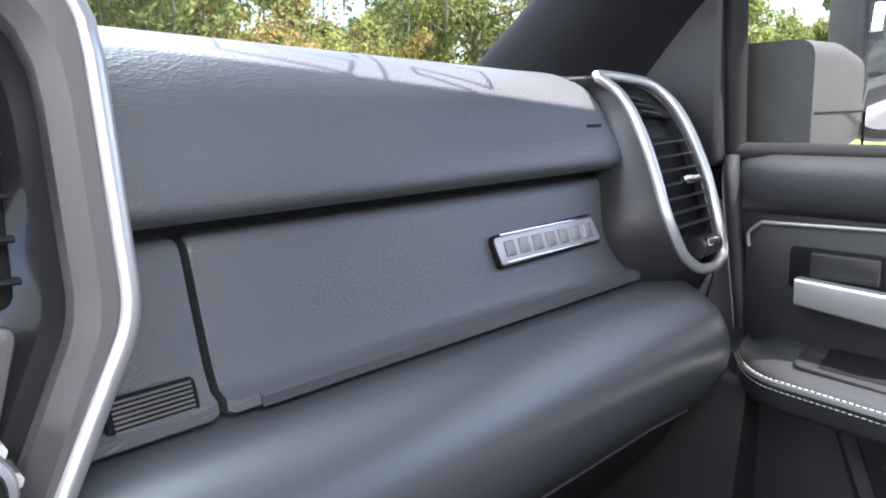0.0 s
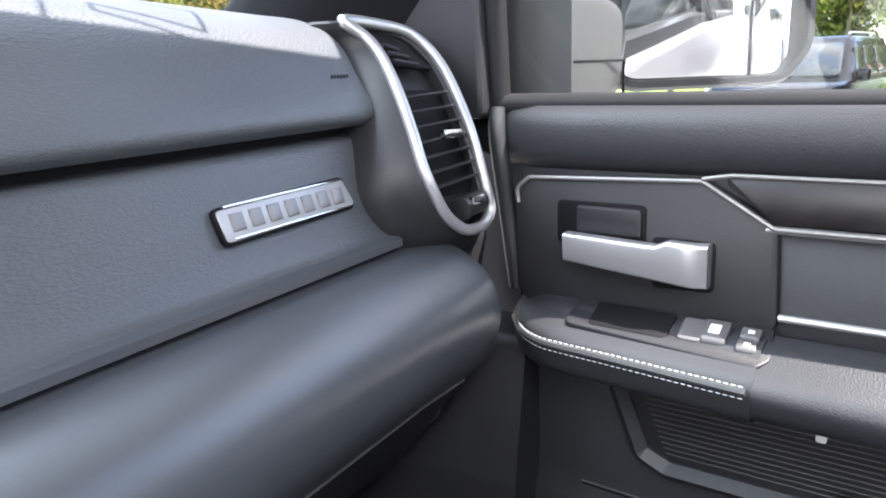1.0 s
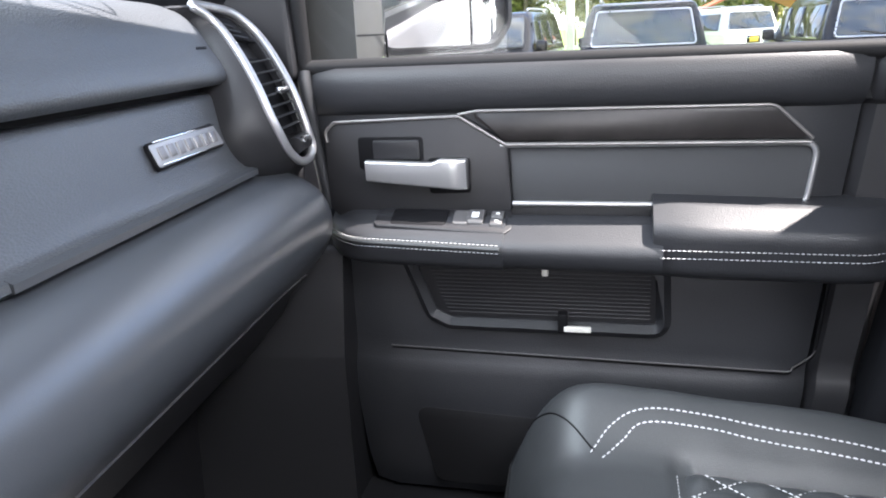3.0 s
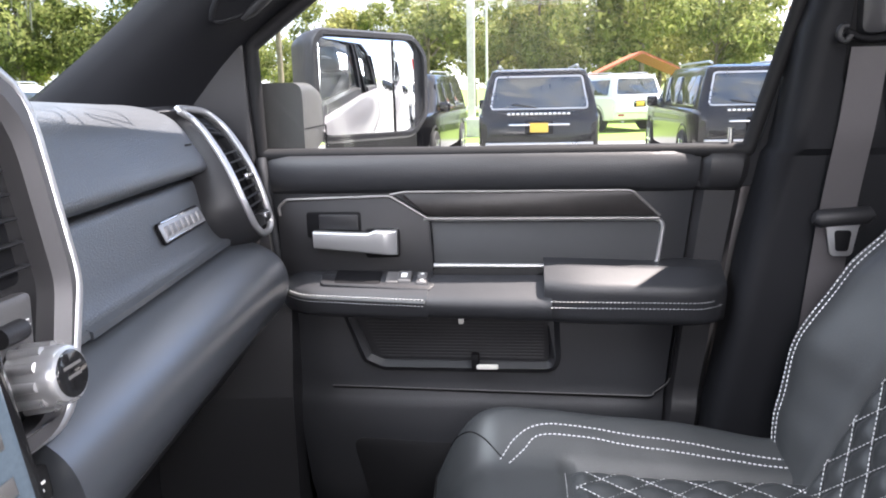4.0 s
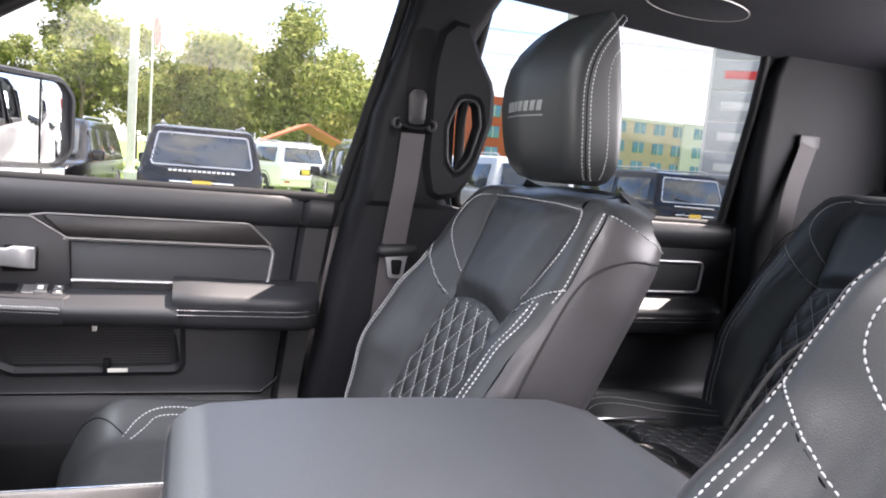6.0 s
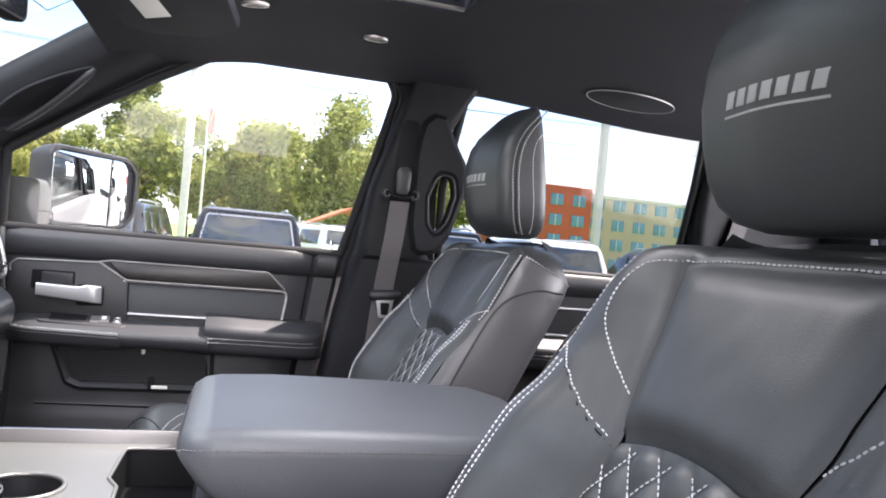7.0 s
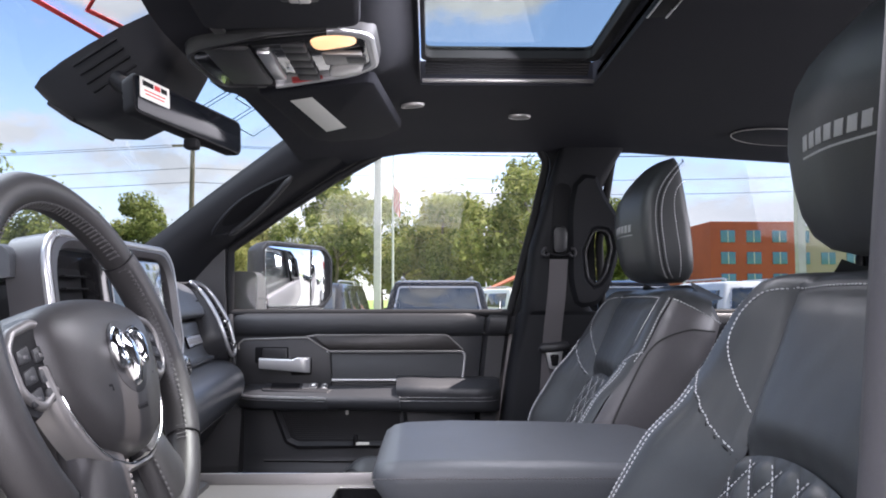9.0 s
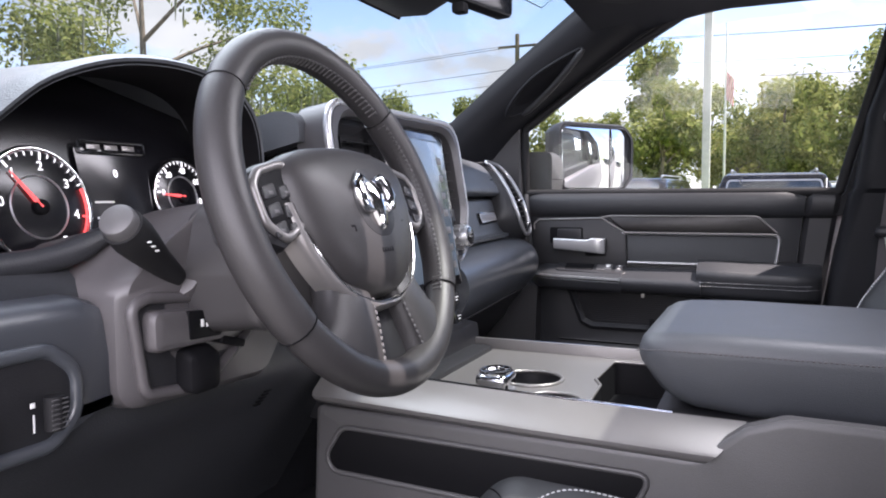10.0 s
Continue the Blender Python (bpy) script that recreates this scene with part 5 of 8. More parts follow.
for sg in (-1, 1):
    part("emblem_wing", tube([wmap(sg * u, v - 0.020, 0.0425) for u, v in ((0.008, 0.036), (0.018, 0.038), (0.026, 0.031), (0.0275, 0.020), (0.023, 0.010), (0.016, 0.008), (0.013, 0.014))], [0.003, 0.0055, 0.0065, 0.0065, 0.0055, 0.004, 0.002], n=10), CHROME, emb)
part("airbag_mark", bars(lambda u, v, w: wmap(u, v, w + 0.0384), [(-0.012 + 0.0045 * k, -0.052, 0.003, 0.005) for k in range(5)], 0.0005), DARK, hb)
part("horn_mark", bars(lambda u, v, w: wmap(u, v, w + 0.0378), [(-0.050, -0.026, 0.010, 0.002), (-0.046, -0.030, 0.002, 0.006), (0.038, -0.024, 0.010, 0.002)], 0.0005), DARK, hb)
for s in (-1, 1):
    sp_ = rpoly([Vector(p) for p in ((s * 0.070, 0.050), (s * 0.120, 0.040), (s * 0.165, 0.022), (s * 0.167, -0.018), (s * 0.120, -0.034), (s * 0.072, -0.012))], 0.008)
    spk = part("spoke", plate(sp_, wmap, -0.012, 0.016, 0.006), HARD, wheel)
    spo = rpoly([Vector(p) for p in ((s * 0.086, 0.042), (s * 0.128, 0.032), (s * 0.140, 0.020), (s * 0.138, -0.012), (s * 0.118, -0.026), (s * 0.086, -0.012))], 0.014)
    part("spoke_trim", tube([wmap(p.x, p.y, 0.0165) for p in spo], 0.0042, closed=True, n=10), GREYSIL, spk)
    part("button_pad", plate(inset(spo, 0.003), wmap, 0.013, 0.0185, 0.002), DARK, spk)
    for i in range(2):
        for j in range(3):
            part("button", plate(rpoly([Vector((s * (0.093 + 0.022 * i), 0.022 - 0.016 * j + q[1])) + Vector((s * q[0], 0)) for q in ((0, 0), (0.017, -0.004), (0.017, -0.015), (0, -0.012))], 0.002), wmap, 0.018, 0.0200, 0.0010), HARD, spk)
            part("button_mark", bars(lambda u, v, w: wmap(u, v, w + 0.0201), [(s * (0.1005 + 0.022 * i) - 0.003, 0.0115 - 0.016 * j, 0.006, 0.003)], 0.0003), HARDL, spk)
    lows = [[wmap(s * u, v, w) for u, v, w in ring_] for ring_ in ([(0.018, -0.066, 0.004), (0.024, -0.070, 0.018), (0.048, -0.066, 0.020), (0.072, -0.052, 0.012), (0.070, -0.050, -0.008), (0.022, -0.064, -0.008)], [(0.022, -0.095, 0.004), (0.028, -0.097, 0.020), (0.052, -0.092, 0.023), (0.076, -0.078, 0.014), (0.074, -0.076, -0.010), (0.026, -0.094, -0.010)], [(0.028, -0.125, 0.002), (0.036, -0.127, 0.020), (0.064, -0.117, 0.024), (0.090, -0.100, 0.014), (0.088, -0.098, -0.012), (0.032, -0.123, -0.012)], [(0.030, -0.150, 0.000), (0.040, -0.154, 0.018), (0.076, -0.140, 0.022), (0.112, -0.114, 0.012), (0.110, -0.112, -0.008), (0.034, -0.150, -0.008)])]
    part("lower_spoke", loft([[p for p in spline(r_, 4, True)] for r_ in lows], ang=70), WHEEL, wheel)
    part("spoke_lacing", stitches([wmap(s * 0.026, -0.090, 0.020), wmap(s * 0.032, -0.118, 0.020), wmap(s * 0.040, -0.148, 0.019)], WN, 0.006, 0.0046, 0.0012), HARDL, wheel)
part("lower_recess", plate(rpoly([Vector(p) for p in ((-0.024, -0.088), (0.024, -0.088), (0.034, -0.150), (-0.034, -0.150))], 0.008), wmap, -0.012, 0.004, 0.003), HARD, wheel)
chin = [(-0.106, 0.004), (-0.096, -0.036), (-0.068, -0.076), (-0.030, -0.095), (0.0, -0.098), (0.030, -0.095), (0.068, -0.076), (0.096, -0.036), (0.106, 0.004)]
ca = spline([V3(u, v, 0) for u, v in chin], 6)
part("chin_trim", grid([[wmap(p.x * k, p.y * k + 0.004 * (k - 1), w) for k, w in ((0.94, 0.016), (0.955, 0.0215), (0.985, 0.0220), (1.02, 0.018), (1.03, 0.010), (1.03, 0.0))] for p in ca]), GREYSIL, wheel, "satin grey lower trim")
part("chin_line", tube([wmap(p.x * 0.957, p.y * 0.957, 0.0218) for p in ca[4:-4]], 0.0011, n=6), CHROME, wheel, "bright trim line")
part("boss", loft([[wmap(p.x, p.y - 0.02, w) for p in rpoly([Vector((-a, -a)), Vector((a, -a)), Vector((a, a)), Vector((-a, a))], a * 0.6)] for a, w in ((0.050, -0.05), (0.055, -0.02), (0.05, 0.0))]), HARD, wheel)
part("paddle", box(wmap(-0.105, 0.012, -0.022), (0.035, 0.008, 0.06), 0.003), HARD, wheel)


# ---- seats ----
def smooth(a, b, x):
    t = min(1.0, max(0.0, (x - a) / (b - a)))
    return t * t * (3 - 2 * t)


def curve(tab, s):
    for (a, va), (b, vb) in zip(tab, tab[1:]):
        if s <= b:
            t = (s - a) / (b - a)
            t = max(0.0, min(1.0, t))
            t = t * t * (3 - 2 * t) * 0.5 + t * 0.5
            return va + (vb - va) * t
    return tab[-1][1]


class Back:
    """A seat backrest: u across (metres from its middle), s up its length 0..1, d out of its face."""

    def __init__(self, cx, foot, top, ridge, uc, bolster, wrinkle=1.0):
        self.cx, self.foot = cx, Vector((0, foot[0], foot[1]))
        self.axis = Vector((0, top[0] - foot[0], top[1] - foot[1]))
        self.len = self.axis.length
        n = self.axis.normalized()
        self.nrm = Vector((0, n.z, -n.y))
        if self.nrm.y < 0:
            self.nrm = -self.nrm
        self.ridge, self.uc, self.bol = ridge, uc, bolster
        self.wr = wrinkle

    def half(self, s):
        return curve(self.ridge, s)

    def cen(self, s):
        return curve(self.uc, s)

    def depth(self, u, s):
        h, c = self.half(s), self.cen(s)
        a = abs(u)
        d = curve(self.bol, s) * smooth(c - 0.012, max(c + 0.03, h - 0.04), a)
        d -= 0.010 * max(0.0, (a - (h - 0.025)) / 0.025) ** 2
        d -= 0.060 * smooth(0.93, 1.05, s) ** 1.6
        d -= 0.007 * math.exp(-((a - c) / 0.005) ** 2) * (1 - smooth(0.92, 0.95, s))
        d -= 0.004 * math.exp(-((s - 0.942) / 0.008) ** 2) * (1 - smooth(c, c + 0.02, a))
        d += 0.011 * smooth(0.60, 0.68, s) * (1 - smooth(0.88, 0.96, s)) * (1 - smooth(c - 0.045, c, a))
        # creases fan out below the shoulder band and along the bolster's root
        fan = math.exp(-((s - 0.60) / 0.10) ** 2) * smooth(c - 0.01, c + 0.03, a) * (1 - smooth(h - 0.06, h - 0.02, a))
        d += self.wr * 0.0022 * fan * math.sin(a * 330 + s * 38 + 5 * noise.noise(Vector((u * 14, s * 7, self.cx))))
        p = noise.noise(Vector((u * 9, s * 5, self.cx * 3)))
        d += self.wr * 0.0024 * p + self.wr * 0.0009 * noise.noise(Vector((u * 40, s * 14, 2.0)))
        return d

    def quilt(self, u, s):
        q1 = u / QU + s * self.len / QV
        q2 = u / QU - s * self.len / QV
        return 0.0075 * (abs(math.sin(math.pi * q1)) * abs(math.sin(math.pi * q2))) ** 0.6

    def pt(self, u, s, d):
        return self.foot + self.axis * s + self.nrm * d + Vector((self.cx + u, 0, 0))

    def face(self, u, s, lift=0.0):
        return self.pt(u, s, self.depth(u, s) + lift)


QU, QV = 0.046, 0.060


def seam_split(B, u):
    """Height of the seam between the quilted panel and the smooth pad."""
    return 0.592 + 0.034 * math.cos(min(1.0, abs(u) / 0.12) * math.pi / 2)


def quilt_lines(to_world, inside, pu, pv, u0, u1, v0, v1, normal, off=0.0):
    """Stitches along both families of the diamond pattern."""
    sets = []
    nmax = int((u1 - u0) / pu + (v1 - v0) / pv) + 12
    for fam in (1, -1):
        for k in range(-nmax * 2, nmax * 2 + 1):
            run_ = []
            for i in range(161):
                v = v0 + (v1 - v0) * i / 160
                u = (k - fam * v / pv) * pu
                if inside(u, v):
                    run_.append(to_world(u, v))
                elif len(run_) > 3:
                    sets.append(stitches(run_, normal, 0.0062, 0.0046, 0.00068))
                    run_ = []
                else:
                    run_ = []
            if len(run_) > 3:
                sets.append(stitches(run_, normal, 0.0062, 0.0046, 0.00068))
    return join(*sets)


def build_back(th, B, shell=0.095):
    NS = 60
    ss = [-0.04 + i / NS * 1.08 for i in range(NS + 1)]
    # quilted lower panel
    qu = 72
    rows = []
    for i in range(85):
        row = []
        for j in range(qu + 1):
            t = -1 + 2 * j / qu
            s0 = -0.04 + (seam_split(B, t * 0.11) + 0.04) * i / 84
            u = t * B.cen(s0)
            row.append(B.pt(u, s0, B.depth(u, s0) + B.quilt(u, s0) * (1 - abs(t) ** 14) * min(1, (84 - i) / 3) - 0.002))
        rows.append(row)
    part("quilted_panel", grid(rows, 75), LEATHER, th, "diamond-quilted black leather")
    part("quilt_stitching", quilt_lines(lambda u, v: B.pt(u, v / B.len, B.depth(u, v / B.len) + 0.0012), lambda u, v: abs(u) < B.cen(v / B.len) - 0.004 and v / B.len < seam_split(B, u) - 0.012, QU, QV, -0.14, 0.14, 0.0, B.len * 0.66, B.nrm), THREAD, th, "white diamond stitching")
    # smooth upper pad, its collar above the top seam
    rows = []
    for i in range(37):
        row = []
        for j in range(29):
            t = -1 + 2 * j / 28
            s0 = seam_split(B, t * 0.11) + (1.04 - seam_split(B, t * 0.11)) * i / 36
            u = t * B.cen(s0)
            lip = -0.010 * (1 - smooth(0, 0.10, i / 36))
            row.append(B.face(u, s0, lip + 0.004))
        rows.append(row)
    part("upper_pad", grid(rows, 75), LEATHER, th, "smooth black leather pad")
    # bolsters: two sides
    for sg in (-1, 1):
        rows = []
        for s in ss:
            c, h = B.cen(s), B.half(s)
            rows.append([B.face(sg * (c + (h - c) * j / 18), s) for j in range(19)])
        part("bolster", grid(rows, 75), LEATHER, th)

    # side gussets with the rear shell below the collar seam, collar above it
    def ring_at(s):
        h = B.half(s)
        d0 = B.depth(h, s)
        t_ = shell * (1 - 0.50 * smooth(0.93, 1.06, s))
        side = [(h, d0), (h + 0.008, d0 - 0.005), (h + 0.013, d0 - 0.016), (h + 0.016, d0 - 0.04), (h + 0.015, (d0 - 0.04 - t_) / 2), (h + 0.009, -t_ + 0.022), (h + 0.000, -t_ + 0.006), (h - 0.02, -t_ - 0.002), (h * 0.5, -t_ - 0.008), (0, -t_ - 0.010)]
        return [B.pt(u, s, d) for u, d in side] + [B.pt(-u, s, d) for u, d in reversed(side[:-1])]
    cut = [s for s in ss if s < 0.93] + [0.935]
    part("side_gusset", grid([ring_at(s) for s in cut], 60), LEATHER2, th, "dark vinyl side gusset")
    part("collar", grid([ring_at(s) for s in [0.935, 0.95, 0.965, 0.98, 0.995, 1.01, 1.025, 1.04]], 60), LEATHER, th)
    s = ss[-1]
    h = B.half(s)
    t_ = shell * 0.52
    front = [B.face(h * (1 - 2 * j / 20), s, 0.002) for j in range(21)]
    back = [B.pt(h * (1 - 2 * j / 20), s, -t_ - 0.006) for j in range(21)]
    mid = [(f + b) / 2 + B.axis.normalized() * (0.008 * (1 - abs(1 - 2 * j / 20) ** 3)) for j, (f, b) in enumerate(zip(front, back))]
    part("top_cap", grid([front, mid, back], 80), LEATHER, th)
    # stitching
    sets, dark = [], []
    for sg in (-1, 1):
        for off in (0.022, 0.035):
            sets.append(stitches([B.face(sg * (B.half(k / 60) - off), k / 60) for k in range(0, 42)], B.nrm, 0.0064, 0.0048, 0.00100))
        tb = spline([V3(B.half(0.73) - 0.002, 0.735, 0), V3(0.205, 0.680, 0), V3(0.155, 0.624, 0), V3(0.112, 0.598, 0)], 8)
        sets.append(stitches([B.face(sg * p.x, p.y) for p in tb], B.nrm, 0.0064, 0.0048, 0.00100))
        dark.append([B.face(sg * (p.x - 0.003), p.y - 0.010, -0.001) for p in tb])
        loop = spline([V3(0.124, 0.682, 0), V3(0.162, 0.730, 0), V3(0.196, 0.790, 0), V3(0.204, 0.855, 0), V3(0.188, 0.915, 0), V3(0.150, 0.946, 0)], 8)
        sets.append(stitches([B.face(sg * p.x, p.y, 0.0005) for p in loop], B.nrm, 0.0064, 0.0048, 0.00100))
        sets.append(stitches([B.face(sg * (B.half(0.70 + k / 60 * 0.24) - 0.004), 0.70 + k / 60 * 0.24, 0.0006) for k in range(61)], B.nrm, 0.0064, 0.0048, 0.00100))
        sets.append(stitches([p + V3(sg * 0.0008, 0, 0) for p in (ring_at(0.938)[:7] if sg > 0 else ring_at(0.938)[-7:])], lambda q: V3(q.x - B.cx, 0, 0.05), 0.0064, 0.0048, 0.00100))
        dark.append([B.face(sg * (B.half(0.70 + k / 30 * 0.235) - 0.0005), 0.70 + k / 30 * 0.235, 0.0002) for k in range(31)])
        dark.append([B.face(sg * (B.cen(0.62 + k / 30 * 0.32)), 0.62 + k / 30 * 0.32, 0.001) for k in range(31)])
    sets.append(stitches([B.face(-0.148 + 0.296 * k / 40, 0.946 + 0.006 * (1 - (k / 20 - 1) ** 2), 0.0042) for k in range(41)], B.nrm, 0.0064, 0.0048, 0.00100))
    part("seam_stitching", join(*sets), THREAD, th, "white double stitching")
    for pth in dark:
        part("seam", tube(pth, 0.0010, n=6), DARK, th)
    for sg in (-1, 1):
        bs = spline([V3(0.90, -0.078, 0), V3(0.86, -0.030, 0), V3(0.77, 0.012, 0), V3(0.62, 0.020, 0), V3(0.45, 0.015, 0), V3(0.2, -0.015, 0)], 8)
        part("side_seam", tube([B.pt(sg * (B.half(p.x) + 0.0150), p.x, p.y) for p in bs], 0.0018, n=6), THREADK, th)


def build_head(th, cx, zoff=0.0, yoff=0.0):
    tab = [(1.606, 0.078, -0.030, -0.088), (1.613, 0.096, -0.010, -0.096), (1.628, 0.109, 0.002, -0.100), (1.650, 0.117, 0.010, -0.099), (1.685, 0.1225, 0.016, -0.095), (1.72, 0.1235, 0.020, -0.091), (1.755, 0.122, 0.019, -0.086), (1.785, 0.121, 0.012, -0.082), (1.812, 0.119, -0.003, -0.078), (1.834, 0.115, -0.022, -0.075), (1.848, 0.108, -0.036, -0.072), (1.857, 0.098, -0.048, -0.069), (1.862, 0.085, -0.055, -0.066)]
    rings = []
    for z, a, yf, yb in tab:
        pl = rpoly([Vector((-a + 0.008, yb)), Vector((-a, yf - 0.014)), Vector((0, yf + 0.006)), Vector((a, yf - 0.014)), Vector((a - 0.008, yb)), Vector((0, yb - 0.008))], [0.022, 0.026, 0.16, 0.026, 0.022, 0.1], 7)
        rings.append([V3(cx + p.x, p.y + yoff, z + zoff) for p in pl])
    hd = part("headrest", loft(rings, ang=80), LEATHER, th, "smooth black leather headrest")

    def side(sg, y, z):
        """The headrest's flank at a depth y and height z."""
        for (za, aa, _, ba), (zb, ab, _, bb) in zip(tab, tab[1:]):
            if za <= z <= zb:
                k = (z - za) / (zb - za)
                return V3(cx + sg * (aa + (ab - aa) * k + 0.0006 - 0.004 * smooth(-0.05, -0.09, y)), y + yoff, z + zoff)
        return V3(cx + sg * tab[-1][1], y + yoff, z + zoff)
    fr = spline([V3(yf, z, 0) for z, a, yf, yb in tab], 5)
    sets = []
    for sg in (-1, 1):
        for sh in (0.036, 0.048):
            sets.append(stitches([side(sg, max(p.x - sh, -0.082), p.y) for p in fr if 1.614 < p.y < 1.856], (sg, 0.2, 0.1), 0.0060, 0.0045, 0.00075))
        inn = spline([V3(-0.070, 1.618, 0), V3(-0.066, 1.66, 0), V3(-0.058, 1.71, 0), V3(-0.054, 1.755, 0), V3(-0.058, 1.785, 0), V3(-0.070, 1.803, 0), V3(-0.080, 1.808, 0)], 8)
        sets.append(stitches([side(sg, p.x, p.y) for p in inn], (sg, 0, 0), 0.0060, 0.0045, 0.00075))
        part("side_seam", tube([side(sg, max(p.x - 0.042, -0.080), p.y) for p in fr if 1.614 < p.y < 1.856], 0.0011, n=5), DARK, hd)
    part("stitching", join(*sets), THREAD, hd, "white double stitching")

    def front_at(u, z):
        best = []
        for r_ in rings:
            y = max((a.y + (b.y - a.y) * ((u - a.x) / (b.x - a.x)) for a, b in zip(r_, r_[1:] + r_[:1]) if abs(b.x - a.x) > 1e-7 and min(a.x, b.x) <= u <= max(a.x, b.x)), default=-1.0)
            best.append((r_[0].z, y))
        for (za, ya), (zb, yb_) in zip(best, best[1:]):
            if za <= z <= zb:
                return ya + (yb_ - ya) * (z - za) / (zb - za)
        return best[-1][1]

    def hmap(u, v, w):
        return V3(cx - u, front_at(cx - u, v + zoff) - 0.0008 + w, v + zoff)
    # the maker's embroidery as slanted plain bars over a rule
    for k in range(7):
        u0 = -0.0605 + 0.0175 * k
        part("embroidered_bar", plate([Vector((u0, 1.7105)), Vector((u0 + 0.0120, 1.7105)), Vector((u0 + 0.0155, 1.7255)), Vector((u0 + 0.0035, 1.7255))], hmap, 0, 0.0018, 0.0006), EMBROID, hd, "raised pale grey embroidered bar")
    for k in range(6):
        u0 = -0.0625 + 0.0205 * k
        part("embroidered_rule", plate([Vector((u0, 1.7025)), Vector((u0 + 0.0206, 1.7025)), Vector((u0 + 0.0208, 1.7050)), Vector((u0 + 0.0002, 1.7050))], hmap, 0, 0.0016, 0.0005), EMBROID, hd)
    return hd


def build_cushion(th, cx, y0, y1, z, hw=0.258, quilt_to=0.485, skirt=0.98):
    def top(u, y):
        a = abs(u)
        t = (y - y0) / (y1 - y0)
        zz = z + 0.046 * smooth(0.125, 0.21, a) * (0.45 + 0.55 * smooth(0.0, 0.45, t)) - 0.045 * max(0, (a - (hw - 0.055)) / 0.055) ** 2
        zz += 0.014 * smooth(0.35, 0.8, t) - 0.11 * max(0, (y - (y1 - 0.10)) / 0.10) ** 2.6
        zz -= 0.008 * math.exp(-((a - 0.138) / 0.006) ** 2) * (1 - smooth(quilt_to - 0.01, quilt_to + 0.02, y))
        zz -= 0.007 * math.exp(-((y - quilt_to) / 0.006) ** 2) * (1 - smooth(0.13, 0.15, a))
        zz += 0.0030 * noise.noise(Vector((u * 10, y * 9, cx))) + 0.0014 * noise.noise(Vector((u * 45, y * 30, cx)))
        return zz

    def hw_at(y):
        return hw - 0.05 * max(0, (y - (y1 - 0.14)) / 0.14) ** 2

    def q(u, y):
        q1, q2 = u / QU + y / QV, u / QU - y / QV
        return 0.0075 * (abs(math.sin(math.pi * q1)) * abs(math.sin(math.pi * q2))) ** 0.6

    rows = []
    for i in range(57):
        y = y0 + (y1 - y0) * i / 56
        rows.append([V3(cx + t * hw_at(y), y, top(t * hw_at(y), y) - (0.006 if abs(t * hw_at(y)) < 0.125 and y < quilt_to - 0.01 else 0)) for t in [-1 + 2 * j / 56 for j in range(57)]])
    part("cushion_pad", grid(rows, 75), LEATHER, th, "black leather cushion")
    rows = []
    for i in range(57):
        y = y0 + (quilt_to - y0) * i / 56
        rows.append([V3(cx + u, y, top(u, y) + q(u, y) * min(1, (56 - i) / 3, (28 - abs(j - 28)) / 2) + 0.001) for j, u in [(j, -0.134 + 0.268 * j / 56) for j in range(57)]])
    part("quilted_insert", grid(rows, 75), LEATHER, th, "diamond-quilted black leather")
    part("quilt_stitching", quilt_lines(lambda u, v: V3(cx + u, v, top(u, v) + 0.0030), lambda u, v: abs(u) < 0.130 and y0 < v < quilt_to - 0.004, QU, QV, -0.14, 0.14, y0, quilt_to, (0, 0, 1)), THREAD, th, "white diamond stitching")
    sets, dark = [], []
    for sg in (-1, 1):
        for off in (0.0, 0.012):
            pth = spline([V3(0.142 - off * 0.4, quilt_to + 0.088 - off, 0), V3(0.166 - off, quilt_to + 0.070 - off, 0), V3(0.184 - off, quilt_to + 0.035, 0), V3(0.186 - off, quilt_to - 0.03, 0), V3(0.180 - off, quilt_to - 0.12, 0), V3(0.172 - off, y0 + 0.06, 0), V3(0.168 - off, y0 + 0.01, 0)], 10)
            sets.append(stitches([V3(cx + sg * p.x, p.y, top(sg * p.x, p.y)) for p in pth], (0, 0, 1), 0.0064, 0.0048, 0.00100))
        sm = spline([V3(0.142, quilt_to + 0.086, 0), V3(0.172, quilt_to + 0.115, 0), V3(0.205, quilt_to + 0.150, 0), V3(0.225, min(y1 - 0.012, quilt_to + 0.165), 0)], 8)
        dark.append([V3(cx + sg * p.x, p.y, top(sg * p.x, p.y) + 0.0003) for p in sm])
    sets.append(stitches([V3(cx - 0.13 + 0.26 * k / 30, quilt_to + 0.006, top(-0.13 + 0.26 * k / 30, quilt_to + 0.006)) for k in range(31)], (0, 0, 1)))
    part("seam_stitching", join(*sets), THREAD, th, "white double stitching")
    for pth in dark:
        part("seam", tube(pth, 0.0010, n=6), DARK, th)
    rim_ = [V3(cx - hw_at(y), y, top(-hw_at(y), y)) for y in [y0 + (y1 - y0) * k / 20 for k in range(21)]]
    rim_ += [V3(cx + t * hw_at(y1), y1, top(t * hw_at(y1), y1)) for t in [-1 + 2 * k / 12 for k in range(1, 12)]]
    rim_ += [V3(cx + hw_at(y), y, top(hw_at(y), y)) for y in [y1 - (y1 - y0) * k / 20 for k in range(21)]]
    cen = V3(cx, (y0 + y1) / 2, 0)
    low = [V3(cen.x + (p.x - cen.x) * 1.0, p.y, z - 0.07) for p in rim_]
    low2 = [V3(cen.x + (p.x - cen.x) * 0.94, cen.y + (p.y - cen.y) * 0.93, skirt) for p in rim_]
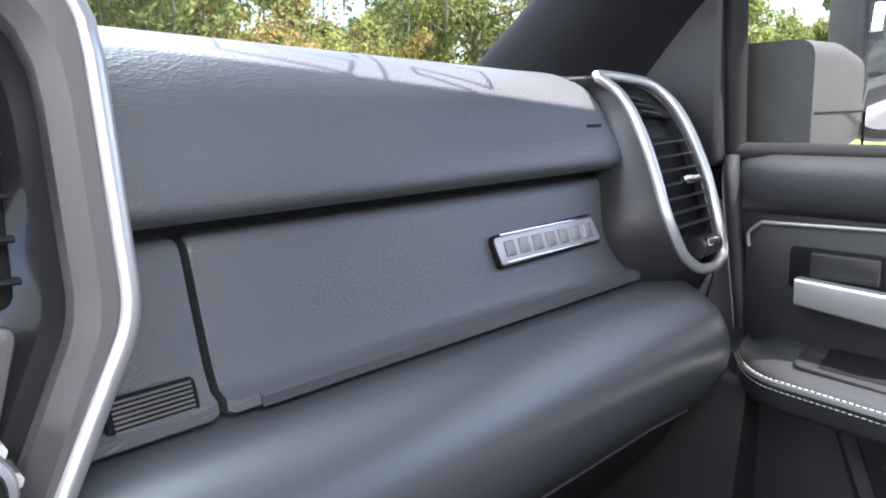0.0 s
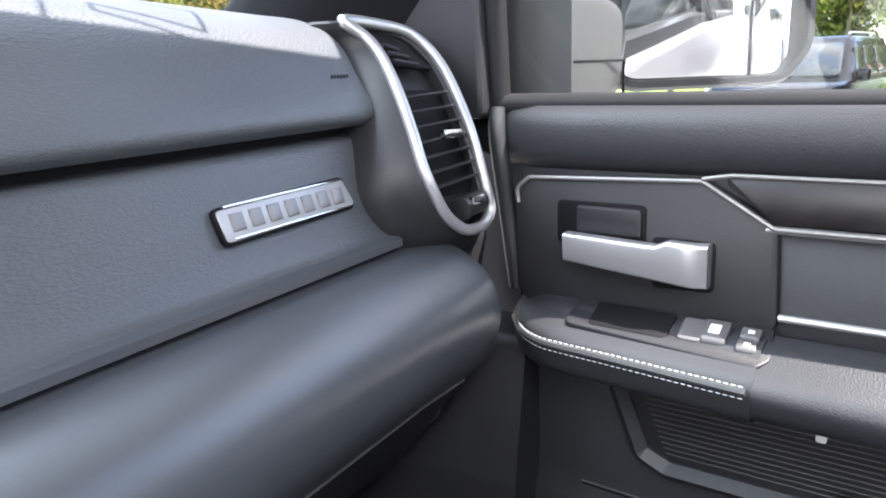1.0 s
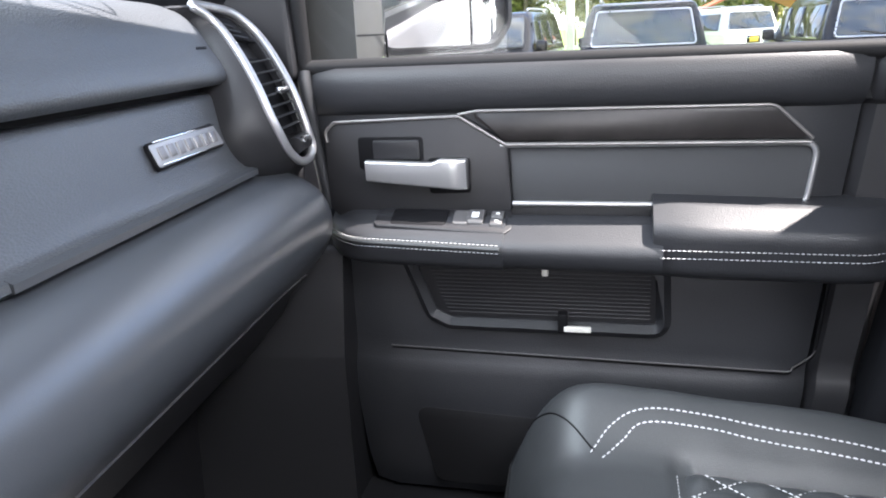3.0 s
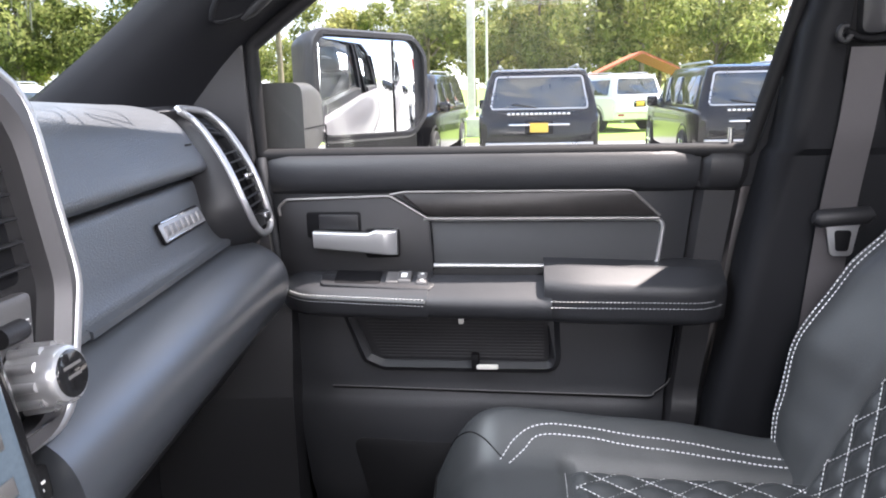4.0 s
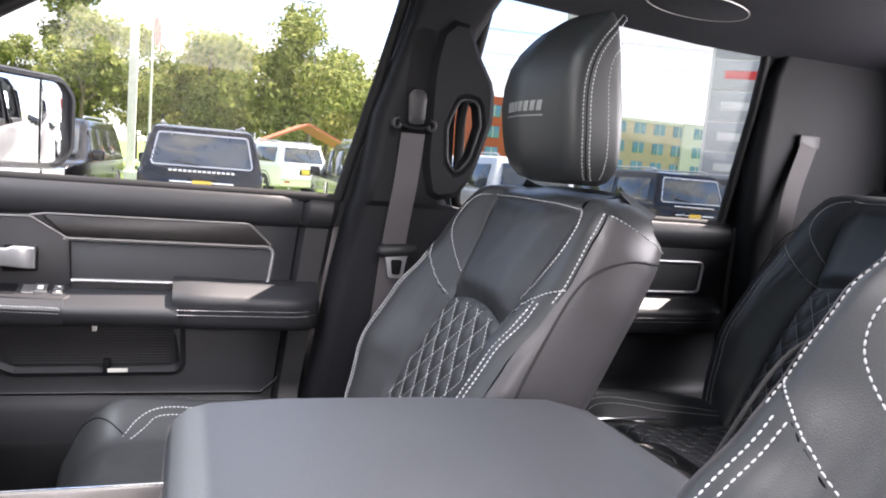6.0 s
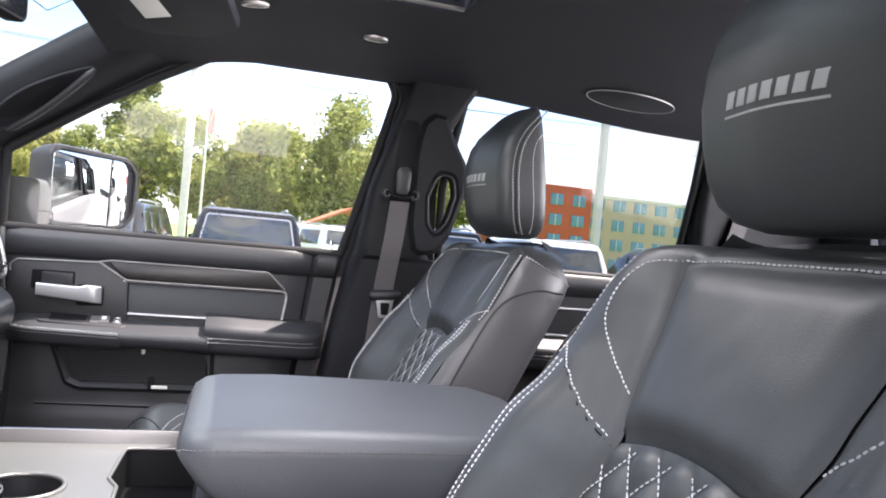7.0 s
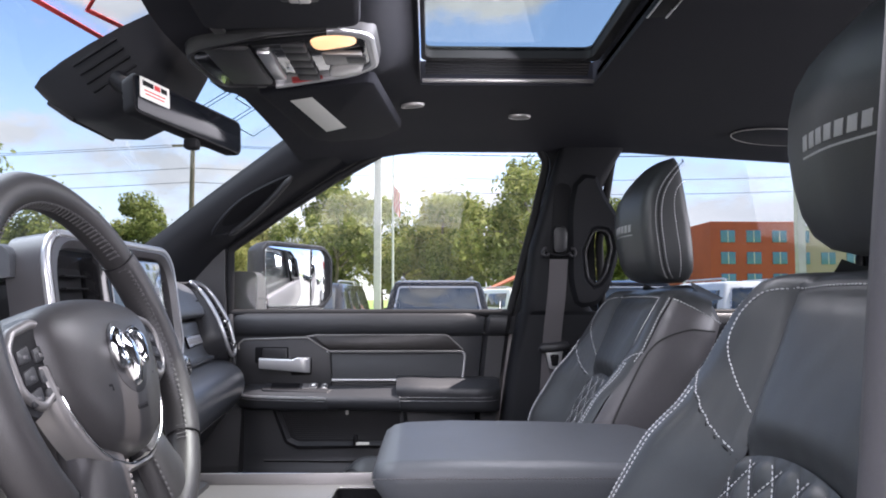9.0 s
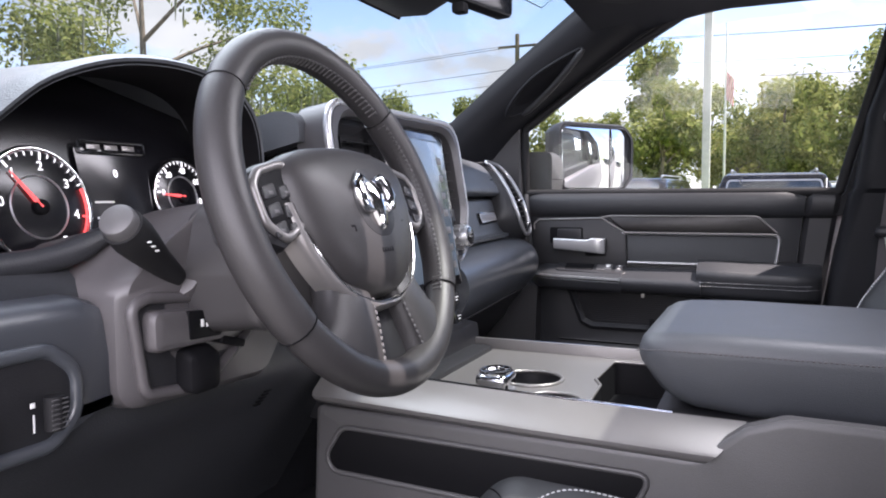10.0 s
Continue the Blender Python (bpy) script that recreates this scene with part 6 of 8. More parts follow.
    part("cushion_skirt", grid([rim_, [(a * 0.6 + b * 0.4) + (a - cen).normalized() * 0.010 for a, b in zip(rim_, low)], low, low2], 70), LEATHER, th, "black leather cushion side")


BOLSTER = [(-0.04, -0.012), (0.04, 0.006), (0.18, 0.038), (0.36, 0.060), (0.54, 0.054), (0.66, 0.036), (0.75, 0.028), (0.86, 0.026), (0.94, 0.020), (1.04, 0.006)]
RIDGE = [(-0.04, 0.205), (0.1, 0.235), (0.3, 0.256), (0.55, 0.256), (0.75, 0.250), (0.88, 0.242), (0.94, 0.230), (0.98, 0.206), (1.04, 0.140)]
PADHALF = [(-0.04, 0.118), (0.3, 0.126), (0.48, 0.116), (0.60, 0.104), (0.72, 0.122), (0.94, 0.146), (1.04, 0.112)]


def front_seat(cx, dy, dz, label):
    th = thing("car_seat", (cx, 0.35 + dy, 0.81), label, "car seat", "front seats of the cab")
    B = Back(cx, (0.225 + dy, 1.10 + dz), (-0.035 + dy, 1.60 + dz), RIDGE, PADHALF, BOLSTER)
    build_back(th, B)
    build_head(th, cx, dz, dy)
    build_cushion(th, cx, 0.17 + dy, 0.668 + dy, 1.140 + dz, quilt_to=0.488 + dy)
    part("seat_base", box((cx, 0.38 + dy, 0.90), (0.40, 0.42, 0.18), 0.02), HARD, th)
    return th


front_seat(0.462, 0.0, 0.0, "black leather front seat with white diamond quilting and stitched headrest")
front_seat(-0.436, 0.040, 0.012, "black leather driver seat with white diamond quilting and stitched headrest")
bl = thing("seat_belt_stalk", (-0.70, 0.26, 1.0), "black plastic seat side cover with belt anchor", "seat trim")
part("cover", loft([[V3(x, 0.28 + p.x, p.y) for p in rpoly([Vector((-0.16, 1.05)), Vector((0.22, 1.04)), Vector((0.16, 1.12)), Vector((-0.05, 1.17)), Vector((-0.14, 1.30))], 0.03)] for x in (-0.715, -0.722, -0.728)]), HARD, bl)

# rear bench: one seat on each side
for cx in (0.46, -0.46):
    th = thing("car_seat", (cx, -0.55, 0.81), "black leather rear seat with white diamond quilting", "car seat", "rear bench seats")
    B = Back(cx, (-0.56, 1.12), (-0.86, 1.64), RIDGE, [(-0.04, 0.135), (0.5, 0.14), (0.62, 0.13), (0.85, 0.15), (1.04, 0.11)], [(p, d * 0.8) for p, d in BOLSTER])
    build_back(th, B, 0.09)
    build_cushion(th, cx, -0.66, -0.20, 1.135, 0.27, -0.30, 0.92)
    part("seat_base", box((cx, -0.50, 0.90), (0.5, 0.5, 0.18), 0.02), HARD, th)
mid_seat = thing("centre_rear_seat", (0, -0.6, 0.81), "narrow black leather centre rear seat", "car seat")
part("cushion", box((0, -0.42, 1.05), (0.37, 0.46, 0.22), 0.04, None, 4), LEATHER, mid_seat)
part("backrest", box((0, -0.82, 1.36), (0.37, 0.12, 0.50), 0.04, Matrix.Rotation(0.5, 4, 'X'), 4), LEATHER, mid_seat)

# front belt on the centre pillar, grab handle
belt = thing("seat_belt", (0.77, 0.10, 1.68), "grey webbing seat belt hanging from the centre pillar", "seat belt")


def webbing(path, wd, side):
    s = Vector(side).normalized() * (wd / 2)
    return loft([[Vector(p) - s + V3(-0.0008, 0, 0), Vector(p) + s + V3(-0.0008, 0, 0), Vector(p) + s + V3(0.0008, 0, 0), Vector(p) - s + V3(0.0008, 0, 0)] for p in path])


part("webbing", webbing(spline([V3(0.757, 0.103, 1.672), V3(0.757, 0.110, 1.58), V3(0.760, 0.120, 1.49), V3(0.768, 0.126, 1.40), V3(0.780, 0.135, 1.20), V3(0.79, 0.14, 0.95)], 6), 0.046, (0.05, 1, 0)), BELT, belt, "grey woven webbing")
part("guide_bar", tube([V3(0.757, 0.072, 1.690), V3(0.756, 0.085, 1.683), V3(0.756, 0.103, 1.681), V3(0.756, 0.121, 1.684), V3(0.757, 0.134, 1.692)], 0.0050, n=10), DARK, belt)
for sg in (-1, 1):
    part("guide_hook", tube([V3(0.755, 0.103 + sg * (0.034 + 0.0075 * math.sin(a)), 1.689 + 0.0095 * math.cos(a)) for a in [2 * math.pi * k / 14 - 0.4 for k in range(12)]], 0.0042, n=8), HARD, belt, "curled black guide end")
part("height_slider", loft([[V3(x, 0.098 + p.x * k, 1.722 + p.y * k) for p in rpoly([Vector((-0.017, -0.036)), Vector((0.017, -0.036)), Vector((0.020, 0.020)), Vector((0.012, 0.036)), Vector((-0.012, 0.036)), Vector((-0.020, 0.020))], 0.012)] for x, k in ((0.785, 1.0), (0.768, 1.0), (0.760, 0.9), (0.757, 0.6))]), HARD, belt)
part("slider_track", plate(rpoly([Vector(p) for p in ((0.072, 1.62), (0.125, 1.62), (0.118, 1.87), (0.075, 1.87))], 0.02), lambda u, v, w: V3(0.777 - w, u - 0.05 * (v - 1.7), v), 0, 0.003, 0.001), DARK, belt)
part("stop_clip", tube([V3(0.756, 0.080, 1.456), V3(0.756, 0.088, 1.452), V3(0.756, 0.148, 1.447), V3(0.756, 0.155, 1.449)], [0.008, 0.0125, 0.0125, 0.008], n=12), HARD, belt)
lat = part("latch_plate", plate(rpoly([Vector(p) for p in ((0.103, 1.396), (0.097, 1.436), (0.092, 1.445), (0.145, 1.445), (0.139, 1.436), (0.131, 1.396))], 0.008), lambda u, v, w: V3(0.755 - w, u, v), 0, 0.003, 0.001), SILVER, belt, "bright metal latch plate")
part("latch_slot", plate(rpoly([Vector(p) for p in ((0.109, 1.403), (0.106, 1.432), (0.129, 1.432), (0.125, 1.403))], 0.005), lambda u, v, w: V3(0.7515 - w, u, v), 0, 0.001, 0.0003), DARK, lat)
rbelt = thing("seat_belt", (0.76, -0.78, 1.70), "dark webbing rear seat belt on the rear pillar", "seat belt")
part("webbing", webbing(spline([V3(0.775, -0.86, 1.735), V3(0.765, -0.82, 1.62), V3(0.755, -0.80, 1.50), V3(0.75, -0.79, 1.30)], 6), 0.046, (0.1, 1, 0.3)), BELT, rbelt)
part("bezel", box((0.782, -0.865, 1.745), (0.012, 0.06, 0.03), 0.005), HARD, rbelt)

gh = thing("grab_handle", (0.775, -0.02, 1.70), "black loop grab handle on the centre pillar", "grab handle")


def ray_ring(poly, c, n=40):
    """The outline's points seen from c at n even angles."""
    out = []
    for k in range(n):
        d = Vector((math.cos(2 * math.pi * k / n), math.sin(2 * math.pi * k / n)))
        far = 0.0
        for p, q in zip(poly, poly[1:] + poly[:1]):
            e = q - p
            den = d.x * e.y - d.y * e.x
            if abs(den) < 1e-9:
                continue
            g = p - c
            t, u = (g.x * e.y - g.y * e.x) / den, (g.x * d.y - g.y * d.x) / den
            if -1e-6 <= u <= 1 + 1e-6 and t > far:
                far = t
        out.append(c + d * far)
    return out


hc = Vector((0.0, 1.68))
go = rpoly([Vector(p) for p in ((0.055, 1.895), (-0.012, 1.888), (-0.023, 1.835), (-0.060, 1.775), (-0.062, 1.71), (-0.030, 1.600), (0.0, 1.556), (0.06, 1.545), (0.075, 1.62), (0.075, 1.80))], 0.025)
gi = rpoly([Vector(p) for p in ((0.012, 1.748), (-0.026, 1.745), (-0.034, 1.70), (-0.018, 1.635), (0.008, 1.600), (0.028, 1.625), (0.034, 1.69))], 0.018)
part("loop", band(ray_ring(go, hc), ray_ring(gi, hc), lambda u, v, w: V3(0.785 - w, u, v), -0.025, 0.022, 0.011), PILLAR, gh, "moulded black loop")
part("inner_lip", tube([V3(0.7665, p.x, p.y) for p in ray_ring(gi, hc)], 0.0035, closed=True, n=8), HARD, gh)
ga = thing("grab_handle", (0.70, 0.87, 1.82), "black grab handle moulded along the windscreen pillar", "grab handle")
PA, PB = spline(A_in, 10), spline(A_out, 10)


def pillar_at(s, t, lift=0.0):
    """A point on the passenger windscreen pillar: s along it, t across it."""
    x = s * (len(PA) - 1)
    i = min(int(x), len(PA) - 2)
    p, q = PA[i].lerp(PA[i + 1], x - i), PB[i].lerp(PB[i + 1], x - i)
    return p.lerp(q, t) + V3(-0.032, -0.012, -0.006) * math.sin(math.pi * t) + V3(-0.86, -0.40, -0.30) * lift


leaf = [p.xy for p in spline([V3(u, v, 0) for u, v in ((0.285, 0.52), (0.36, 0.37), (0.46, 0.30), (0.56, 0.37), (0.615, 0.48), (0.52, 0.64), (0.42, 0.74), (0.33, 0.76), (0.285, 0.66))], 5, True)]
lc = Vector((0.44, 0.53))
part("recess", loft([[pillar_at(*(lc + (p - lc) * k), w) for p in leaf] for k, w in ((1.06, 0.004), (1.0, 0.005), (0.93, 0.0035), (0.84, 0.0026), (0.5, 0.0022), (0.2, 0.0022))]), PILLAR, ga, "dark hand recess")
# Near-black inner patch paints the shade deep in the hand recess.
part("recess_floor_shade", loft([[pillar_at(*(lc + Vector((0.004, -0.05)) + (p - lc) * k), w) for p in leaf] for k, w in ((0.70, 0.0030), (0.4, 0.0032), (0.1, 0.0032))]), DARK, ga)
part("rim", tube([pillar_at(p.x, p.y, 0.003) for p in leaf], 0.0042, closed=True, n=8), PILLAR, ga)
part("grip", tube([pillar_at(0.285 + 0.33 * k / 14, 0.74 - 0.26 * (k / 14) ** 1.6, 0.007) for k in range(15)], [0.004] + [0.0085] * 13 + [0.004], n=10), HARD, ga, "moulded grip edge")

# ---- centre console ----
con = thing("centre_console", (0, 0.5, 0.82), "wide dark centre console with silver rails and cup holders", "console")
side = rpoly([Vector(p) for p in ((0.90, 1.258), (0.43, 1.252), (0.385, 1.290), (0.345, 1.304), (0.10, 1.30), (0.06, 0.82), (0.92, 0.82))], [0.01, 0.02, 0.03, 0.03, 0.03, 0.01, 0.01])
for sg, xx in ((-1, -0.236), (1, 0.196)):
    part("side_panel", plate(side, lambda u, v, w: V3(xx + sg * w * 0.5, u, v), -0.02, 0.02, 0.008), HARDL, con, "grey plastic side panel")
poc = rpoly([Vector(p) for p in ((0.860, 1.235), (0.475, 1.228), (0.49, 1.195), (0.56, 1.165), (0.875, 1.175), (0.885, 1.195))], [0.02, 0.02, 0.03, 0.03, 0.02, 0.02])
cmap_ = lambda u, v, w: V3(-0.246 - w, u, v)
# Flat near-black sheet: the pocket's inner shade is painted, not hollowed out.
part("pocket", plate(poc, cmap_, 0, 0.0012, 0.0005), DARK, con, "side pocket, its shade painted as a black sheet")
part("pocket_lip", tube([cmap_(p.x, p.y, 0.002) for p in poc], 0.0035, closed=True, n=8), HARDL, con)
rail_p = [(-0.246, 1.252), (-0.2535, 1.258), (-0.2545, 1.263), (-0.250, 1.2675), (-0.206, 1.2875), (-0.200, 1.2885), (-0.197, 1.284), (-0.197, 1.250)]


part("silver_rail", loft([[V3(p[0], y + (p[1] - 1.262) * k, p[1] + 0.035 * max(0, y - 0.58) - 0.02 * max(0, 0.58 - y)) for p in rail_p] for y, k in ((0.90, 0.3), (0.88, 0), (0.76, 0), (0.62, 0), (0.45, 0), (0.412, -1.1))]), GREYSIL, con, "satin silver rail")
part("bright_line", tube([V3(-0.201, 0.80, 1.2965), V3(-0.201, 0.58, 1.2890), V3(-0.201, 0.46, 1.2865)], 0.0018, n=6), CHROME, con)
part("silver_rail", loft([[V3(-p[0] - 0.045, y, p[1] - 0.008) for p in rail_p] for y in (0.93, 0.7, 0.45, 0.30)]), GREYSIL, con, "satin silver rail")
part("bright_line", tube([V3(0.156, 0.90, 1.2805), V3(0.156, 0.46, 1.2805)], 0.0018, n=6), CHROME, con)
# tray with cup holders
def holed(outline, holes, f):
    """A flat sheet with holes cut through it."""
    bm = bmesh.new()
    edges = []
    for loop in [outline] + holes:
        vv = [bm.verts.new(f(p.x, p.y)) for p in loop]
        edges += [bm.edges.new((vv[i - 1], vv[i])) for i in range(len(vv))]
    bmesh.ops.triangle_fill(bm, use_beauty=True, use_dissolve=False, edges=edges)
    bm.verts.index_update()
    out = [v.co.copy() for v in bm.verts], [tuple(v.index for v in q.verts) for q in bm.faces], 30.0
    bm.free()
    return out


def ringpts(cx, cy, r, n=32):
    return [Vector((cx + r * math.cos(2 * math.pi * k / n), cy + r * math.sin(2 * math.pi * k / n))) for k in range(n)]


TZ = 1.264
cups = [ringpts(-0.030, 0.675, 0.045), ringpts(-0.128, 0.616, 0.036)]
rbin = rpoly([Vector(p) for p in ((-0.150, 0.475), (0.125, 0.475), (0.125, 0.585), (0.0, 0.588), (-0.03, 0.575), (-0.150, 0.570))], 0.014)
tray_o = rpoly([Vector(p) for p in ((-0.197, 0.46), (0.150, 0.46), (0.150, 0.80), (-0.197, 0.80))], 0.01)
part("cup_holder_plate", holed(tray_o, cups + [rbin], lambda u, v: V3(u, v, TZ)), GREYSIL, con, "grey cup holder plate")
for c_ in cups:
    cw = part("cup_well", join(loft([[V3(p.x, p.y, TZ) for p in c_], [V3(p.x, p.y, TZ - 0.07) for p in inset(c_, 0.004)]], caps=False), ([V3(p.x, p.y, TZ - 0.07) for p in inset(c_, 0.004)], [tuple(range(len(c_)))], 30.0)), HARD, con, "dark cup well")
    part("cup_rim", tube([V3(p.x, p.y, TZ + 0.001) for p in c_], 0.0030, closed=True, n=8), GREYSIL, cw)
bw = part("rear_bin", join(loft([[V3(p.x, p.y, TZ) for p in rbin], [V3(p.x, p.y, TZ - 0.05) for p in inset(rbin, 0.004)]], caps=False), ([V3(p.x, p.y, TZ - 0.05) for p in inset(rbin, 0.004)], [tuple(range(len(rbin)))], 30.0)), DARK, con)
part("bin_rim", tube([V3(p.x, p.y, TZ + 0.0005) for p in rbin], 0.0024, closed=True, n=8), GREYSIL, bw)
part("tray_wall", box((0.152, 0.64, 1.262), (0.006, 0.42, 0.040), 0.002), GREYSIL, con)
part("front_bin", box((-0.02, 0.835, 1.258), (0.33, 0.08, 0.03), 0.01), HARD, con)
part("tray_body", box((-0.02, 0.66, 1.12), (0.38, 0.46, 0.12), 0.01), HARD, con)
lev = part("drive_lever", box((-0.125, 0.695, 1.278), (0.05, 0.045, 0.035), 0.010, None, 3), CHROME, con)
part("lever_trim", tube([V3(-0.125 + 0.024 * math.cos(a), 0.695 + 0.020 * math.sin(a), 1.296) for a in [2 * math.pi * k / 20 for k in range(20)]], 0.0022, closed=True, n=6), CHROME, lev)
# lidded armrest
cr_ = []
for y, xa, xb, zt, zb in ((0.508, -0.130, 0.120, 1.346, 1.306), (0.503, -0.152, 0.142, 1.358, 1.292), (0.490, -0.165, 0.155, 1.365, 1.284), (0.470, -0.171, 0.161, 1.368, 1.279), (0.40, -0.174, 0.164, 1.370, 1.274), (0.25, -0.174, 0.164, 1.368, 1.272), (0.10, -0.172, 0.162, 1.362, 1.270), (0.05, -0.166, 0.156, 1.350, 1.272), (0.035, -0.15, 0.14, 1.335, 1.282)):
    cr_.append([V3(-0.005 + (p.x + 0.005) * (1 - 0.09 * max(0.0, (1.335 - p.y) / 0.06)), y - 0.040 * max(0.0, (1.335 - p.y) / 0.06) * max(0.0, min(1.0, (y - 0.30) / 0.2)), p.y) for p in rpoly([Vector((xa, zb)), Vector((xb, zb)), Vector((xb, zt)), Vector((xa, zt))], [0.022, 0.022, 0.026, 0.026], 6)])
lid = part("armrest_lid", loft(cr_, ang=60), LIDV, con, "padded black armrest lid")
lidline = [V3(-0.1745, y, 1.350) for y in (0.06, 0.2, 0.35, 0.465)] + [V3(-0.158, 0.499, 1.346), V3(-0.125, 0.508, 1.343)] + [V3(0.115, 0.508, 1.343), V3(0.148, 0.499, 1.346)] + [V3(0.1645, y, 1.350) for y in (0.465, 0.35, 0.2, 0.06)]
part("stitching", stitches(spline(lidline, 10), lambda p: V3(p.x + 0.02, p.y - 0.3, 0.05), 0.0055, 0.0042, 0.0008), BELT, lid, "grey stitching")
part("console_body", box((-0.02, 0.24, 1.04), (0.40, 0.50, 0.47), 0.02), HARD, con)
rc = part("rear_cap", box((-0.02, -0.02, 1.275), (0.34, 0.10, 0.06), 0.015), PIANO, con)
part("rear_cap_trim", tube([V3(-0.19, -0.07, 1.33), V3(-0.19, 0.03, 1.333), V3(0.15, 0.03, 1.333), V3(0.15, -0.07, 1.33)], 0.004, n=8), CHROME, rc)

# ---- roof fittings ----
def hang(u, v, w):
    """u = x, v = y, w down from the headliner."""
    return V3(u, v, liner_z(u, v) - w)


for sg, lab in ((1, "dark cloth sun visor with a pale label, folded up"), (-1, "dark cloth sun visor with printed labels and lamp, folded up")):
    vis = thing("sun_visor", (0.38 * sg, 0.6, 1.95), lab, "sun visor")
    vo = rpoly([Vector(p) for p in ((0.150 * sg, 0.732), (0.530 * sg, 0.700), (0.580 * sg, 0.655), (0.570 * sg, 0.545), (0.49 * sg, 0.494), (0.125 * sg, 0.528))], [0.02, 0.04, 0.03, 0.04, 0.04, 0.02])
    part("panel", plate(vo, lambda u, v, w: V3(u, v, 1.955 + 0.07 * (0.6 - v) - w), 0, 0.020, 0.008), LINER, vis)
    if sg > 0:
        part("label_sheet", plate([Vector(p) for p in ((0.205, 0.684), (0.191, 0.643), (0.434, 0.609), (0.462, 0.654))], lambda u, v, w: V3(u, v, 1.955 + 0.07 * (0.6 - v) - 0.0204 - w), 0, 0.0006, 0.0002), PAPER, vis, "pale blank label")
    else:
        lb = part("label_sheet", plate([Vector(p) for p in ((-0.250, 0.684), (-0.254, 0.650), (-0.50, 0.614), (-0.50, 0.648))], lambda u, v, w: V3(u, v, 1.955 + 0.07 * (0.6 - v) - 0.0204 - w), 0, 0.0006, 0.0002), PAPER, vis, "printed warning label")
        part("label_band", plate([Vector(p) for p in ((-0.254, 0.650), (-0.255, 0.640), (-0.50, 0.604), (-0.50, 0.614))], lambda u, v, w: V3(u, v, 1.955 + 0.07 * (0.6 - v) - 0.0206 - w), 0, 0.0006, 0.0002), YELLOW, lb)
        for k in range(22):
            x_ = -0.490 + 0.0105 * k
            if k not in (13, 14, 15):
                part("print_line", bars(lambda u, v, w: V3(u, v + 0.145 * (u + 0.254), 1.955 + 0.07 * (0.6 - v) - 0.0211 - w), [(x_, 0.653, 0.0022, 0.012), (x_, 0.669, 0.0022, 0.012)], 0.0003), GREYSIL, lb)
        lmp = part("visor_lamp", box((-0.265, 0.590, 1.932), (0.046, 0.048, 0.010), 0.006, None, 3), HARD, vis, "small mirror lamp")
        part("lens", box((-0.265, 0.588, 1.928), (0.036, 0.026, 0.008), 0.003), LENS, lmp)
        part("lens_rib", box((-0.265, 0.588, 1.9238), (0.036, 0.0015, 0.0012), 0.0003), HARDL, lmp)
    part("pivot", tube([V3(0.150 * sg, 0.715, 1.945), V3(0.10 * sg, 0.725, 1.955)], 0.006, n=8), HARDL, vis)
    part("clip", box((0.13 * sg, 0.722, 1.945), (0.05, 0.018, 0.018), 0.004), HARDL, vis)

oc = thing("overhead_console", (-0.01, 0.65, 1.95), "silver framed overhead console with one reading lamp lit", "overhead console")


def omap(u, v, w):
    return V3(u, v, 1.967 + 0.13 * (0.52 - v) - w)


oo = rpoly([Vector(p) for p in ((-0.118, 0.560), (-0.085, 0.512), (0.062, 0.512), (0.098, 0.556), (0.112, 0.68), (0.085, 0.778), (-0.095, 0.786), (-0.124, 0.66))], 0.055, 7)
part("frame", loft([[omap(p.x, p.y, w) for p in q] for q, w in ((inset(oo, -0.003), -0.02), (oo, 0.010), (inset(oo, 0.003), 0.018), (inset(oo, 0.007), 0.019), (inset(oo, 0.009), 0.014))]), HARD, oc, "dark grey frame")
part("silver_rim", tube([omap(p.x, p.y, 0.0185) for p in inset(oo, 0.006) if p.y < 0.70 and (p.x > 0 or p.y < 0.58)], 0.0045, n=8), SILVER, oc, "satin silver crescent rim")
rim_o, rim_i = [p for p in inset(oo, 0.004) if p.y < 0.60], [p for p in inset(oo, 0.017) if p.y < 0.60]
part("end_crescent", grid([[omap(a.x, a.y, 0.0155), omap(a.lerp(b, 0.35).x, a.lerp(b, 0.35).y, 0.0225), omap(a.lerp(b, 0.75).x, a.lerp(b, 0.75).y, 0.0225), omap(b.x, b.y, 0.017)] for a, b in zip(rim_o, rim_i)]), SATIN, oc, "pale satin silver end")
part("face", plate(inset(oo, 0.012), omap, 0.010, 0.0185, 0.002), PIANO, oc)
part("reading_lamp", plate(rpoly([Vector(p) for p in ((-0.096, 0.548), (-0.052, 0.534), (-0.045, 0.600), (-0.094, 0.606))], 0.02), omap, 0.016, 0.023, 0.004), BULB, oc, "lit warm reading lamp")
part("reading_lamp", plate(rpoly([Vector(p) for p in ((0.03, 0.535), (0.085, 0.545), (0.09, 0.60), (0.03, 0.588))], 0.02), omap, 0.016, 0.023, 0.004), LENS, oc, "clear unlit reading lamp")
part("switch", box(omap(-0.005, 0.565, 0.022), (0.05, 0.06, 0.008), 0.003), GREYSIL, oc)
part("switch", box(omap(-0.005, 0.545, 0.026), (0.03, 0.03, 0.006), 0.002), HARD, oc)
for k in range(5):
    part("button", box(omap(-0.07 + 0.034 * k, 0.628, 0.021), (0.028, 0.034, 0.008), 0.003), HARD, oc)
part("bin_handle", box(omap(-0.005, 0.672, 0.021), (0.13, 0.020, 0.008), 0.004), SILVER, oc)
part("bin_lid", box(omap(-0.01, 0.722, 0.018), (0.17, 0.070, 0.008), 0.006), HARD, oc)
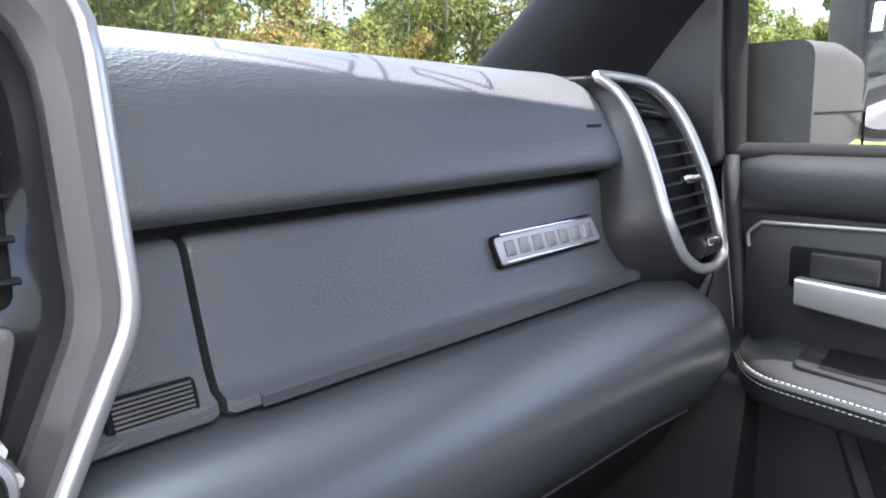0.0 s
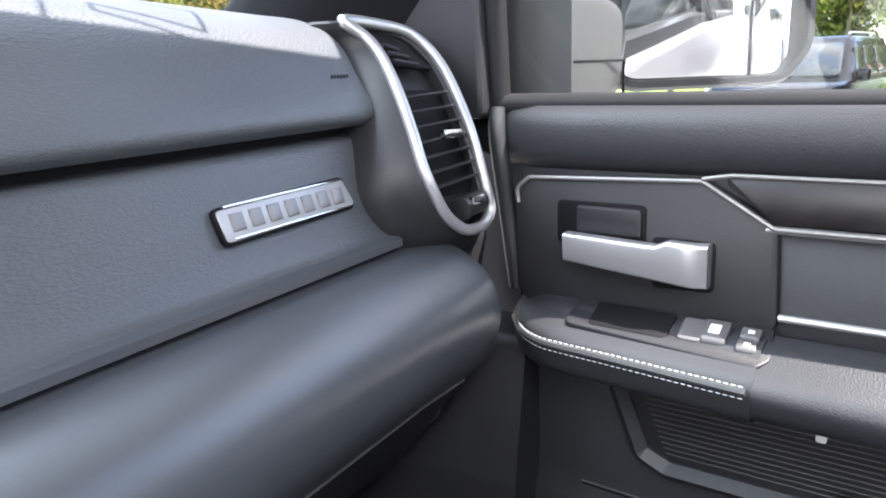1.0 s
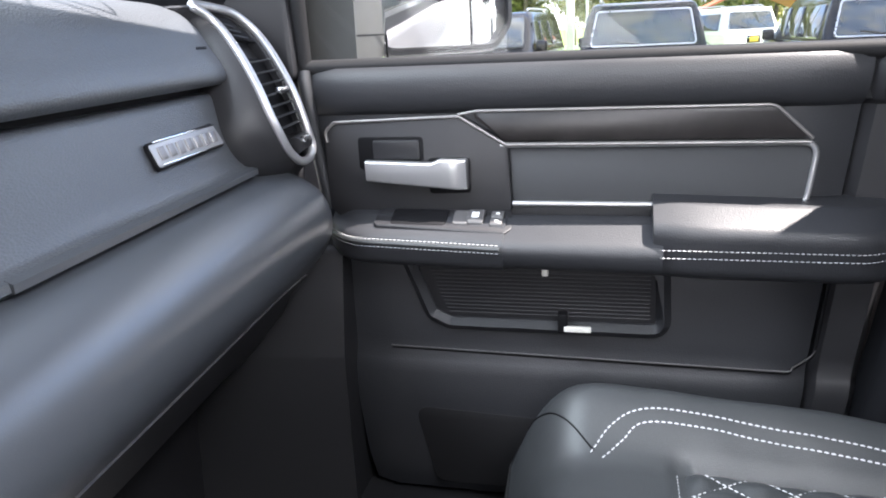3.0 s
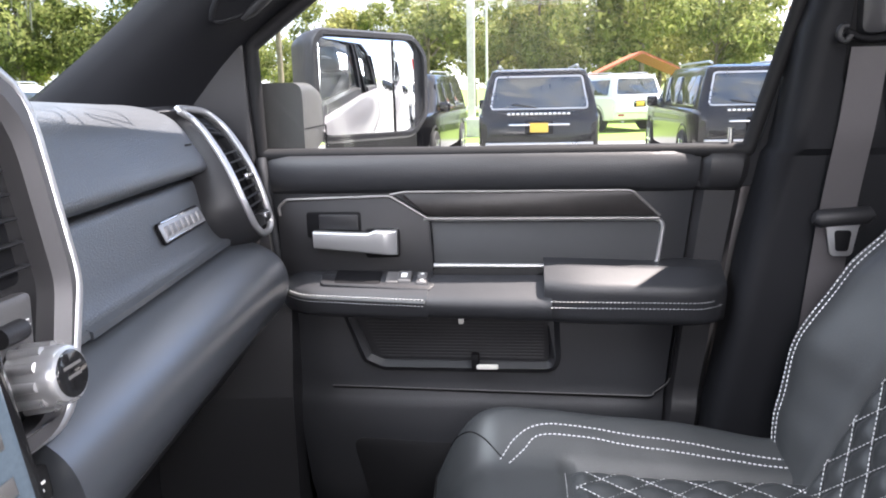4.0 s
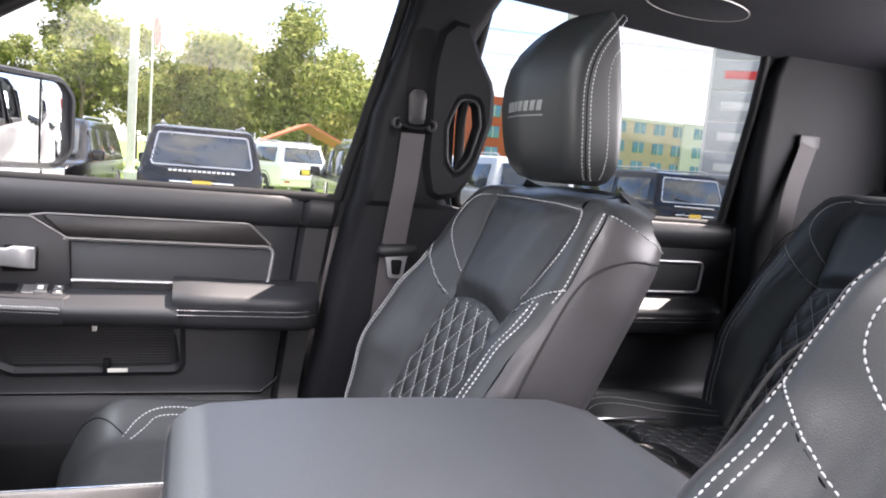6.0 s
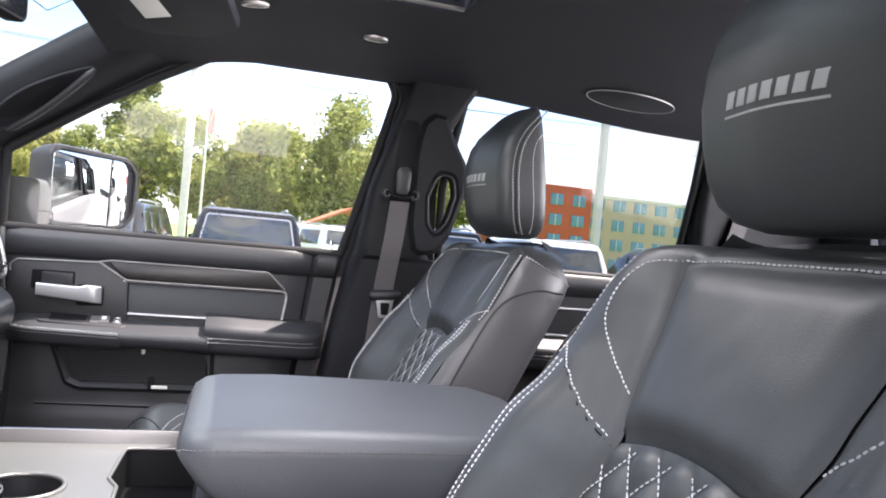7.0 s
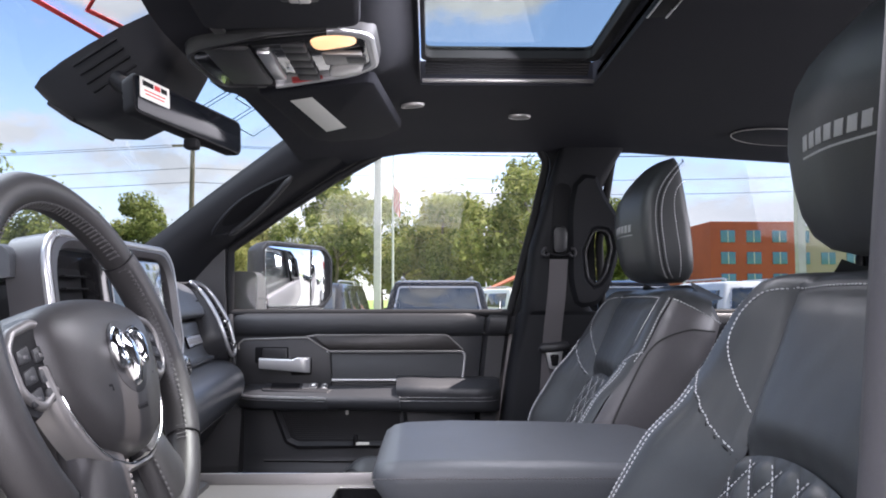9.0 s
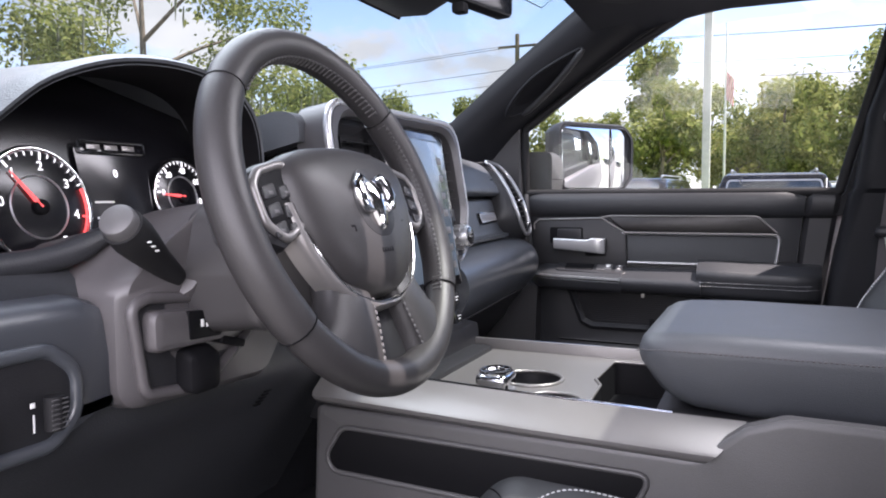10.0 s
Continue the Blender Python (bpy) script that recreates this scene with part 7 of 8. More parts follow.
part("warning_mark", bars(lambda u, v, w: omap(u, v, w + 0.019), [(0.092, 0.61, 0.01, 0.05)], 0.0006), RED, oc)

for x, y in ((0.504, 0.47), (0.582, 0.223)):
    cp = thing("coat_hook", (x, y, liner_z(x, y)), "small grey oval clip set in the headliner", "clip", "headliner clips")
    part("oval", plate([Vector((x + 0.012 * math.cos(a), y + 0.026 * math.sin(a))) for a in [2 * math.pi * k / 24 for k in range(24)]], hang, -0.002, 0.007, 0.003), GREYSIL, cp)
    part("slot", plate([Vector((x + 0.005 * math.cos(a), y + 0.017 * math.sin(a))) for a in [2 * math.pi * k / 20 for k in range(20)]], hang, 0.0068, 0.0076, 0.0003), HARD, cp)
skp = thing("ceiling_speaker", (0.64, -0.42, 1.97), "dark oval ceiling speaker cover with a pale rim", "speaker")
ov = [Vector((0.655 + 0.055 * math.cos(a), -0.42 + 0.115 * math.sin(a))) for a in [2 * math.pi * k / 36 for k in range(36)]]
part("cover", plate(ov, hang, -0.002, 0.005, 0.002), LINER, skp)
part("rim", tube([hang(p.x, p.y, 0.004) for p in ov], 0.0016, closed=True, n=6), GREYSIL, skp)

# rear-view mirror and sensor housing
rvm = thing("rear_view_mirror", (-0.03, 0.80, 1.84), "black rear-view mirror with a small dealer sticker", "mirror")
MC, MR = V3(-0.035, 0.785, 1.838), Euler((radians(-10), radians(6), radians(-26))).to_matrix()


def mmap(u, v, w):
    return MC + MR @ V3(u, -w, v)


mo = rpoly([Vector(p) for p in ((-0.108, -0.030), (0.108, -0.030), (0.112, 0.030), (-0.112, 0.030))], 0.014)
part("housing", loft([[mmap(p.x, p.y, w) for p in q] for q, w in ((inset(mo, 0.02), -0.03), (inset(mo, 0.004), -0.018), (mo, 0.0), (inset(mo, 0.002), 0.004))]), DARK, rvm)
part("glass", plate(inset(mo, 0.005), mmap, 0.003, 0.0052, 0.001), MIRROR2, rvm, "dark dimming mirror glass")
stk = part("sticker", plate(rpoly([Vector(p) for p in ((-0.098, -0.004), (-0.045, -0.004), (-0.045, 0.026), (-0.098, 0.026))], 0.002), mmap, 0.005, 0.0058, 0.0002), PAPER, rvm, "small white and red sticker")
part("print_bars", bars(lambda u, v, w: mmap(u, v, w + 0.0058), [(-0.094, 0.014, 0.020, 0.008), (-0.061, 0.014, 0.012, 0.008)], 0.0003), DARK, stk)
part("print_bars", bars(lambda u, v, w: mmap(u, v, w + 0.0058), [(-0.073, 0.014, 0.011, 0.008), (-0.091, 0.007, 0.038, 0.002), (-0.089, 0.002, 0.034, 0.002)], 0.0003), RED, stk)
part("button", box(mmap(0.0, -0.042, 0.002), (0.022, 0.02, 0.016), 0.005), DARK, rvm)
part("arm", tube(spline([mmap(0, 0.01, -0.03), V3(-0.03, 0.86, 1.87), V3(-0.02, 0.90, 1.90)], 6), 0.014, n=10), DARK, rvm)
hs = thing("sensor_housing", (-0.02, 0.95, 1.90), "black camera housing behind the mirror on the windscreen", "sensor housing")
hsr = []
HX = 0.085


def pod(t, u, d):
    return screen_pt(0, t) + V3(HX + u, -0.012 - 0.55 * d, -0.006 - 0.82 * d)


for t, wd, dp in ((-0.05, 0.095, 0.03), (-0.02, 0.108, 0.06), (0.04, 0.116, 0.088), (0.10, 0.118, 0.100), (0.16, 0.114, 0.096), (0.21, 0.104, 0.07), (0.235, 0.088, 0.02)):
    hsr.append([pod(t, p.x, p.y) for p in rpoly([Vector((-wd, 0.0)), Vector((wd, 0.0)), Vector((wd * 0.80, dp)), Vector((-wd * 0.80, dp))], [0.0, 0.0, 0.04, 0.04])])
hsg = part("shell", loft(hsr, ang=60), PILLAR, hs)
for k in range(4):
    part("grille_slot", box(pod(0.10, -0.1195 + 0.0055 * k, 0.016 + 0.014 * k), (0.004, 0.075, 0.004), 0.0012, Matrix.Rotation(radians(-34), 4, 'X')), DARK, hsg)
part("lens_panel", box(pod(0.06, 0.03, 0.092), (0.10, 0.04, 0.010), 0.004), DARK, hsg, "dark sensor window")
part("mesh_panel", box(pod(0.222, 0.0, 0.045), (0.15, 0.010, 0.05), 0.004, Matrix.Rotation(radians(-56), 4, 'X')), RUBBER, hsg, "black mesh panel")

# outside mirror
om = thing("towing_mirror", (1.0, 0.92, 1.58), "large black door mirror with split glass outside the window", "door mirror")
IN, OUT = V3(1.040, 0.908, 0), V3(1.208, 0.744, 0)
oxd = (OUT - IN).normalized()
oyd = V3(oxd.y, -oxd.x, 0)


def xmap(u, v, w):
    return V3(IN.x, IN.y, 1.625) + oxd * u + V3(0, 0, v) + oyd * w


mo2 = rpoly([Vector(p) for p in ((-0.014, -0.085), (0.208, -0.084), (0.240, -0.045), (0.240, 0.070), (0.212, 0.105), (0.0, 0.112), (-0.014, 0.09))], [0.035, 0.04, 0.04, 0.04, 0.04, 0.03, 0.02])
part("housing", loft([[xmap(p.x, p.y, w) for p in q] for q, w in ((inset(mo2, 0.030), -0.100), (inset(mo2, 0.010), -0.088), (inset(mo2, 0.0), -0.050), (inset(mo2, -0.004), 0.0), (mo2, 0.008), (inset(mo2, 0.008), 0.009), (inset(mo2, 0.009), 0.002))]), HARD, om, "black grained mirror housing")
g1 = rpoly([Vector(p) for p in ((-0.003, -0.075), (0.158, -0.075), (0.158, 0.096), (-0.003, 0.100))], [0.025, 0.003, 0.003, 0.02])
g2 = rpoly([Vector(p) for p in ((0.161, -0.075), (0.204, -0.074), (0.230, -0.042), (0.230, 0.066), (0.206, 0.096), (0.161, 0.096))], [0.003, 0.03, 0.03, 0.03, 0.03, 0.003])
part("mirror_glass", plate(g1, xmap, 0.001, 0.005, 0.001), MIRROR, om, "flat mirror glass")
part("spot_glass", plate(g2, lambda u, v, w: xmap(u, v, w + (u - 0.161) * -0.08), 0.003, 0.006, 0.001), MIRROR, om, "wide-angle mirror strip")
part("glass_divider", box(xmap(0.1595, 0.011, 0.005), (0.004, 0.004, 0.165), 0.001), DARK, om)
part("arm", loft([[V3(x, p.x, p.y) for p in rpoly([Vector((0.895 + k, 1.524 + k)), Vector((1.00, 1.524 + k)), Vector((1.00, 1.645 - k)), Vector((0.895 + k, 1.645 - k))], 0.02)] for x, k in ((0.885, 0.0), (0.96, 0.0), (1.055, 0.012))]), MIRARM, om, "grey mirror arm")
part("arm_seam", box((0.955, 0.8955, 1.572), (0.13, 0.003, 0.0025), 0.001), DARK, om)
part("arm_seam", box((1.020, 0.8955, 1.551), (0.0025, 0.003, 0.042), 0.001), DARK, om)
setting("door_outer", plate(rpoly([Vector(p) for p in ((1.02, 0.75), (1.05, 1.50), (-0.80, 1.50), (-0.82, 0.75))], 0.03), lambda u, v, w: V3(0.905 + w + 0.03 * math.sin(max(0, min(1, (1.5 - v) / 0.75)) * 3.1), u, v), 0, 0.03, 0.01), PAINT, "grey painted outer door skins", "door")
setting("driver_pillar_face", loft([[V3(p.x, p.y + k, z) for p in rpoly([Vector((-0.825, 0.240)), Vector((-0.832, 0.249)), Vector((-0.858, 0.260)), Vector((-0.872, 0.252)), Vector((-0.874, 0.232)), Vector((-0.874, -0.06)), Vector((-0.82, -0.07))], [0.002, 0.006, 0.012, 0.010, 0.006, 0.0, 0.0])] for z, k in ((0.80, 0.038), (1.40, 0.010), (1.70, -0.015), (1.86, -0.036), (2.0, -0.060))]), PAINT, "painted grey steel driver door pillar", "pillar")
setting("pillar_seal", tube(spline([V3(-0.806, 0.290, 0.85), V3(-0.806, 0.252, 1.40), V3(-0.806, 0.224, 1.70), V3(-0.806, 0.202, 1.86), V3(-0.806, 0.178, 1.985)], 8), 0.015, n=12), SEALG, "black rubber door seal", "seal")
setting("outer_seal", tube(spline([V3(-0.902, 0.296, 0.82), V3(-0.902, 0.270, 1.40), V3(-0.902, 0.246, 1.70), V3(-0.902, 0.220, 1.86), V3(-0.902, 0.188, 1.995)], 8), 0.012, n=10), DARK, "black rubber seal on the outer pillar edge", "seal")
setting("driver_rear_door_skin", plate(rpoly([Vector(p) for p in ((0.27, 0.80), (0.245, 1.50), (0.175, 1.99), (-1.16, 1.99), (-1.16, 0.80))], 0.01), lambda u, v, w: V3(-0.912 - w, u, v), -0.012, 0.0, 0.006), DARK, "dark closed rear door edge beside the driver pillar", "door")
setting("driver_rear_side", plate(rpoly([Vector(p) for p in ((-0.05, 0.80), (-0.05, 1.53), (-1.16, 1.53), (-1.16, 0.80))], 0.01), lambda u, v, w: V3(-0.85 + w, u, v), -0.03, 0.0, 0.004), SOFT, "closed rear door panel on the driver side", "door")
setting("driver_sill", box((-0.86, 0.5, 0.84), (0.10, 1.3, 0.10), 0.02), HARD, "black driver door sill", "sill")
setting("driver_kick_panel", box((-0.86, 1.22, 1.2), (0.06, 0.44, 0.78), 0.02), HARD, "dark trim behind the driver door hinge", "trim")


# ---- outside ----
ASPH = mat("sunlit_lot_asphalt", (0.26, 0.26, 0.25), 0.9, grain=0.6, grain_scale=60, vary=0.12, vary_scale=0.8)
GRASS = mat("mown_grass", (0.16, 0.24, 0.04), 0.9, grain=1.0, grain_scale=30, vary=0.35, vary_scale=1.2)
CARBLACK = mat("black_car_paint", (0.004, 0.004, 0.005), 0.16, spec=0.3, coat=0.35, vary=0.15, rough_vary=0.04)
CARWHITE = mat("white_car_paint", (0.72, 0.72, 0.70), 0.22, coat=0.6, vary=0.04)
CARBLUE = mat("dark_blue_car_paint", (0.03, 0.07, 0.14), 0.2, coat=0.7, vary=0.1)
DGLASS = mat("tinted_car_glass", (0.035, 0.04, 0.04), 0.05, spec=0.8, coat=0.6, vary=0.3, rough_vary=0.02)
TYRE = mat("tyre_rubber", (0.02, 0.02, 0.02), 0.85, grain=0.4, grain_scale=60, vary=0.2)
TAIL = mat("red_tail_lamp", (0.42, 0.02, 0.02), 0.2, coat=0.5, vary=0.1)
CONC = mat("pale_concrete", (0.55, 0.54, 0.50), 0.9, grain=0.5, grain_scale=40, vary=0.12)
BARK = mat("grey_bark", (0.16, 0.13, 0.10), 0.95, grain=1.0, grain_scale=20, vary=0.35, vary_scale=4)
BRICK = mat("orange_red_render", (0.46, 0.10, 0.05), 0.85, grain=0.3, grain_scale=8, vary=0.12, vary_scale=0.4)
TAN = mat("tan_render", (0.44, 0.35, 0.26), 0.85, grain=0.3, grain_scale=8, vary=0.12, vary_scale=0.4)
BGLASS = mat("blue_window_glass", (0.10, 0.24, 0.34), 0.12, vary=0.2, vary_scale=0.6)
ROOFRED = mat("rusty_red_sheet", (0.40, 0.12, 0.06), 0.7, grain=0.3, grain_scale=10, vary=0.2)
SIGNW = mat("weathered_sign_face", (0.34, 0.35, 0.36), 0.6, vary=0.08)
STEEL = mat("galvanised_pole", (0.60, 0.60, 0.57), 0.55, metal=0.3, grain=0.2, grain_scale=30, vary=0.1)


def leafy(name, lo, mid, hi):
    m = bpy.data.materials.new(name)
    m.use_nodes = True
    nt = m.node_tree
    b = nt.nodes["Principled BSDF"]
    g = nt.nodes.new("ShaderNodeNewGeometry")
    r = nt.nodes.new("ShaderNodeValToRGB")
    r.color_ramp.elements[0].color, r.color_ramp.elements[1].color = (*lo, 1), (*hi, 1)
    e = r.color_ramp.elements.new(0.5)
    e.color = (*mid, 1)
    nt.links.new(g.outputs["Random Per Island"], r.inputs["Fac"])
    nt.links.new(r.outputs["Color"], b.inputs["Base Color"])
    b.inputs["Roughness"].default_value = 0.75
    b.inputs["Specular IOR Level"].default_value = 0.12
    tr = nt.nodes.new("ShaderNodeBsdfTranslucent")
    nt.links.new(r.outputs["Color"], tr.inputs["Color"])
    mx = nt.nodes.new("ShaderNodeMixShader")
    mx.inputs[0].default_value = 0.45
    out = nt.nodes["Material Output"]
    nt.links.new(b.outputs[0], mx.inputs[1])
    nt.links.new(tr.outputs[0], mx.inputs[2])
    nt.links.new(mx.outputs[0], out.inputs[0])
    return m


LEAF1 = leafy("oak_leaves", (0.095, 0.120, 0.038), (0.20, 0.235, 0.070), (0.34, 0.345, 0.125))
LEAF2 = leafy("yellow_green_leaves", (0.16, 0.175, 0.050), (0.30, 0.305, 0.095), (0.46, 0.43, 0.16))
LEAF3 = leafy("autumn_shrub_leaves", (0.20, 0.24, 0.06), (0.38, 0.30, 0.10), (0.50, 0.28, 0.14))
MOSS = leafy("hanging_grey_moss", (0.16, 0.17, 0.12), (0.24, 0.25, 0.18), (0.34, 0.35, 0.27))

gv = [V3(-400, -400, 0), V3(400, -400, 0), V3(400, 400, 0), V3(-400, 400, 0)]
setting("ground", (gv, [(0, 1, 2, 3)], 0), GRASS, "sunlit grass verge and field", "ground")
setting("road", box((-2.0, 0, 0.0), (46, 120, 0.03), 0.0), ASPH, "pale sunlit dealer lot asphalt", "parking lot")
for k in range(12):
    ln = thing("bay_line", (13.0, -22 + 3.4 * k, 0.0155), "white painted parking bay line on the asphalt", "road marking", "bay lines")
    part("paint", box((13.0, -22 + 3.4 * k, 0.0185), (5.4, 0.10, 0.004), 0.0), WHITE, ln)


def wheel_at(c, r, th, w=0.26):
    ty = part("tyre", loft([[V3(c[0] + rr * math.cos(a), c[1] + d, c[2] + rr * math.sin(a)) for a in [2 * math.pi * k / 28 for k in range(28)]] for rr, d in ((r * 0.6, -w / 2), (r * 0.94, -w / 2), (r, -w / 2 + 0.03), (r, w / 2 - 0.03), (r * 0.94, w / 2), (r * 0.6, w / 2))]), TYRE, th)
    sd = 1 if c[1] > 0 else -1
    rm = part("rim", disc((c[0], c[1] + sd * (w / 2 - 0.06), c[2]), (0, sd, 0), r * 0.66, 0.05, n=24, bevel=0.02), SILVER, ty)
    for k in range(6):
        a = 2 * math.pi * k / 6
        part("spoke", box((c[0] + r * 0.36 * math.cos(a), c[1] + sd * (w / 2 - 0.003), c[2] + r * 0.36 * math.sin(a)), (r * 0.56, 0.02, r * 0.13), 0.006, Matrix.Rotation(-a, 4, 'Y')), CHROME, ty)


def suv(paint, label, group="parked vehicles", pickup=False):
    """A large sport utility vehicle, nose to +x, its middle at the origin, built of a body, glasshouse, lamps and wheels."""
    th = thing("parked_car", (0, 0, 0), label, "car", group)
    Lh, W, H = 2.70, 1.01, 1.93
    rings = []
    for x, wd, z0, z1 in ((-Lh, 0.86, 0.55, 1.02), (-Lh + 0.05, 0.96, 0.42, 1.12), (-Lh + 0.25, 1.0, 0.36, 1.16), (-1.0, W, 0.34, 1.16), (0.6, W, 0.34, 1.16), (1.5, W, 0.34, 1.15), (2.2, 0.98, 0.36, 1.13), (Lh - 0.15, 0.94, 0.40, 1.08), (Lh, 0.84, 0.50, 0.98)):
        rings.append([V3(x, p.x, p.y) for p in rpoly([Vector((-wd, z0)), Vector((wd, z0)), Vector((wd, z1)), Vector((-wd, z1))], [0.10, 0.10, 0.08, 0.08], 4)])
    part("body", loft(rings), paint, th)
    rings = []
    back = -Lh + 0.10 if not pickup else -0.55
    for z, x0, x1, wd in ((1.12, back, 1.55, 0.965), (1.20, back + 0.02, 1.42, 0.955), (1.45, back + 0.10, 1.05, 0.90), (1.70, back + 0.18, 0.72, 0.83), (1.83, back + 0.26, 0.50, 0.78), (1.87, back + 0.40, 0.30, 0.70)):
        rings.append([V3(p.x, p.y, z) for p in rpoly([Vector((x0, -wd)), Vector((x1, -wd)), Vector((x1, wd)), Vector((x0, wd))], [0.08, 0.2, 0.2, 0.08], 5)])
    part("glasshouse", loft(rings), paint, th)

    def rear(u, v, w):
        return V3(back + 0.02 + (v - 1.18) * 0.30 - w, u, v)
    wg = rpoly([Vector(p) for p in ((-0.80, 1.22), (0.80, 1.22), (0.70, 1.74), (-0.70, 1.74))], 0.06)
    rg = part("rear_window", plate(wg, rear, -0.02, 0.022, 0.006), DGLASS, th)
    part("window_frame", tube([rear(p.x, p.y, 0.018) for p in wg], 0.016, closed=True, n=6), SILVER, rg)
    part("wiper", tube([rear(0.05, 1.24, 0.035), rear(0.45, 1.30, 0.035)], 0.014, n=6), DARK, rg)
    for sg in (-1, 1):
        def sidef(u, v, w):
            return V3(u, sg * (0.955 - (v - 1.20) * 0.22 + w), v)
        spans = ((back + 0.32, -0.95), (-0.85, 0.10), (0.20, 1.02)) if not pickup else ((-0.38, 0.18), (0.26, 1.02))
        for a, b in spans:
            part("side_window", plate(rpoly([Vector(p) for p in ((a, 1.20), (b, 1.20), (b - (0.28 if b > 0.9 else 0.0), 1.68), (a + 0.08, 1.70))], 0.05), sidef, -0.02, 0.014, 0.004), DGLASS, th)
        part("wing_mirror", box((1.10, sg * 1.08, 1.22), (0.14, 0.22, 0.20), 0.05, None, 3), paint, th)
        part("roof_rail", tube([V3(back + 0.5, sg * 0.66, 1.90), V3(back + 0.7, sg * 0.66, 1.93), V3(0.2, sg * 0.66, 1.92), V3(0.35, sg * 0.66, 1.88)], 0.022, n=6), SILVER, th)
        part("tail_lamp", plate(rpoly([Vector(p) for p in ((sg * 0.55, 0.98), (sg * 0.93, 0.99), (sg * 0.93, 1.10), (sg * 0.55, 1.07))], 0.03), lambda u, v, w: V3(-Lh + 0.09 - w - 0.0 * abs(u), u, v), -0.06, 0.03, 0.012), TAIL if paint is not CARBLACK else CHROME, th)
        part("reflector", box((-Lh + 0.01, sg * 0.70, 0.56), (0.05, 0.22, 0.06), 0.01), TAIL, th, "red reflector")
        part("head_lamp", box((Lh - 0.05, sg * 0.70, 0.95), (0.16, 0.34, 0.13), 0.03), CHROME, th)
        for xx in (-1.65, 1.70):
            wheel_at((xx, sg * 0.90, 0.40), 0.40, th)
            part("wheel_arch", tube([V3(xx + 0.46 * math.cos(a), sg * 0.985, 0.42 + 0.46 * math.sin(a)) for a in [math.pi * k / 12 for k in range(13)]], 0.03, n=6), RUBBER, th)
    part("rear_trim", box((-Lh - 0.005, 0, 0.97), (0.04, 1.0, 0.03), 0.01), CHROME, th)
    part("rear_bumper", box((-Lh + 0.02, 0, 0.66), (0.16, 1.76, 0.04), 0.015), SILVER, th)
    part("plate_recess", box((-Lh + 0.03, 0, 0.92), (0.10, 0.46, 0.22), 0.02), DARK, th)
    part("plate_card", box((-Lh - 0.025, 0, 0.92), (0.01, 0.30, 0.15), 0.003), YELLOW, th, "yellow dealer plate card")
    part("lettering_bars", join(*[box((-Lh + 0.03, -0.48 + 0.075 * k, 1.145), (0.03, 0.05, 0.035), 0.004) for k in range(14)]), CHROME, th)
    part("grille", box((Lh - 0.02, 0, 0.88), (0.08, 1.0, 0.24), 0.03), CHROME, th)
    part("windscreen", plate(rpoly([Vector(p) for p in ((-0.80, 0.06), (0.80, 0.06), (0.68, 0.94), (-0.68, 0.94))], 0.08), lambda u, v, w: V3(1.50 - 0.86 * v + w * 0.6, u, 1.17 + 0.60 * v + w), -0.02, 0.02, 0.006), DGLASS, th)
    if pickup:
        part("bed_rail", join(box((-1.6, 0.93, 1.18), (2.1, 0.10, 0.06), 0.02), box((-1.6, -0.93, 1.18), (2.1, 0.10, 0.06), 0.02)), paint, th)
    return th


black = suv(CARBLACK, "large black sport utility vehicle with chrome trim parked on the lot")
white = suv(CARWHITE, "white sport utility vehicle parked on the lot")
blue = suv(CARBLUE, "dark blue pickup truck parked on the lot", pickup=True)
wpick = suv(CARWHITE, "white pickup truck parked across the lot", pickup=True)
PLACES = [(black, 14.8, 0.26, 0), (black, 14.9, -3.28, 0), (white, 15.4, -6.1, 0), (black, 15.4, -9.9, 0), (black, 15.8, -12.9, 0), (black, 15.6, 3.05, 176), (blue, 14.5, 7.6, 20), (white, 16.0, 12.5, 10), (white, 27.5, -2.2, 25), (wpick, 3.4, -6.4, 95), (wpick, 9.5, -12.0, 80), (black, 2.0, -24.0, 40), (white, 7.5, -26.0, 60)]
used = set()
for proto, x, y, turn in PLACES:
    m = pose(x, y, 0.015, 0, 0, turn)
    if proto.name in used:
        copy_thing(proto, m)
    else:
        proto.matrix_basis = m
        used.add(proto.name)


# trees
def clump_mesh(centres, per, size, rng, droop=0.0):
    vs, fs = [], []
    for c, r in centres:
        for _ in range(per):
            d = Vector((rng.gauss(0, 1), rng.gauss(0, 1), rng.gauss(0, 0.8)))
            d = d.normalized() * (r * rng.uniform(0.45, 1.0))
            p = Vector(c) + d
            n = (d.normalized() + Vector((rng.uniform(-1, 1), rng.uniform(-1, 1), rng.uniform(-0.3, 1)))).normalized()
            t = n.orthogonal().normalized()
            t.rotate(Matrix.Rotation(rng.uniform(0, 6.28), 3, n))
            b = n.cross(t)
            s = size * rng.uniform(0.6, 1.3)
            o = len(vs)
            vs += [p - t * s, p + b * s * 0.45 + n * s * 0.12, p + t * s, p - b * s * 0.45 + n * s * 0.12]
            fs.append((o, o + 1, o + 2, o + 3))
    return vs, fs, 0


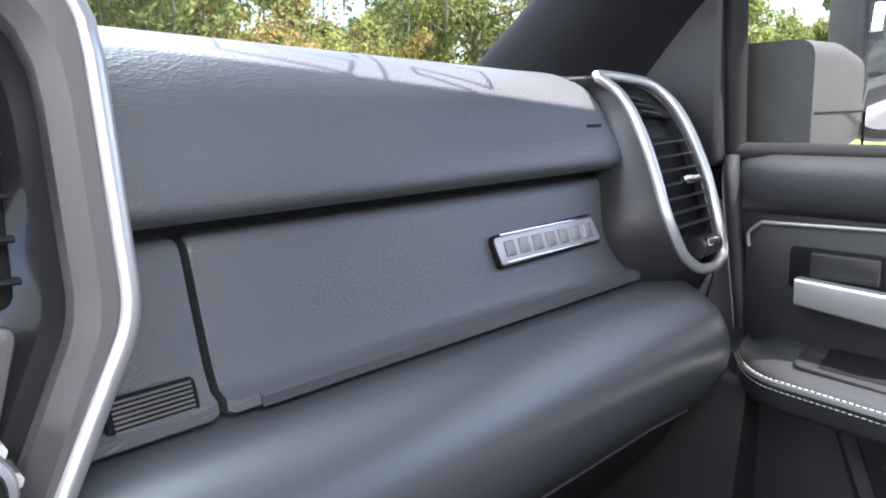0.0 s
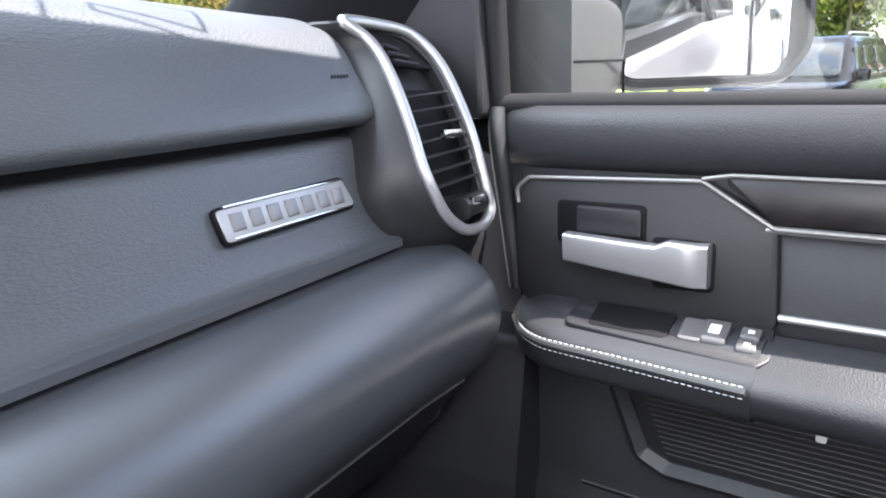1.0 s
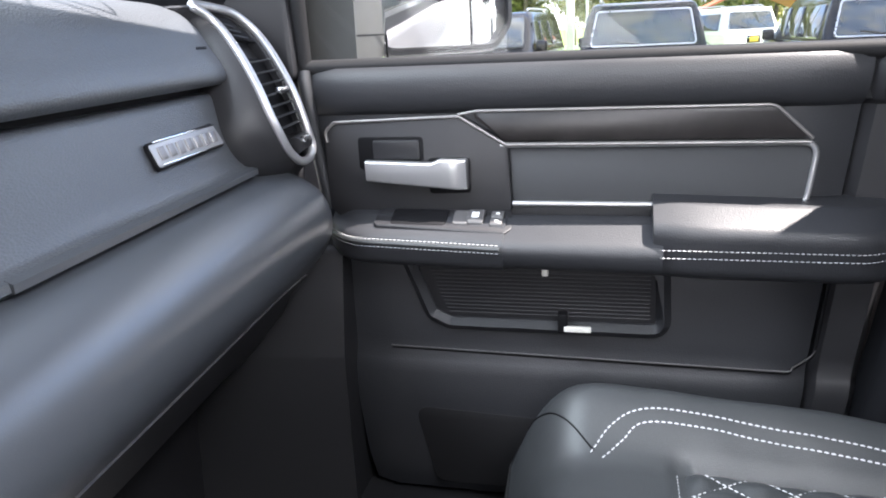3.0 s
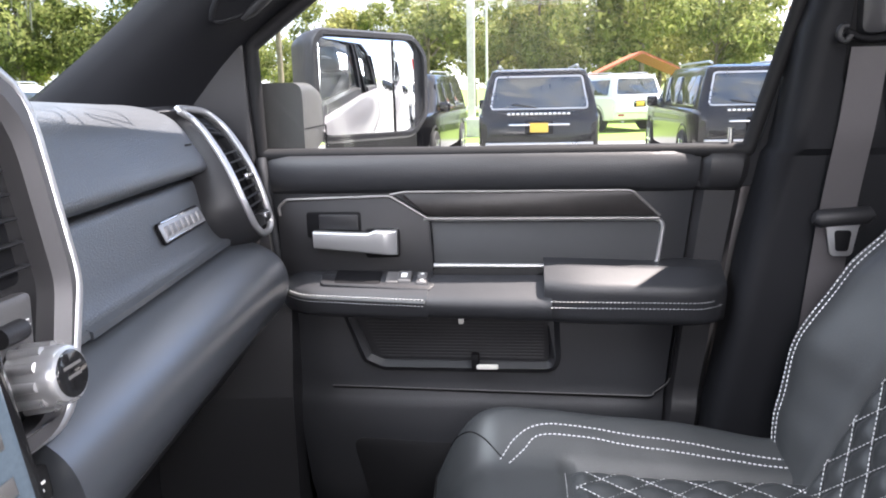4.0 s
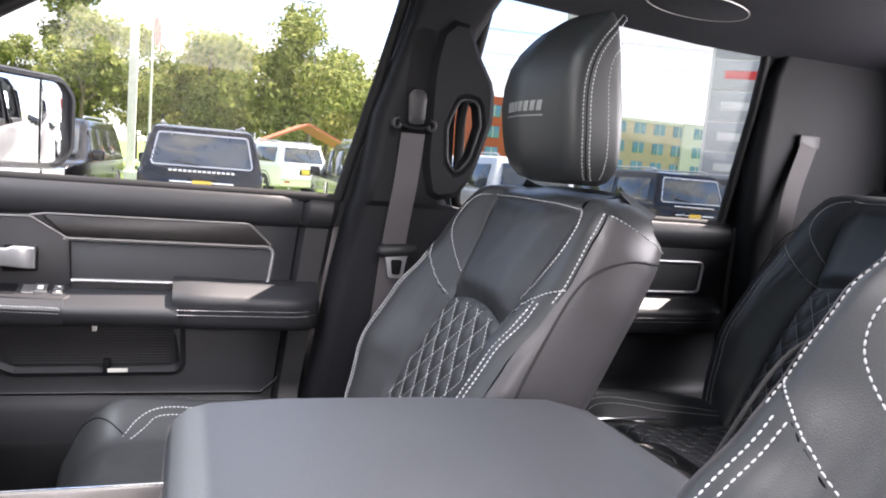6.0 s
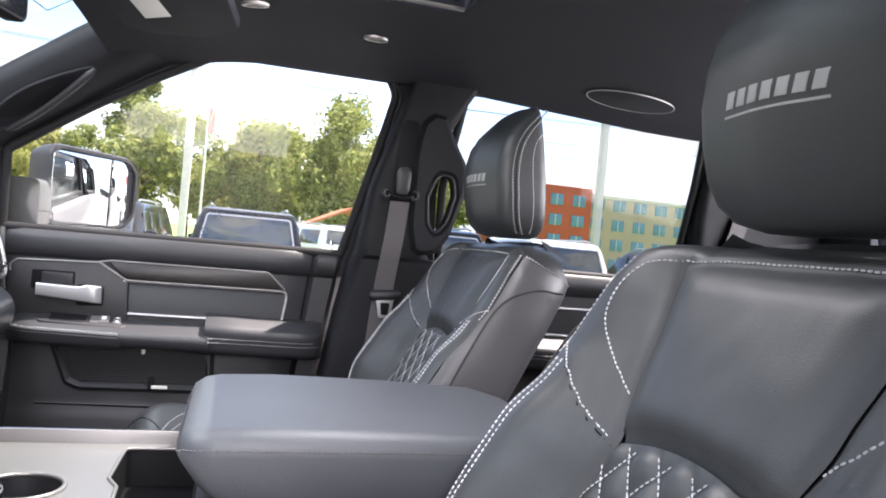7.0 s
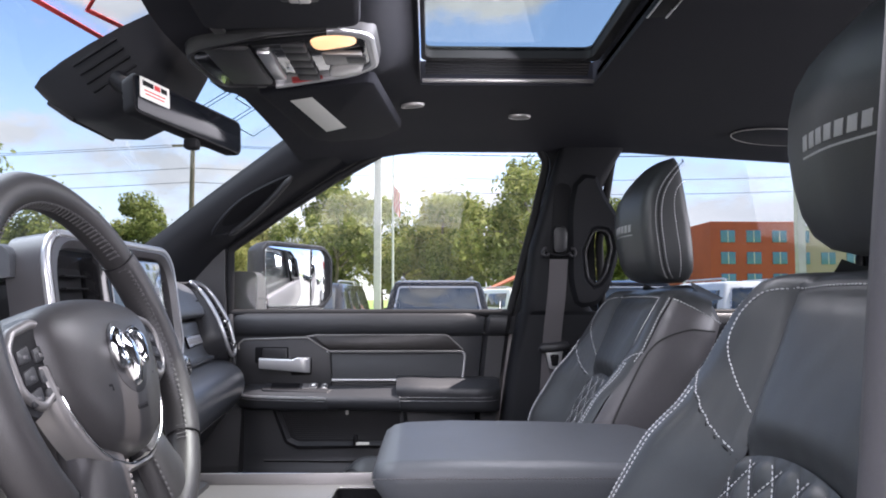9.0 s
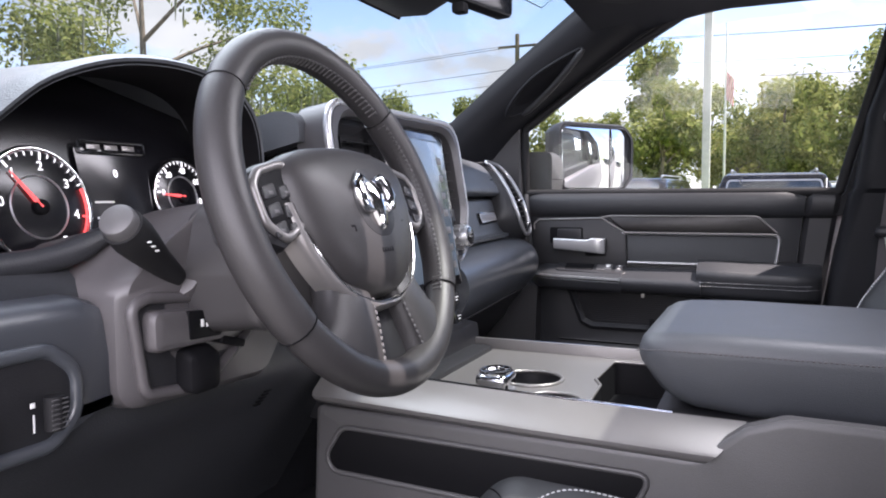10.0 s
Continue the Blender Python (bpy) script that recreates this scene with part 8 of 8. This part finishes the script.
def tree(seed, h, spread, leaf, label, per=110, size=0.16, moss=False, name="tree"):
    rng = random.Random(seed)
    th = thing(name, (0, 0, 0), label, "tree")
    trunk_top = h * 0.45
    lean = V3(rng.uniform(-0.3, 0.3), rng.uniform(-0.3, 0.3), 0)
    path = [V3(0, 0, -0.1), V3(0.03, 0.02, h * 0.15), lean * 0.5 + V3(0, 0, h * 0.3), lean + V3(0, 0, trunk_top), lean * 1.3 + V3(0, 0, h * 0.75)]
    sets = [tube(spline(path, 4), [0.05 * h * 0.5 * (1 - 0.8 * k / 16) for k in range(17)], n=8)]
    centres = []
    for k in range(13):
        a = rng.uniform(0, 6.28)
        zz = h * rng.uniform(0.28, 0.92)
        rr = spread * rng.uniform(0.35, 1.0) * (1.0 - 0.55 * max(0, (zz / h - 0.55) / 0.45))
        e = V3(math.cos(a) * rr, math.sin(a) * rr, zz)
        st_ = lean + V3(0, 0, min(zz * 0.75, trunk_top * 1.3))
        midp = st_.lerp(e, 0.5) + V3(0, 0, 0.1 * h * rng.uniform(-0.2, 0.6))
        sets.append(tube(spline([st_, midp, e], 4), [0.007 * h * (1 - 0.85 * i / 8) for i in range(9)], n=5))
        for q in range(4):
            centres.append((e.lerp(st_, rng.uniform(0, 0.45)) + V3(rng.gauss(0, 1), rng.gauss(0, 1), rng.gauss(0, 0.7)) * spread * 0.16, spread * rng.uniform(0.16, 0.30)))
    part("trunk", join(*sets), BARK, th)
    tagged(part("crown", clump_mesh(centres, per, size, rng), leaf, th), kind="stuff")
    if moss:
        ms = []
        for c, r in centres:
            if c.z > h * 0.35:
                for _ in range(2):
                    p = c + V3(rng.gauss(0, r), rng.gauss(0, r), -r * 0.3)
                    ln_ = rng.uniform(0.5, 1.3)
                    ms.append(tube([p, p + V3(0.03, 0.02, -ln_ * 0.5), p + V3(-0.02, 0.05, -ln_)], [0.02, 0.035, 0.005], n=4))
        part("hanging_moss", join(*ms), MOSS, th, "grey hanging moss")
    return th


oak = tree(3, 9.0, 4.4, LEAF1, "broad green oak at the lot's edge", 150, 0.19)
oak2 = tree(8, 8.0, 3.8, LEAF2, "yellow-green leafy tree at the lot's edge", 150, 0.18)
pine = tree(15, 11.0, 3.2, LEAF1, "tall dark green tree behind the lot", 150, 0.19)
bush = tree(44, 4.6, 2.8, LEAF2, "yellow-green shrubby tree close to the lot", 170, 0.085)
shrub = tree(21, 5.0, 3.0, LEAF3, "shrubby tree with orange and green leaves", 130, 0.09)
mossy = tree(33, 11.5, 5.5, LEAF1, "old oak draped with grey hanging moss", 300, 0.115, True)
rngp = random.Random(5)
TREES = []
for k in range(20):
    TREES.append(((oak, oak2, oak, pine)[k % 4], 43 + rngp.uniform(-3, 5), -11 + 2.7 * k + rngp.uniform(-0.8, 0.8), rngp.uniform(0.72, 1.0)))
for k in range(16):
    TREES.append(((oak2, oak, pine)[k % 3], 55 + rngp.uniform(-3, 5), -15 + 4.6 * k + rngp.uniform(-1, 1), rngp.uniform(1.0, 1.3)))
for k in range(11):
    TREES.append(((pine, oak, oak2)[k % 3], 42 - 3.6 * k, 37 + rngp.uniform(-2, 4), rngp.uniform(0.8, 1.05)))
for k in range(7):
    TREES.append(((shrub, bush)[k % 2], 4.0 + 2.7 * k, 19.5 + rngp.uniform(-0.8, 0.8), rngp.uniform(0.70, 0.95)))
TREES += [(mossy, 7.0, 21.5, 1.05), (mossy, 17.5, 19.0, 1.05), (oak, 92, -70, 1.0), (oak2, 88, -24, 1.0)]
seen_t = set()
for k, (proto, x, y, s) in enumerate(TREES):
    if x > 38 and 0.20 < y / x < 0.52:      # the tree line dips here
        s *= 0.74
    m = pose(x, y, 0, 0, 0, 73 * k % 360)
    if proto.name in seen_t:
        c = copy_thing(proto, m)
    else:
        proto.matrix_basis = m
        seen_t.add(proto.name)
        c = proto
    c.scale = (s, s, s * (0.95 + 0.1 * ((k * 7) % 5) / 5))

# light pole, flagpole, power lines, fence, shed
pl = thing("light_pole", (24.0, 2.15, 0), "tall square concrete light pole beside the lot", "pole")
part("shaft", box((24.0, 2.15, 6.0), (0.24, 0.24, 12.0), 0.02), CONC, pl)
part("footing", box((24.0, 2.15, 0.3), (0.6, 0.6, 0.6), 0.04), CONC, pl)
fp = thing("flagpole", (34.0, 2.1, 0), "white flagpole with a hanging striped flag", "flagpole")
part("shaft", tube([V3(34, 2.1, 0), V3(34, 2.1, 9.0)], [0.06, 0.04], n=10), STEEL, fp)
for k in range(7):
    part("stripe", solid([[V3(34 + 0.06 * math.sin(j * 0.9 + k), 2.06 - 0.04 * k, 6.9 - 1.2 * j / 8 - 0.05 * k), V3(34 + 0.06 * math.sin(j * 0.9 + k + 1), 2.02 - 0.04 * k, 6.86 - 1.2 * j / 8 - 0.05 * k)] for j in range(9)], (0.01, 0, 0)), RED if k % 2 == 0 else WHITE, fp)
p2 = thing("light_pole", (24.0, -12.4, 0), "tall square concrete light pole beside the lot", "pole")
part("shaft", box((24.0, -12.4, 6.0), (0.26, 0.26, 12.0), 0.02), CONC, p2)
fpb = thing("flagpole", (5.2, -14.5, 0), "white flagpole with a red and white flag", "flagpole")
part("shaft", tube([V3(5.2, -14.5, 0), V3(5.2, -14.5, 9.0)], [0.07, 0.04], n=10), STEEL, fpb)
part("flag", solid([[V3(5.25 + 0.25 * i, -14.5 + 0.08 * math.sin(i * 1.7), 4.6 - 1.3 * j / 6 - 0.1 * i) for i in range(5)] for j in range(7)], (0, 0.01, 0)), RED, fpb, "drooping red flag")
for n_, (x0, y0) in enumerate(((33, -30), (35, 12), (37, 55))):
    up_ = thing("utility_pole", (x0, y0, 0), "brown wooden utility pole carrying power lines", "pole", "utility poles")
    part("shaft", tube([V3(x0, y0, 0), V3(x0, y0, 9.6)], [0.16, 0.11], n=10), BARK, up_)
    part("crossarm", box((x0, y0, 9.0), (0.12, 2.0, 0.12), 0.02), BARK, up_)
pwr = thing("power_lines", (35, 12, 8), "thin dark overhead power lines", "cable")
for dz, dy in ((9.05, -0.9), (9.05, 0.9), (7.9, 0.0), (7.2, 0.0)):
    for (xa, ya), (xb, yb) in (((33, -30), (35, 12)), ((35, 12), (37, 55))):
        part("wire", tube([V3(xa + (xb - xa) * k / 10, ya + (yb - ya) * k / 10 + dy, dz - 0.7 * math.sin(math.pi * k / 10)) for k in range(11)], 0.012, n=4), DARK, pwr)
fen = thing("rail_fence", (26, 0, 0), "white painted rail fence along the grass", "fence")
for k in range(16):
    part("post", box((26.5, -22 + 3.0 * k, 0.5), (0.12, 0.12, 1.0), 0.02), WHITE, fen)
for z in (0.45, 0.85):
    part("rail", box((26.4, 0.5, z), (0.05, 46, 0.12), 0.01), WHITE, fen)
shed = thing("open_shed", (33, -4.2, 0), "open carport with a rusty red sheet roof behind the lot", "shed")
part("roof", loft([[V3(xx, a, b) for a, b in ((-6.2, 1.9), (-4.3, 2.75), (-2.4, 1.9), (-2.4, 1.98), (-4.3, 2.85), (-6.2, 1.98))] for xx in (31.0, 35.0)]), ROOFRED, shed)
for yy in (-6.1, -4.8, -3.6, -2.5):
    for xx in (31.1, 34.9):
        part("post", box((xx, yy, 0.98), (0.1, 0.1, 1.96), 0.01), WHITE, shed)
part("parked_mower", box((33, -3.4, 0.6), (1.4, 1.0, 1.0), 0.2), CARBLUE, shed)

# hotel building
hot = thing("hotel_building", (80, -38, 0), "four-storey hotel with orange-red and tan walls and blue windows", "building")
part("wall", box((82, -46.5, 4.3), (14, 18, 8.6), 0.05), TAN, hot, "tan rendered wall")
part("corner_block", box((81.4, -33.2, 4.7), (14, 8.8, 9.4), 0.05), BRICK, hot, "orange-red corner block")
part("end_block", box((81.6, -58.5, 4.5), (14, 6.4, 9.0), 0.05), CONC, hot, "pale end block")
part("parapet", box((82, -46.5, 8.75), (14.4, 18.2, 0.4), 0.05), CONC, hot)
for fl_ in range(4):
    for k in range(11):
        yy = -30.6 - 2.7 * k
        xf = 74.38 if yy > -37.6 else 75.0 if yy > -55.4 else 74.6
        wd_ = part("window", box((xf, yy, 1.1 + 2.25 * fl_), (0.16, 1.5, 1.25), 0.02), BGLASS, hot)
        part("window_frame", box((xf - 0.06, yy, 1.1 + 2.25 * fl_), (0.12, 0.10, 1.25), 0.01), CONC, wd_)
# dealer sign tower, plain panels
sg_ = thing("sign_tower", (19.2, -16.2, 0), "tall white pylon sign with plain coloured bars on stacked panels", "sign")
ST = Matrix.Translation((19.2, -16.2, 0)) @ Matrix.Rotation(radians(-42), 4, 'Z')


def sbox(c, s, b=0.02):
    v, f, a = box(c, s, b)
    return [ST @ p for p in v], f, a


part("frame", sbox((0, 0, 4.0), (0.5, 2.0, 8.0)), STEEL, sg_)
for k in range(6):
    pnl = part("panel", sbox((-0.28, 0, 2.3 + 0.98 * k), (0.06, 1.8, 0.92)), SIGNW, sg_)
    part("bar", sbox((-0.325, 0, 2.3 + 0.98 * k), (0.02, 1.1, 0.26)), RED if k in (3, 5) else STEEL, pnl)
